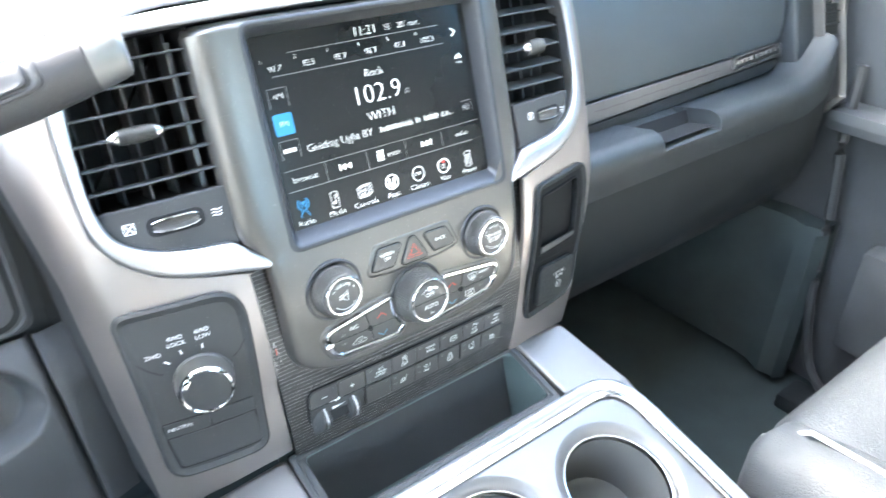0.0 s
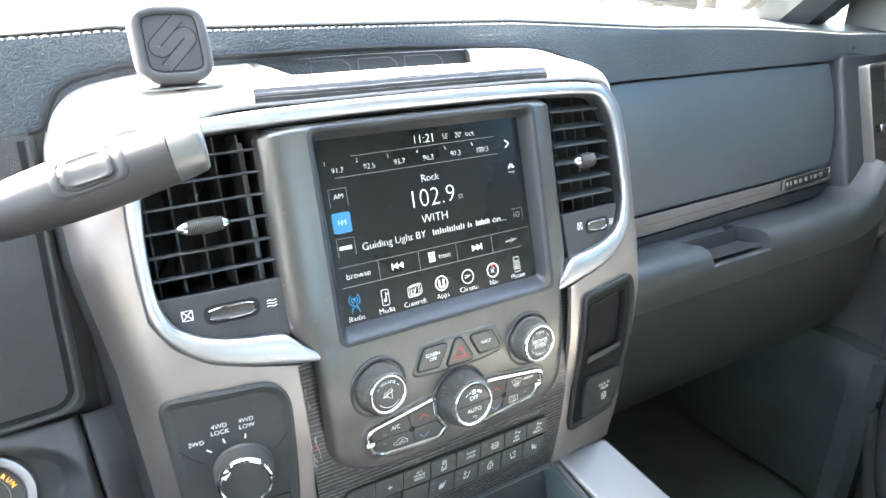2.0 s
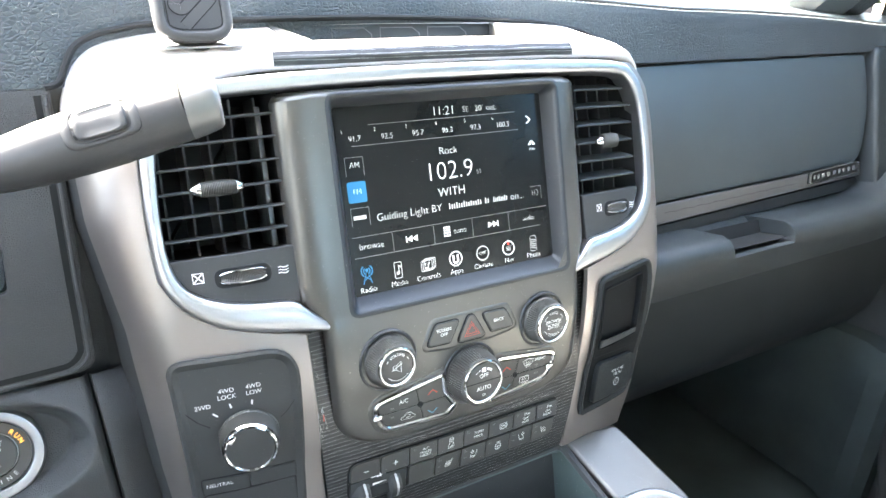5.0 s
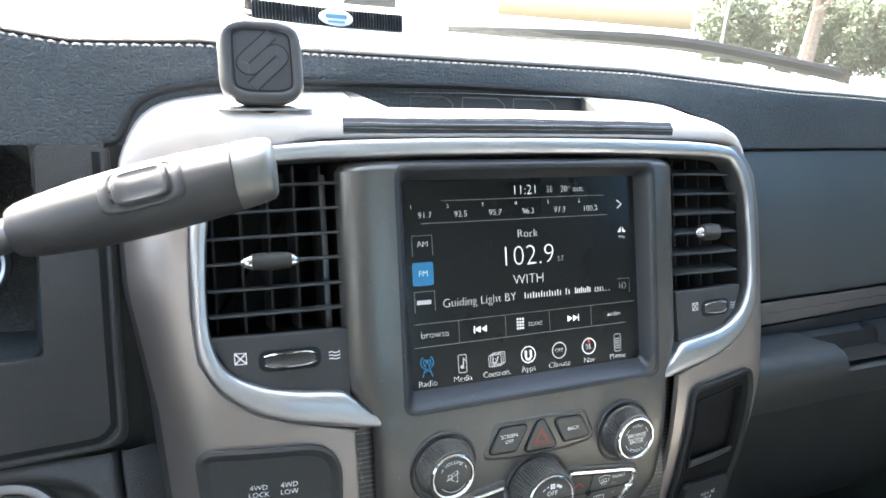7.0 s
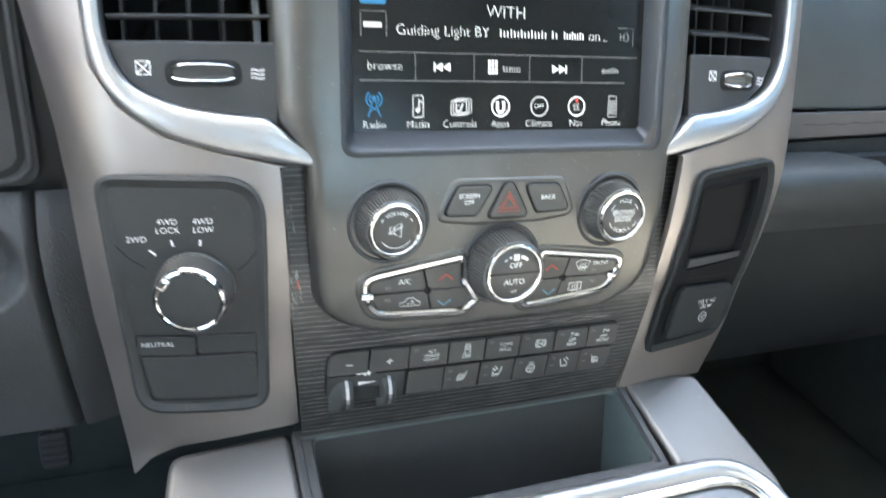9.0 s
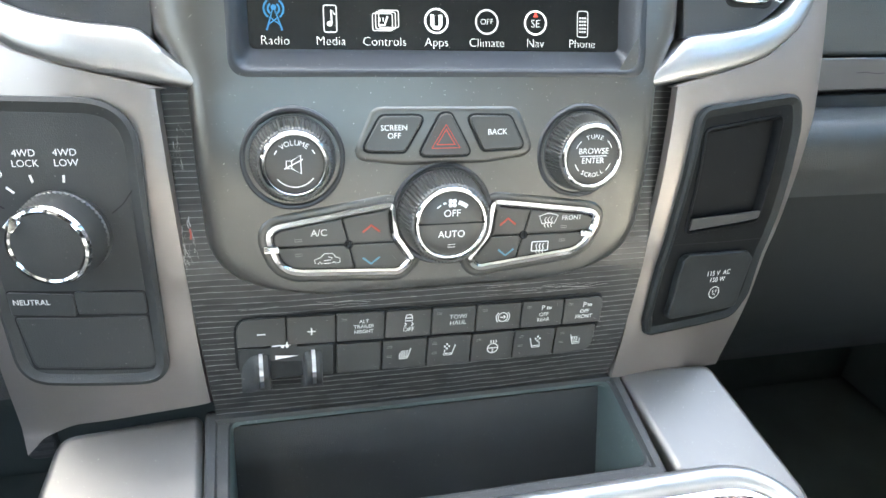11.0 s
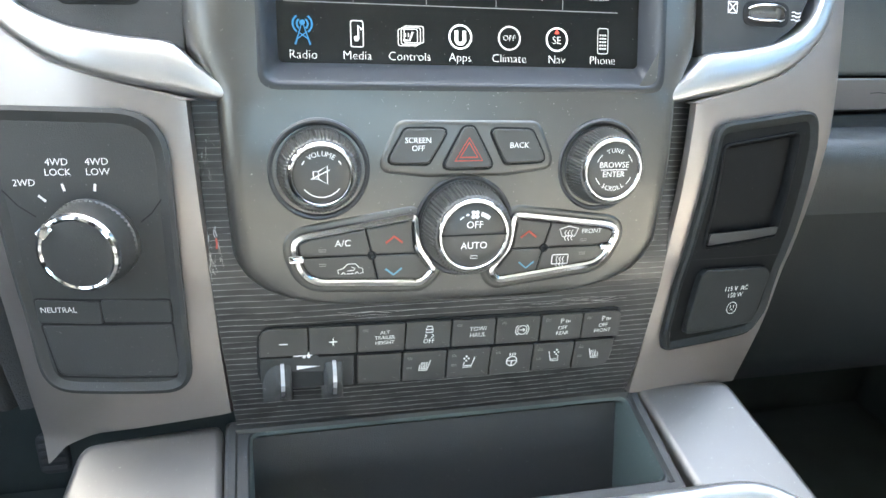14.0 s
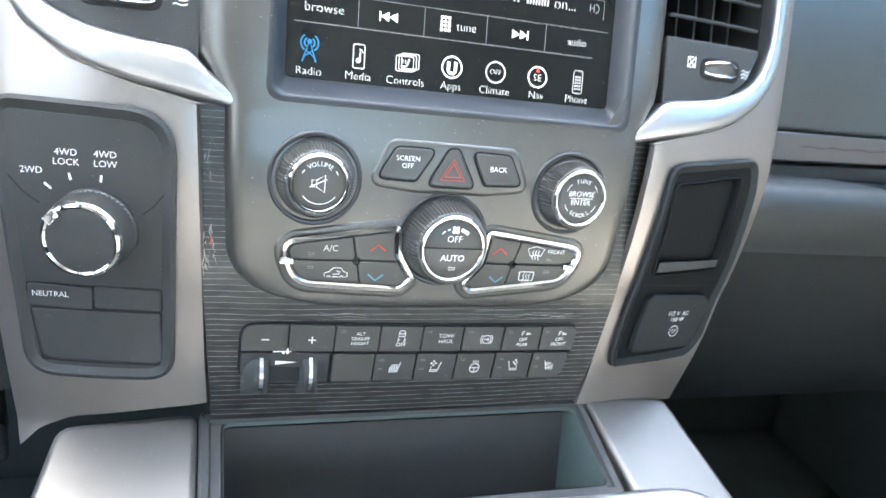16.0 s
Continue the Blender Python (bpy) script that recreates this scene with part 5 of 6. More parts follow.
    for v in (-97.4, -104.4):
        c = -67 if side < 0 else 63
        stroke(bm, [(c - 1.6, v - 0.5), (c + 1.6, v - 0.5), (c + 1.6, v + 0.5), (c - 1.6, v + 0.5)], 0.25, ky, closed=True)
    part("indicator", bm, GREY_PRINT, frame_ob)
# ---- switch bank ----
bank = thing("switch_bank", (0, 25, -172), "two rows of black switches with a trailer brake slider", "switch bank")


def vy(d):
    return lambda u, v: veneer_y(u, v) - d


def tip_v(u, v):
    return v - 0.014 * (u + 40)


lp = rounded([(-99, -136), (95, -137.5), (96, -158), (80, -172.5), (-90, -173), (-99, -165)], [9, 5, 8, 10, 8, 8])
part("bed", plate(lp, vy(0.2), 3, 0.6, rings=4), GAP, bank, "black bed behind the switches")
TOP = (-98, -74, -50, -25.5, -1.5, 22.3, 47.3, 71.5, 95)
LOW = (-50, -26.7, -3, 21, 45, 69, 93)
keys = []
for row, cuts, v0, v1 in (("top", TOP, -152.6, -137.6), ("low", LOW, -171.4, -154.4)):
    for i, (a, b) in enumerate(zip(cuts, cuts[1:])):
        pts = [(a + 0.35, tip_v(a, v0)), (b - 0.35, tip_v(b, v0)), (b - 0.35, tip_v(b, v1)), (a + 0.35, tip_v(a, v1))]
        r = [0.8] * 4
        if row == "top" and i == 0:
            r = [0.8, 0.8, 0.8, 8]
        if row == "top" and i == 7:
            r = [0.8, 0.8, 4, 0.8]
        if row == "low" and i == 5:
            r = [0.8, 9, 0.8, 0.8]
        k = part("switch", plate(rounded(pts, r), lambda u, v, c=(v0 + v1) / 2: veneer_y(u, v) - 2.2 - 0.012 * (v - c) ** 2 * 0.5, 2.6, 0.5, rings=2), BUTTON, bank, "black rocker switch")
        keys.append(((a + b) / 2, (v0 + v1) / 2, k))
ky = vy(3.1)


def key_text(i, body, du, dv, size):
    u, v, k = keys[i]
    lettering(body, u + du, tip_v(u + du, v + dv), size, ky, PRINT, k)


def key_icon(i, name, lines, w=0.55, discs=()):
    u, v, k = keys[i]
    bm = bmesh.new()
    for ln in lines:
        stroke(bm, [(u + a, tip_v(u + a, v + b)) for a, b in ln], w, ky)
    for a, b, r in discs:
        disc(bm, u + a, tip_v(u + a, v + b), r, ky, n=12)
    part(name, bm, PRINT, k)


key_icon(0, "minus_icon", [[(-2, -0.6), (2, -0.6)]], 0.7)
key_icon(1, "plus_icon", [[(-2, -0.6), (2, -0.6)], [(0, -2.6), (0, 1.4)]], 0.7)
key_text(2, "ALT\nTRAILER\nHEIGHT", 1.5, 0.2, 1.95)
key_icon(3, "skid_icon", [[(-1.8, 3.4), (-1.2, 5.2), (1.2, 5.2), (1.8, 3.4), (1.8, 1.8), (-1.8, 1.8), (-1.8, 3.4), (1.8, 3.4)], [(-2.4, -1.2), (-1.2, -0.2), (-2.2, 0.8)], [(1.2, -1.2), (2.4, -0.2), (1.4, 0.8)]], 0.6)
key_text(3, "OFF", 0, -3.2, 2.4)
key_text(4, "TOW/\nHAUL", 2, 0.4, 2.4)
key_icon(5, "brake_icon", [arc(2, 0, 2.6, 0, 360, 18), arc(2, 0, 3.7, 130, 230, 8), arc(2, 0, 3.7, -50, 50, 8), [(0.4, 0), (3.4, 0)], [(2.4, 1), (3.4, 0), (2.4, -1)]], 0.5)
key_text(6, "P", -0.2, 3.6, 2.9)
key_text(6, "OFF\nREAR", 0.6, -1.9, 2.15)
key_text(7, "P", 0.2, 3.6, 2.9)
key_text(7, "OFF\nFRONT", 0.6, -1.9, 2.15)
for i in (6, 7):
    key_icon(i, "sensor_icon", [[(2.2, 2.6), (2.2, 4.4)], [(3.2, 2.6), (3.2, 4.2)], [(4.2, 2.8), (4.2, 4.0)]], 0.6)


def seat_lines(s):
    return [[(-2.6 * s, 1.0), (-3.0 * s, -2.4), (1.2 * s, -2.4), (3.0 * s, 3.6)], [(-2.4 * s, -1.4), (1 * s, -1.4)]]


for i, s in ((9, 1), (13, -1)):
    waves = [[(-1.6 + 1.3 * k + 0.3 * (-1) ** j, -0.8 + 0.8 * j) for j in range(5)] for k in range(3)]
    key_icon(i, "heat_icon", seat_lines(s) + waves, 0.55)
for i, s in ((10, 1), (12, -1)):
    key_icon(i, "cool_icon", seat_lines(s), 0.6, [(-1.5 * s, 1.6, 0.55), (-0.3 * s, 2.9, 0.55), (-2.7 * s, 2.9, 0.55), (-1.5 * s, 4.2, 0.55)])
key_icon(11, "wheel_icon", [arc(0, -0.6, 2.9, 0, 360, 18), [(-2.8, -0.4), (2.8, -0.4)], [(0, -0.6), (0, -3.4)]] + [[(-1.4 + 1.4 * k, 2.8), (-1.2 + 1.4 * k, 3.6), (-1.5 + 1.4 * k, 4.4)] for k in range(3)], 0.6)
for i in (2, 4, 5, 6, 7, 9, 10, 11, 12, 13):
    u, v, k = keys[i]
    bm = bmesh.new()
    for dv in ((4.6,) if i < 8 else (5.0, -0.6)) if i != 11 else (5.0,):
        c = u - 8.2
        stroke(bm, [(c - 1.3, tip_v(c, v + dv - 0.45)), (c + 1.3, tip_v(c, v + dv - 0.45)), (c + 1.3, tip_v(c, v + dv + 0.45)), (c - 1.3, tip_v(c, v + dv + 0.45))], 0.22, ky, closed=True)
    part("indicator", bm, GREY_PRINT, k)
# trailer brake slider
bm = bmesh.new()
lp = rounded([(-97.5, -171.5), (-51.5, -171.8), (-51.5, -154), (-69, -153.6), (-71, -149.6), (-80, -149.4), (-82.5, -153.4), (-97.5, -153)], [7, 1, 1, 1, 1, 1, 1, 1])
part("slider_bay", plate(lp, vy(1.6), 3, 0.5, rings=2), BLACK, bank, "black trailer brake bay")
bm = bmesh.new()
bars(bm, [(-83, -169.5, -65, -156.5)], vy(1.8), 0.3)
bay = part("slider_track", bm, GAP, bank)
bm = bmesh.new()
bm.faces.new([bm.verts.new((u, veneer_y(u, v) - 2.3, v)) for u, v in ((-80, -157.6), (-68.5, -158.6), (-80, -160.0))])
bars(bm, [(-79.4, -152.4, -72.2, -150.6)], vy(2.0), 0.2)
bars(bm, [(-81.4, -152.6, -79.2, -152.0)], vy(2.0), 0.2)
disc(bm, -76.2, -152.9, 0.8, vy(2.1)), disc(bm, -74.0, -152.9, 0.8, vy(2.1))
part("trailer_icon", bm, PRINT, bay)
for c in (-87, -61.5):
    bm = bmesh.new()
    y0 = veneer_y(c, -163)
    wide = 10 if c < -80 else 6.5
    lines = [(-wide, 0.12), (-wide + 1, 0.35), (-4.2, 0.9), (-3.2, 1.0), (3.0, 1.0), (4.0, 0.9), (4.6, 0.1)]
    skin(bm, [[(c + du, y0 + 2 - 9.0 * k * math.sin(math.pi * i / 16) ** 0.8, -152.0 - 25.5 * i / 16) for i in range(17)] for du, k in lines], closed=False)
    paddle = part("paddle", bm, BLACK, bank, "black slider paddle with chrome edge")
    bm = bmesh.new()
    skin(bm, [[(c + du, y0 + 1.3 - 9.0 * math.sin(math.pi * i / 16) ** 0.8 - (0.4 if i % 2 else 0), -152.0 - 25.5 * i / 16) for i in range(2, 15)] for du in (-0.95, 0.95)], closed=False)
    part("ribbed_edge", bm, BRIGHT, paddle, angle=20)

# ---- drive selector ----
selector = thing("drive_selector", (-165, 25, -165), "black drive selector panel with a ribbed knob", "drive selector")
fw = dense(rounded([(-210.5, -30.5), (-130, -33.5), (-129.5, -170), (-200.5, -168)], [11, 24, 15, 18], 9))
fw2 = inset(fw, 7)
bm = frame_plate([(fw, lambda u, v: side_y(u, v) + 2), (inset(fw, 0.5), lambda u, v: side_y(u, v) - 3.2), (inset(fw, 2.5), lambda u, v: side_y(u, v) - 4.2), (inset(fw, 5), lambda u, v: side_y(u, v) - 2.6), (fw2, lambda u, v: side_y(u, v) - 1.6)])
part("surround", bm, BLACK, selector, "rounded black surround")
sel_y = lambda u, v: side_y(u, v) - 1.8
part("face", plate(inset(fw, 6.5), sel_y, 2, 0.3, rings=6), BLACK, selector, "matt black face")
cs = (-165.5, -90)
y0 = side_y(*cs) - 1


def sel_turn(prof, n=72, ribs=0.0, c=cs):
    """Turned about the local normal, which leans down and to the left."""
    bm = bmesh.new()
    axis = Vector((-0.26, -1, -0.26)).normalized()
    a = axis.cross(Vector((0, 0, 1))).normalized()
    b = a.cross(axis)
    base = Vector((c[0], y0, c[1]))
    loops = []
    for r, h, *rib in prof:
        loops.append([base + axis * h + (r - (ribs if rib and (i + rib[0]) % 2 else 0)) * (a * math.cos(2 * math.pi * i / n) + b * math.sin(2 * math.pi * i / n)) for i in range(n)])
    skin(bm, loops, False, True)
    return bm


knob = part("knob", sel_turn([(19.6, -2), (19.6, 2), *[(19.4 - 0.13 * k, 3 + 1.22 * k, k) for k in range(10)], (17.6, 14.6), (15, 15)], 104, 0.8), BUTTON, selector, "knurled black rotary knob", angle=15)
part("ring", sel_turn([(17.6, 14), (17.9, 15), (17.2, 16.6), (16.0, 17.2), (15.0, 16.6), (14.8, 15.5)], 72), CHROME, knob, "chrome ring")
part("cap", sel_turn([(15.2, 15), (15.1, 16.4), (14.4, 16.7), (6, 16.9)], 48), BLACK, knob, "black cap")
axis = Vector((-0.26, -1, -0.26)).normalized()
bm = bmesh.new()
c = Vector((cs[0], y0, cs[1])) + axis * 16.6 + Vector((-11.6, 0, 10.2))
bmesh.ops.create_cube(bm, size=1.0, matrix=Matrix.Translation(c) @ pose(0, 0, 0, 0, 40, 0) @ Matrix.Diagonal((4.4, 3.8, 6.0, 1)))
bmesh.ops.bevel(bm, geom=list(bm.edges), offset=0.5, segments=2, affect="EDGES", profile=0.6)
part("pointer", bm, CHROME, knob, "chrome pointer")
py = lambda u, v: sel_y(u, v) - 0.3
lettering("2WD", -192, -64.2, 3.0, py, PRINT, selector)
lettering("4WD\nLOCK", -177.2, -57.6, 3.0, py, PRINT, selector)
lettering("4WD\nLOW", -160.6, -57.6, 3.0, py, PRINT, selector)
bm = bmesh.new()
stroke(bm, [(-186.6, -69.6), (-183.6, -72.2)], 1.1, py), stroke(bm, [(-176.0, -64.6), (-175.2, -67.8)], 1.1, py), stroke(bm, [(-162.2, -64.8), (-162.6, -68.0)], 1.1, py)
part("ticks", bm, PRINT, selector)
for line in ([(-203, -66), (-196, -74), (-189, -79)], [(-134, -70), (-140, -78), (-145, -82)]):
    bm = bmesh.new()
    stroke(bm, line, 0.6, py)
    part("groove", bm, GAP, selector)
for loop in ([(-197.6, -130.8), (-135.8, -131.8), (-136.2, -119.0), (-197.8, -117.6)], [(-197.0, -130.6), (-136.0, -131.2), (-134.4, -161.2), (-192.4, -159.4)]):
    part("gap", plate(rounded(loop, 2.5), lambda u, v: sel_y(u, v) - 0.12, 1, 0.1, rings=3), GAP, selector)
for a, b, label in ((-197, -167.6, "neutral switch"), (-167, -136.6, "blank switch")):
    part("switch", plate(rounded([(a, -130.0), (b, -131), (b, -119.8), (a, -118.4)], 1.5), lambda u, v: sel_y(u, v) - 1.4, 2, 0.6, rings=2), BLACK, selector, label)
lettering("NEUTRAL", -195, -123.6, 2.7, lambda u, v: sel_y(u, v) - 1.8, PRINT, selector, align="LEFT")
part("lower_cover", plate(rounded([(-196.2, -131.4), (-136.8, -132), (-135.2, -160.4), (-191.8, -158.6)], [1.5, 1.5, 5, 5]), lambda u, v: sel_y(u, v) - 0.5, 2, 1.0, rings=3), BLACK, selector, "blank black cover")

# ---- pocket and power outlet on the other side ----
pocket = thing("storage_pocket", (172, 25, -160), "black panel with a small pocket and flap", "storage pocket")
pk = dense(rounded([(134, -40), (199, -32), (203, -52), (204, -100), (199, -150), (190, -164), (127, -169), (124, -158), (129, -94)], [11, 11, 12, 30, 16, 14, 9, 8, 20], 8))
pky = lambda d: (lambda u, v: side_y(u, v) + d)
pin = lambda d: (lambda u, v: side_y(u, v) + d - 2.6)
bm = frame_plate([(pk, pky(2)), (inset(pk, 0.5), pky(-3.2)), (inset(pk, 2), pky(-4.2)), (inset(pk, 4.5), pky(-2.6)), (inset(pk, 6), pky(-1.6))])
part("surround", bm, MATT_BLACK, pocket, "rounded black surround")
hole = dense(rounded([(141, -52), (188, -45), (188, -102), (140, -106)], 3))


def cast(loop, c, n=120):
    """The outline met by n rays from c."""
    out = []
    for i in range(n):
        d = Vector((math.cos(2 * math.pi * i / n), math.sin(2 * math.pi * i / n)))
        best = 0.0
        for p, q in zip(loop, loop[1:] + loop[:1]):
            e, w = q - p, p - c
            den = d.x * e.y - d.y * e.x
            if abs(den) > 1e-9:
                s, t = (w.x * e.y - w.y * e.x) / den, (w.x * d.y - w.y * d.x) / den
                if s > 0 and -1e-6 <= t <= 1 + 1e-6:
                    best = max(best, s)
        out.append(c + d * best)
    return out


mid_p = Vector((164, -78))
far, near = cast(inset(pk, 5.5), mid_p), cast(hole, mid_p)
rings = [([a.lerp(b, k / 6) for a, b in zip(far, near)], pin(0.8)) for k in range(7)]
part("face", frame_plate(rings), INK, pocket)
bm = frame_plate([(inset(hole, -2.0), pin(1.2)), (inset(hole, -1.6), pin(-0.2)), (inset(hole, -0.5), pin(-0.5)), (inset(hole, 0.3), pin(0.4)), (inset(hole, 1.2), pin(3)), (inset(hole, 2), pin(8))])
part("pocket_lip", bm, INK, pocket)
part("pocket_floor", plate(inset(hole, 1.0), pin(5), 1.0, 0.1, rings=2), INK, pocket, "dark pocket back")
part("ledge", plate(rounded([(141, -98.5), (187.5, -96.5), (187.5, -101), (140.5, -105)], 1), pin(-1.2), 1.5, 0.4, rings=1), BLACK, pocket)
bm = bmesh.new()
stroke(bm, [(131, -113), (150, -113.2), (170, -113.6), (198, -114)], 0.5, pin(0.5))
part("split_line", bm, GAP, pocket)
outlet = thing("power_outlet", (165, 35, -158), "closed black power outlet flap with white print", "power outlet")
flap = rounded([(140, -122), (143, -119), (185, -120), (191, -125), (186, -155), (137, -158)], [2, 2, 2, 3, 4, 4])
part("flap", plate(flap, pin(-4.5), 6, 1.2, rings=3), MATT_BLACK, outlet, "hinged black flap")
oy = lambda u, v: side_y(u, v) - 7.6
lettering("115 V  AC\n150 W", 166, -133.6, 2.8, oy, PRINT, outlet)
bm = bmesh.new()
stroke(bm, arc(165.5, -143.4, 3.5, 0, 360, 20)[:-1], 0.5, oy, closed=True), stroke(bm, [(164.3, -141.8), (164.3, -143.4)], 0.6, oy), stroke(bm, [(166.7, -141.8), (166.7, -143.4)], 0.6, oy), stroke(bm, arc(165.5, -145, 0.8, 0, 180, 6), 0.5, oy)
part("socket_icon", bm, PRINT, outlet)

# ---- gear lever ----
lever = thing("gear_lever", (-330, -50, 78), "grey column gear lever with a button and metal end", "gear lever")
A, B = Vector((-281, -45, 95)), Vector((-176, -78, 118.5))
d = (B - A).normalized()
front = (Vector((0, -1, 0)) - d * d.dot(Vector((0, -1, 0)))).normalized()
upv = d.cross(front)
if upv.z < 0:
    upv = -upv
LEN = (B - A).length


def section(s, r, skew=0.0, k=1.0, n=28):
    return [A + d * (s * LEN + skew * math.sin(2 * math.pi * i / n)) + front * r * 1.1 * k * math.cos(2 * math.pi * i / n) + upv * r * 1.1 * math.sin(2 * math.pi * i / n) for i in range(n)]


bm = bmesh.new()
skin(bm, [section(s, r) for s, r in ((-0.005, 7.5), (0.0, 9.6), (0.03, 11), (0.12, 12.4), (0.25, 13.8), (0.4, 14.6), (0.55, 14.9), (0.7, 14.6), (0.865, 13.7), (0.872, 12.6))], True, True)
part("grip", bm, LEVER, lever, "grey soft-touch grip")
bm = bmesh.new()
skin(bm, [section(s, r, 1.5) for s, r in ((0.865, 12.6), (0.87, 13.8), (0.89, 13.7), (0.97, 13.0), (1.0, 12.4), (1.012, 11.2), (1.015, 9.6))], False, True)
part("end_ring", bm, BRUSHED, lever, "brushed metal end")
bm = bmesh.new()
tube(bm, smooth_line([(-420, 20, 40), (-380, 2, 58), (-330, -22, 78), (-300, -37, 89), (-277, -46, 96)], 5), 7.5, 14)
part("shaft", bm, DARK_SILVER, lever, "glossy dark metal shaft")


def on_grip(s, ang, r):
    """A point on the grip: share along it, degrees round from the seat side upward, radius."""
    return A + d * (s * LEN) + front * r * 1.1 * math.cos(radians(ang)) + upv * r * 1.1 * math.sin(radians(ang))


bm = bmesh.new()
out = [Vector((0.41 + 0.24 * (0.5 + 0.5 * math.copysign(abs(math.cos(t)) ** 0.4, math.cos(t))), 24 + 30 * math.copysign(abs(math.sin(t)) ** 0.4, math.sin(t)))) for t in (2 * math.pi * i / 40 for i in range(40))]
ctr = Vector((0.53, 24))
skin(bm, [[on_grip(*(ctr + (p - ctr) * k), r - 1.6) for p in out] for k, r in ((1.36, 15.9), (1.3, 16.8), (1.18, 17.2), (1.06, 17.0), (1.0, 16.5), (0.99, 15.8))])
part("button_collar", bm, LEVER, lever, "raised collar")
bm = bmesh.new()
skin(bm, [[on_grip(*(ctr + (p - ctr) * k), r - 1.6) for p in out] for k, r in ((1.02, 16.2), (0.5, 16.3), (0.1, 16.3))], False, True)
part("button_gap", bm, GAP, lever)
bm = bmesh.new()
skin(bm, [[on_grip(*(ctr + (p - ctr) * k), r - 1.6) for p in out] for k, r in ((0.9, 16.0), (0.89, 17.2), (0.84, 17.9), (0.74, 18.1), (0.64, 17.5), (0.35, 17.4), (0.1, 17.4))], False, True)
part("button", bm, LEVER, lever, "grey push button")

# ---- phone mount ----
mount = thing("phone_mount", (-160, 12, 155), "grey magnetic phone mount stuck on the silver hood", "phone mount")
my = lambda off: (lambda u, v: -4 + (v - 158) * 0.10 + off)
def squircle(t):
    c, s = math.cos(t), math.sin(t)
    u, v = 22.8 * math.copysign(abs(c) ** 0.34, c), math.copysign(abs(s) ** 0.34, s)
    return Vector((-162.5 + u, 184.5 + v * (24.6 - 4.2 * (u / 22.8) ** 2)))


hd = [squircle(2 * math.pi * (k + 0.5) / 56) for k in range(56)]
bm = bmesh.new()
skin(bm, [[(p.x, my(o)(p.x, p.y), p.y) for p in inset(hd, i)] for i, o in ((3, 13), (1, 12), (0, 9), (0, 3), (1, 0.8), (2.6, -0.2), (5, -0.4), (6, 0.1), (6.4, 0.6))], True, True)
head = part("head", bm, LEVER, mount, "rounded rubber magnet head")
bm = bmesh.new()
bm.faces.new([bm.verts.new((p.x, my(0.35)(p.x, p.y), p.y)) for p in inset(hd, 6.6)])
part("recess", bm, KNOB, head, "darker recessed panel", smooth=False)
bm = bmesh.new()
stroke(bm, inset(hd, 7.0), 0.9, my(0.1), closed=True)
g = my(0.15)
S_PATH = [(5, 13.5), (-1, 7.5), (-8.5, 0), (-9, -3), (-6.5, -4.6), (-4, -3.5), (0, 0.4), (4, 4.2), (7, 5.4), (9.2, 3.4), (8.6, 0.6), (1, -7), (-5.5, -13.5)]
s_line = [(-162.5 + p.x * 1.18, 184.5 + p.y * 1.12) for p in smooth_line(S_PATH, 4)]
stroke(bm, s_line, 7.4, g)
part("pattern", bm, GAP, head, "plain pressed stripe pattern")
bm = bmesh.new()
stroke(bm, s_line, 6.0, my(-0.15))
part("stripe", bm, LEVER, head)
bm = bmesh.new()
tube(bm, [(-160, 8, 168), (-160, 12, 160), (-160, 14, 155)], [7, 8, 9], 16)
part("neck", bm, GAP, mount)
bm = bmesh.new()
base = rounded([(-186, 2), (-134, 2), (-131, 18), (-135, 27), (-184, 27), (-188, 14)], 6)
skin(bm, [[(p.x, p.y, 154.0 + p.y * 0.36 + h + 0.02 * (p.x + 160)) for p in inset(base, i)] for i, h in ((0, 0), (0, 1.0), (0.5, 1.5), (1.5, 1.7))], True, True)
bm.transform(Matrix.Translation((0, -1.0, 2.6)))
part("base_plate", bm, BRIGHT, mount, "thin silver adhesive base")

# ---- driver's side ----
cluster = thing("instrument_cluster", (-380, 120, 20), "dark instrument cluster with chrome-ringed dials", "instrument cluster")
bm = bmesh.new()
o = rounded([(-560, 16), (-287, 21), (-281, 140), (-300, 160), (-540, 165)], 10)
skin(bm, [[(p.x, (60 + 0.22 * (140 - p.y)) + dy if dy < 50 else 150, p.y) for p in inset(o, i)] for i, dy in ((-3, 6), (0, 3), (2, 8), (10, 99))], False, True)
part("shell", bm, VINYL, cluster, "dark recessed shell")
for c, r in (((-332, 78), 23), ((-338, 126), 23), ((-405, 84), 50), ((-510, 84), 50)):
    bm = lathe(c, [(r + 3, 140), (r + 3, 126), (r + 1, 123), (r - 1, 124), (r - 2.5, 130)], 48)
    ring = part("dial", bm, GAP, cluster, "dial with a silver ring")
    part("dial_ring", lathe(c, [(r + 3.4, 134), (r + 3.2, 125), (r + 1, 122), (r - 1, 123)], 48, cap=False), BRIGHT, ring)
    bm = bmesh.new()
    for k in range(25):
        a = radians(-40 + 260 * k / 24)
        q = r * (0.78 if k % 3 == 0 else 0.84)
        stroke(bm, [(c[0] + q * math.cos(a), c[1] + q * math.sin(a)), (c[0] + r * 0.9 * math.cos(a), c[1] + r * 0.9 * math.sin(a))], 1.2 if k % 3 == 0 else 0.7, 129.5)
    part("marks", bm, GREY_PRINT, ring)
wheel = thing("steering_wheel", (-490, -215, 58), "black leather-rimmed steering wheel", "steering wheel")
bm = bmesh.new()
loops = []
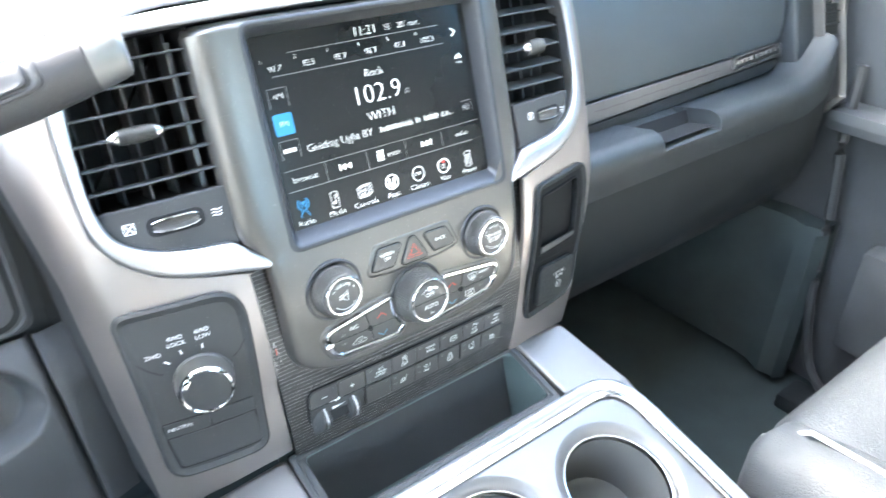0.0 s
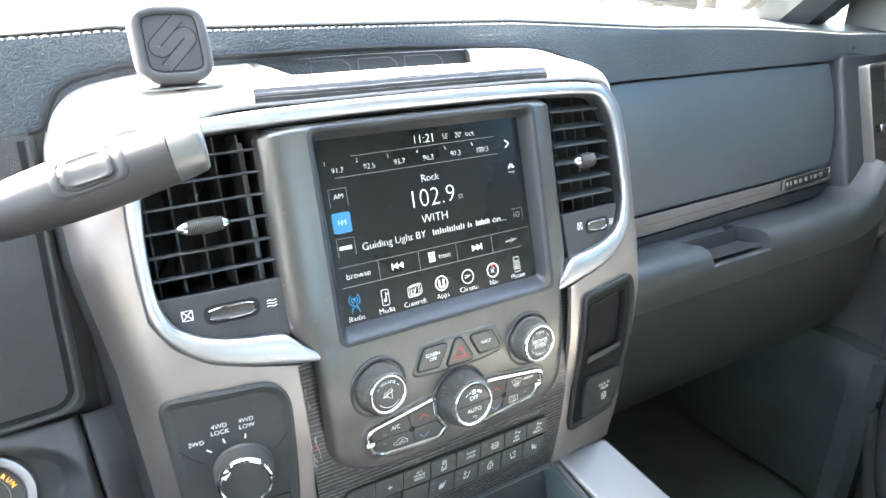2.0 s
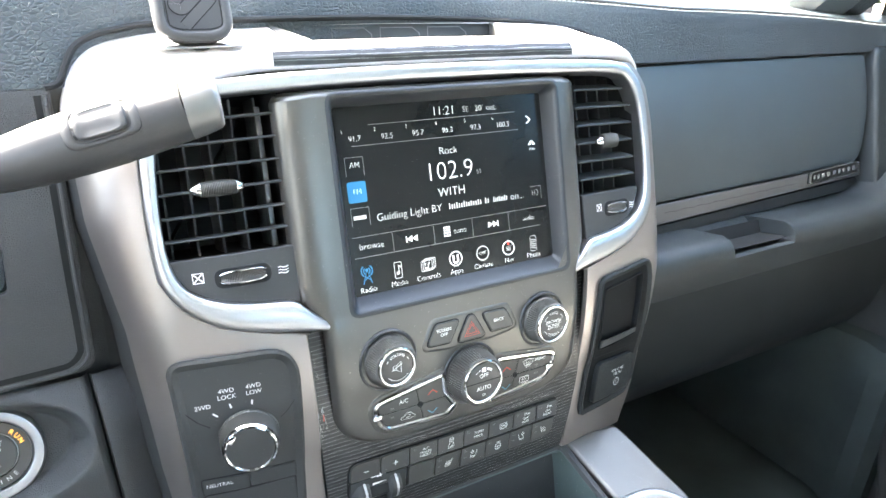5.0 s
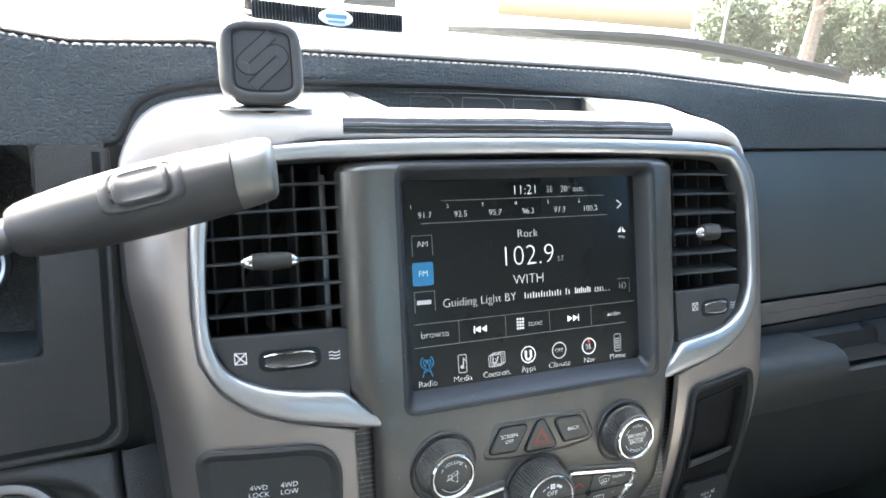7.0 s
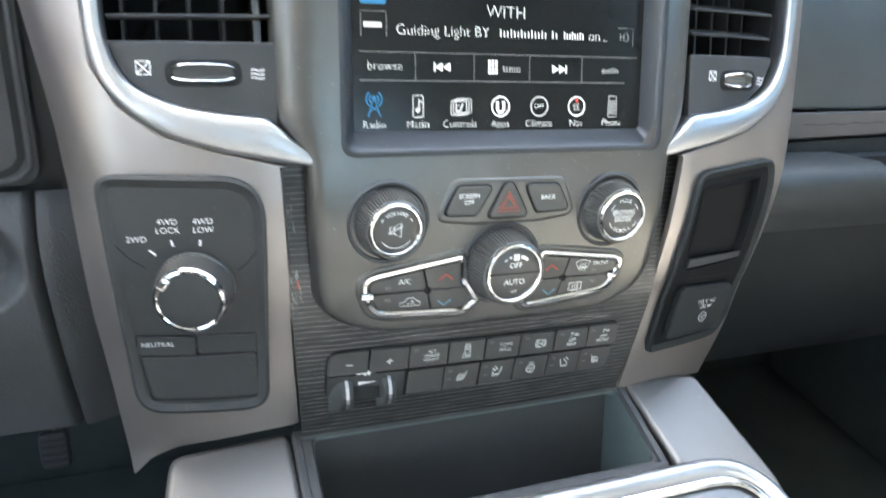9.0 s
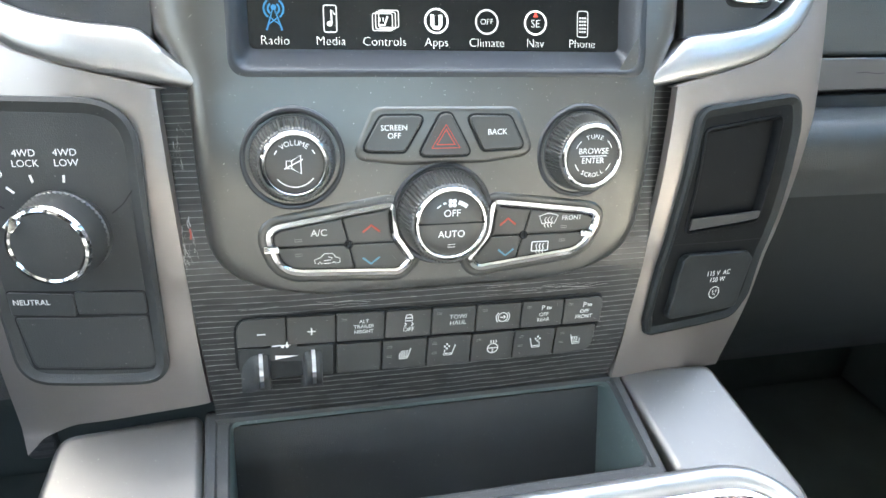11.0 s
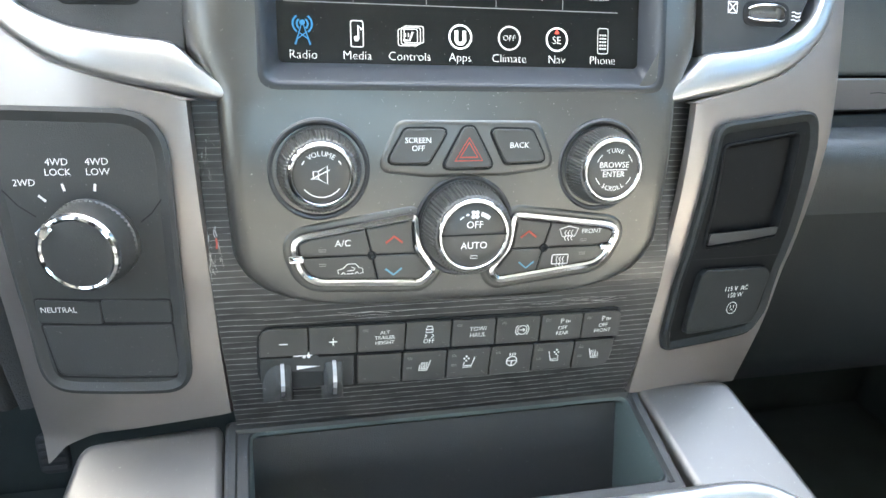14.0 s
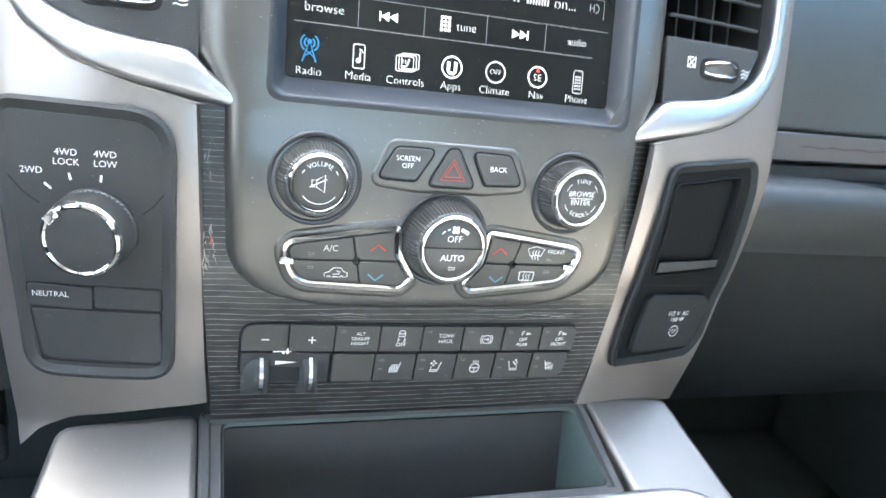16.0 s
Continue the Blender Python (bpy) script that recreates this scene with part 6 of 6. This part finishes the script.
for k in range(73):
    a = 2 * math.pi * k / 72
    grip = 1.0 + 0.08 * math.cos(4 * a)
    loops.append([(-490 + (188 + 16 * grip * math.cos(b)) * math.cos(a), -215 + 10 * math.sin(a) + 16 * grip * math.sin(b), 58 + (188 + 16 * grip * math.cos(b)) * math.sin(a)) for b in [2 * math.pi * q / 20 for q in range(20)]])
skin(bm, loops, False, False)
part("rim", bm, RIM_LEATHER, wheel, "black leather rim")
bm = bmesh.new()
skin(bm, [[(-490 + r * math.cos(2 * math.pi * k / 32), y, 58 + 0.8 * r * math.sin(2 * math.pi * k / 32)) for k in range(32)] for r, y in ((40, -120), (75, -180), (80, -200), (70, -212), (30, -218))], True, True)
part("hub", bm, VINYL, wheel)
for a in (0, 180, 270):
    bm = bmesh.new()
    ca, sa = math.cos(radians(a)), math.sin(radians(a))
    tube(bm, [(-490 + r * ca, -205, 58 + r * sa) for r in (60, 100, 140, 180)], [16, 13, 11, 10], 10)
    part("spoke", bm, SILVER, wheel)
bm = bmesh.new()
tube(bm, [(-490, -130, 52), (-478, 0, 35), (-470, 120, 10)], [48, 56, 60], 20)
part("column", bm, BLACK, wheel)

starter = thing("start_button", (-307, 112, -90), "round engine start button in a silver ring", "start button")
c = START_AT
ybase = 99
part("ring", lathe(c, [(31.5, ybase + 14), (31.5, ybase - 2), (30, ybase - 4.4), (27, ybase - 5), (24.5, ybase - 4), (23.2, ybase - 1)], 64), BRIGHT, starter, "satin silver ring")
part("inner_ring", lathe(c, [(23.4, ybase + 1), (22.8, ybase - 2.4), (15.6, ybase - 2.0), (15.0, ybase - 0.5)], 48), BUTTON, starter)
cap = part("cap", lathe(c, [(14.8, ybase), (14.6, ybase - 2.6), (13.9, ybase - 3.2), (5, ybase - 3.0)], 48), BUTTON, starter)
lettering("START\nSTOP", c[0], c[1] + 5.0, 3.4, ybase - 3.5, PRINT, cap)
bm = bmesh.new()
stroke(bm, [(c[0] - 3.4, c[1] - 5), (c[0] + 3.4, c[1] - 8)], 0.6, ybase - 3.3), stroke(bm, [(c[0] - 3.4, c[1] - 8), (c[0] + 3.4, c[1] - 5)], 0.6, ybase - 3.3)
stroke(bm, arc(c[0], c[1] - 6.5, 3, 0, 360, 12)[:-1], 0.6, ybase - 3.3, closed=True)
part("engine_icon", bm, PRINT, cap)
curved("ENGINE", c, 19.0, 232, 15, 3.0, ybase - 2.5, PRINT, cap, True)
curved("RUN", c, 18.6, 45, 13, 3.2, ybase - 2.5, LIT_AMBER, cap)

pedal = thing("brake_pedal", (-302, 420, -345), "ribbed rubber brake pedal on a metal arm", "pedal")
bm = plate(rounded(box_outline(-324, -372, -296, -326), 8), lambda u, v: 420 - 0.3 * (v + 345), 8, 2)
pad_ob = part("pad", bm, RUBBER, pedal, "worn rubber pad")
bm = bmesh.new()
for k in range(5):
    bars(bm, [(-321, -366 + 9 * k, -299, -362 + 9 * k)], lambda u, v: 419 - 0.3 * (v + 345), 1.5)
part("ribs", bm, PANEL, pad_ob)
bm = bmesh.new()
tube(bm, [(-304, 428, -335), (-304, 450, -250), (-304, 440, -140)], 9, 10)
part("arm", bm, DARK_SILVER, pedal)

# ---- passenger end vent ----
endvent = thing("air_vent", (760, 70, 30), "narrow upright end vent with a silver frame", "air vent", "dashboard vents")
ev = rounded([(738, 132), (800, 134), (806, -96), (748, -104)], [5, 8, 6, 4])
evy = lambda u, v: 62 + 0.03 * (130 - v)
part("frame", frame_plate([(ev, lambda u, v: evy(u, v) + 20), (ev, evy), (inset(ev, 1), lambda u, v: evy(u, v) - 3), (inset(ev, 2.5), lambda u, v: evy(u, v) - 3.4), (inset(ev, 5), lambda u, v: evy(u, v) + 2), (inset(ev, 6), lambda u, v: evy(u, v) + 9)]), WING_SILVER, endvent, "silver frame")
part("back", plate(inset(ev, 6), lambda u, v: evy(u, v) + 14, 2, 0.2), GAP, endvent)
for k in range(8):
    bm = bmesh.new()
    v = -5 + 16 * k
    box(bm, 750, evy(0, v), v, 792, evy(0, v) + 14, v + 2.2, 0.6)
    part("slat", bm, BLACK, endvent)
part("tab", plate(rounded(box_outline(760, 40, 780, 50), 3), lambda u, v: evy(u, v) - 6, 8, 1.5), CHROME, endvent)
part("panel", plate(rounded([(753, -12), (797, -12), (798, -88), (756, -92)], 5), lambda u, v: evy(u, v) + 4, 8, 1), BLACK, endvent)
part("wheel", plate(rounded(box_outline(764, -14, 786, -2), 3), lambda u, v: evy(u, v) - 1, 6, 1.5), KNOB, endvent, "ribbed vent wheel")
bm = bmesh.new()
for a in (766, 780):
    bars(bm, [(a, -13, a + 3, -3)], lambda u, v: evy(u, v) - 2.2, 0.6)
part("clip", bm, CHROME, endvent)
bm = bmesh.new()
for k in range(6):
    tube(bm, [(736 + 11 * k, 74, 156), (737 + 11 * k, 84, 164), (740 + 11 * k, 108, 172)], 2.4, 8)
part("demist_slats", bm, VINYL_DARK, endvent, "dark side demist slats")
part("cheek", plate(rounded(box_outline(706, -110, 812, 150), 14), lambda u, v: evy(u, v) + 14 - (8 if u > 730 else 0), 30, 6), VINYL_DARK, dashboard, "grained end cheek of the dashboard")

# ---- speaker grille on the dash top ----
grille = thing("speaker_grille", (-40, 250, 280), "black ribbed dash speaker grille with a pale badge", "speaker grille")


def top_at(u, y, up=0.0):
    return (u, y - up * 0.39, 200 + (y - lerp(SEAM_Y, u) - 18) * 0.424 + up * 0.92)


bm = bmesh.new()
outline = rounded([(-118, 340), (-113, 312), (-60, 296), (38, 292), (46, 340)], 6)
skin(bm, [[top_at(p.x, p.y, h) for p in inset(outline, i)] for i, h in ((0, -3), (0, 3), (2, 4.5), (5, 3))], False, True)
part("tray", bm, GAP, grille, "black tray")
LIP = lambda u: lerp([(-113, 306), (-65, 290), (-30, 284), (39, 286)], u)
bm = bmesh.new()
skin(bm, [[top_at(u, LIP(u) + dy, h) for u in spread(-112, 36, 20)] for dy, h in ((0, -2), (0, 0), (5, 17), (8, 18.5), (40, 18), (46, 0))], closed=False)
part("lip", bm, GAP, grille, "raised front lip")
for k in range(49):
    u = -112 + 3.05 * k
    bm = bmesh.new()
    tube(bm, [top_at(u, LIP(u) - 0.5, 0), top_at(u, LIP(u) + 4.5, 17), top_at(u, LIP(u) + 12, 19.4), top_at(u, LIP(u) + 38, 19)], 0.95, 6)
    part("rib", bm, BUTTON, grille)
bm = bmesh.new()
skin(bm, [[top_at(-35 + (17 - i) * math.cos(a), LIP(-35) + 2.2 - o + (7.5 - i) * math.sin(a) * 0.3, 9.5 + (7.5 - i) * math.sin(a)) for a in (2 * math.pi * k / 28 for k in range(28))] for i, o in ((0, 0), (0, 3.0), (0.8, 3.8))], True, True)
badge = part("badge", bm, PRINT, grille, "pale oval badge with plain bars")
bm = bmesh.new()
for u0, u1, h0, h1 in ((-46, -25, 9.6, 13), (-44, -27, 5.5, 7.5)):
    skin(bm, [[top_at(u, LIP(-35) - 2.2 + (h - 9.5) * 0.3, h) for u, h in ((u0, h0), (u1, h0), (u1, h1), (u0, h1))]], True)
part("mark", bm, BLUE_PRINT, badge)

# ---- outside: wipers, glass, trees, parked van ----
for pts, name in (([(130, 379, 318), (366, 368, 321), (517, 350, 311), (730, 316, 276)], "wiper"),):
    wp = thing(name, pts[0], "black windscreen wiper resting on the glass", "wiper")
    bm = bmesh.new()
    tube(bm, smooth_line(pts, 6), [6 + 4 * min(1, k / 8) for k in range(19)], 8)
    part("blade", bm, GAP, wp)
    bm = bmesh.new()
    tube(bm, smooth_line([tuple(Vector(p) + Vector((20, 14, 6))) for p in pts[:3]], 6), 6, 8)
    part("arm", bm, GAP, wp)
bm = bmesh.new()
grid(spread(-1, 1, 16), spread(0, 1, 8), lambda s, t: (s * (0.78 - 0.10 * t), 0.47 - 0.19 * s * s - 0.66 * t + 0.06 * s * s * t, 0.785 + 0.46 * t - 0.02 * s * s), bm)
GLASS_CLEAR = bpy.data.materials.new("clear_glass")
GLASS_CLEAR.use_nodes = True
gn = GLASS_CLEAR.node_tree
gn.nodes.remove(gn.nodes["Principled BSDF"])
mix, tr, gl = gn.nodes.new("ShaderNodeMixShader"), gn.nodes.new("ShaderNodeBsdfTransparent"), gn.nodes.new("ShaderNodeBsdfGlossy")
tr.inputs[0].default_value, gl.inputs["Roughness"].default_value, mix.inputs[0].default_value = (0.85, 0.91, 0.94, 1), 0.02, 0.02
film, dull = gn.nodes.new("ShaderNodeMixShader"), gn.nodes.new("ShaderNodeBsdfTranslucent")
dull.inputs[0].default_value, film.inputs[0].default_value = (0.8, 0.8, 0.78, 1), 0.006   # thin film added to haze the view outside
gn.links.new(tr.outputs[0], film.inputs[1]), gn.links.new(dull.outputs[0], film.inputs[2])
gn.links.new(film.outputs[0], mix.inputs[1]), gn.links.new(gl.outputs[0], mix.inputs[2]), gn.links.new(mix.outputs[0], gn.nodes["Material Output"].inputs[0])
pane = solid("window_1", bm, GLASS_CLEAR, "clear curved windscreen glass", "windscreen")
pane.visible_shadow = False


def tinted(name, tint):
    m = bpy.data.materials.new(name)
    m.use_nodes = True
    tn = m.node_tree
    tn.nodes.remove(tn.nodes["Principled BSDF"])
    mix, tr, gl = tn.nodes.new("ShaderNodeMixShader"), tn.nodes.new("ShaderNodeBsdfTransparent"), tn.nodes.new("ShaderNodeBsdfGlossy")
    tr.inputs[0].default_value, gl.inputs["Roughness"].default_value, mix.inputs[0].default_value = (*tint, 1), 0.02, 0.05
    tn.links.new(tr.outputs[0], mix.inputs[1]), tn.links.new(gl.outputs[0], mix.inputs[2]), tn.links.new(mix.outputs[0], tn.nodes["Material Output"].inputs[0])
    return m


# unseen panes added; their tints cut light from the right and rear sides
PALE_TINT, DARK_TINT = tinted("pale_tinted_glass", (0.52, 0.68, 0.75)), tinted("dark_tinted_glass", (0.12, 0.13, 0.13))
for name, x0, ya, yb, glass, label in (("window_2", 0.862, -0.90, 0.22, PALE_TINT, "unseen pane in the passenger door, tinted to cut side light"), ("window_3", 0.862, -1.93, -0.98, DARK_TINT, "unseen dark pane added to cut rear side light"), ("window_5", -0.867, -1.93, -1.02, DARK_TINT, "unseen dark pane added to cut rear side light")):
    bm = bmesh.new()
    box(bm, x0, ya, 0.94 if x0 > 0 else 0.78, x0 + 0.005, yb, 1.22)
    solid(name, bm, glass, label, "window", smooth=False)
bm = bmesh.new()
box(bm, -0.63, -1.963, 0.87, 0.63, -1.958, 1.21)
pane = solid("window_4", bm, GLASS_CLEAR, "clear rear window glass", "window", smooth=False)
pane.visible_shadow = False
bm = bmesh.new()
grid(spread(-1, 1, 12), spread(0, 1, 10), lambda s, t: (s * (0.86 - 0.08 * t), 0.44 + 1.25 * t, 0.70 + 0.06 * math.sin(math.pi * t * 0.6) - 0.25 * max(0, t - 0.85) * 6 - 0.04 * s * s), bm)
tagged(solid("truck_hood", bm, PAINT, "white painted hood in front of the windscreen", "truck hood"), kind="structure")


def tree(x, y, h, seed, low=0.66, label="leafy green tree beyond the parking lot"):
    rnd = random.Random(seed)
    t = new("tree")
    t.matrix_basis = Matrix.Translation((x, y, -0.62))
    tagged(t, label, "tree", "trees outside")
    bm = bmesh.new()
    tube(bm, [(0, 0, 0), (0.1, 0, h * 0.3), (0, 0.1, h * 0.6), (0.1, 0, h * 0.85)], [0.22, 0.17, 0.11, 0.03], 8)
    for k in range(7):
        a = rnd.uniform(0, 6.28)
        z = h * rnd.uniform(0.3, 0.65)
        tube(bm, [(0, 0, z), (math.cos(a) * h * 0.12, math.sin(a) * h * 0.12, z + h * 0.1), (math.cos(a) * h * 0.22, math.sin(a) * h * 0.22, z + h * 0.24)], [0.08, 0.05, 0.02], 5)
    o = new("trunk", mesh_of("trunk", bm, BARK, True, 1.0))
    o.parent = t
    vs, fs = [], []
    for k in range(7000):
        while True:
            p = Vector((rnd.uniform(-1, 1), rnd.uniform(-1, 1), rnd.uniform(-1, 1)))
            if 0.35 < p.length < 1 and noise.noise(p * 2.6 + Vector((seed, 0, 0))) > -0.12:
                break
        c = Vector((p.x * h * 0.34, p.y * h * 0.34, h * low + p.z * h * 0.36))
        n1 = Vector((rnd.gauss(0, 1), rnd.gauss(0, 1), rnd.gauss(0, 1))).normalized()
        n2 = n1.orthogonal().normalized()
        s = rnd.uniform(0.05, 0.12)
        i = len(vs)
        vs += [c + n1 * s, c + n2 * s * 0.5, c - n1 * s, c - n2 * s * 0.5]
        fs.append((i, i + 1, i + 2, i + 3))
    me = bpy.data.meshes.new("crown")
    me.from_pydata(vs, [], fs)
    me.materials.append(LEAF)
    o = new("crown", me)
    o.parent = t


for k, (x, y, h) in enumerate(((17, 14, 7), (21, 11, 6.5), (24, 15, 7))):
    tree(x, y, h, k + 1)
for k, (x, y, h) in enumerate(((18.4, 18.3, 3.6), (19.8, 17.0, 4.2), (20.8, 15.6, 3.8), (21.8, 14.2, 4.2), (22.7, 12.6, 3.9))):
    tree(x, y, h, k + 11, 0.42, "low bushy shrub at the edge of the lot")
van = thing("parked_van", (6000, 16500, -620), "white parked van across the lot", "van", base=WORLD)
bm = bmesh.new()
prof = [(-2400, 350), (-2400, 1200), (-1700, 1350), (-1200, 2000), (2300, 2050), (2400, 350)]
skin(bm, [[(6000 + x, y, z - 620) for x, z in prof] for y in (15700, 17300)], True, True)
part("body", bm, PAINT, van, "white van body", smooth=False)
for dx in (-1500, 1500):
    bm = bmesh.new()
    bmesh.ops.create_cone(bm, cap_ends=True, segments=24, radius1=340, radius2=340, depth=200, matrix=Matrix.Translation((6000 + dx, 15720, -280)) @ pose(0, 0, 0, 90))
    part("wheel", bm, RUBBER, van)
bm = bmesh.new()
skin(bm, [[(6000 + x, 15690, z - 620) for x, z in ((-1550, 1350), (-1150, 1850), (-300, 1900), (-300, 1350))]], True, False)
part("window", bm, GLASS, van, smooth=False)
for x in (5.2, 12.9, 13.9):
    post = thing("lamp_post", (x * 1000, 14000, -620), "pale grey metal post at the edge of the lot", "post", "posts", base=WORLD)
    bm = bmesh.new()
    tube(bm, [(x * 1000, 14000, -620), (x * 1000 + 30, 14000, 5400)], [35, 28], 10)
    part("pole", bm, SILVER, post)

# ---- seats ----
def car_seat(cx, y0, label):
    seat = thing("car_seat", (cx, y0 - 300, 150), label, "car seat", "front seats", base=WORLD)

    def pad(name, u0, u1, ya, yb, za, zb, mat, r, label=""):
        bm = bmesh.new()
        box(bm, u0, ya, za, u1, yb, zb)
        bmesh.ops.subdivide_edges(bm, edges=list(bm.edges), cuts=5, use_grid_fill=True)
        c = Vector(((u0 + u1) / 2, (ya + yb) / 2, (za + zb) / 2))
        hx, hy, hz = (u1 - u0) / 2, (yb - ya) / 2, (zb - za) / 2
        for v in bm.verts:
            p = v.co - c
            q = Vector((max(-hx + r, min(hx - r, p.x)), max(-hy + r, min(hy - r, p.y)), max(-hz + r, min(hz - r, p.z))))
            w = p - q
            if w.length > 1e-6:
                v.co = c + q + w.normalized() * min(w.length, r)
        return part(name, bm, mat, seat, label, angle=80)

    pad("bolster", cx - 265, cx - 165, y0 - 520, y0, 190, 400, SEAT_LEATHER, 48, "black leather side bolster")
    pad("bolster", cx + 165, cx + 265, y0 - 520, y0, 190, 400, SEAT_LEATHER, 48, "black leather side bolster")
    pad("front_roll", cx - 262, cx + 262, y0 - 130, y0 + 6, 180, 392, SEAT_LEATHER, 60, "black leather front edge")
    pad("cushion", cx - 175, cx + 175, y0 - 520, y0 - 90, 180, 382, MESH_CLOTH, 30, "grey woven centre panel")
    pad("backrest", cx - 255, cx + 255, y0 - 700, y0 - 520, 260, 1010, SEAT_LEATHER, 60, "black leather backrest")
    pad("backrest_panel", cx - 160, cx + 160, y0 - 560, y0 - 505, 330, 900, SEAT_LEATHER, 25)
    pad("headrest", cx - 130, cx + 130, y0 - 690, y0 - 570, 1040, 1210, SEAT_LEATHER, 45)
    bm = bmesh.new()
    box(bm, cx - 230, y0 - 520, 0, cx + 230, y0 - 40, 195, 20)
    part("base", bm, BLACK, seat)
    bm = bmesh.new()
    tube(bm, [(cx - 168, y0 - 10, 330), (cx - 166, y0 - 40, 372), (cx - 166, y0 - 120, 394), (cx - 166, y0 - 500, 392)], 2.2, 6)
    part("piping", bm, THREAD, seat, "pale piping")
    bm = bmesh.new()
    tube(bm, [(cx - 205, y0 - 6, 240), (cx - 204, y0 + 6, 300), (cx - 206, y0 - 2, 360), (cx - 208, y0 - 40, 396), (cx - 208, y0 - 140, 402)], 2.6, 6)
    part("piping", bm, THREAD, seat, "pale piping")


car_seat(476, -202, "black leather passenger seat with a woven centre")
car_seat(-440, -500, "black leather driver seat with a woven centre")
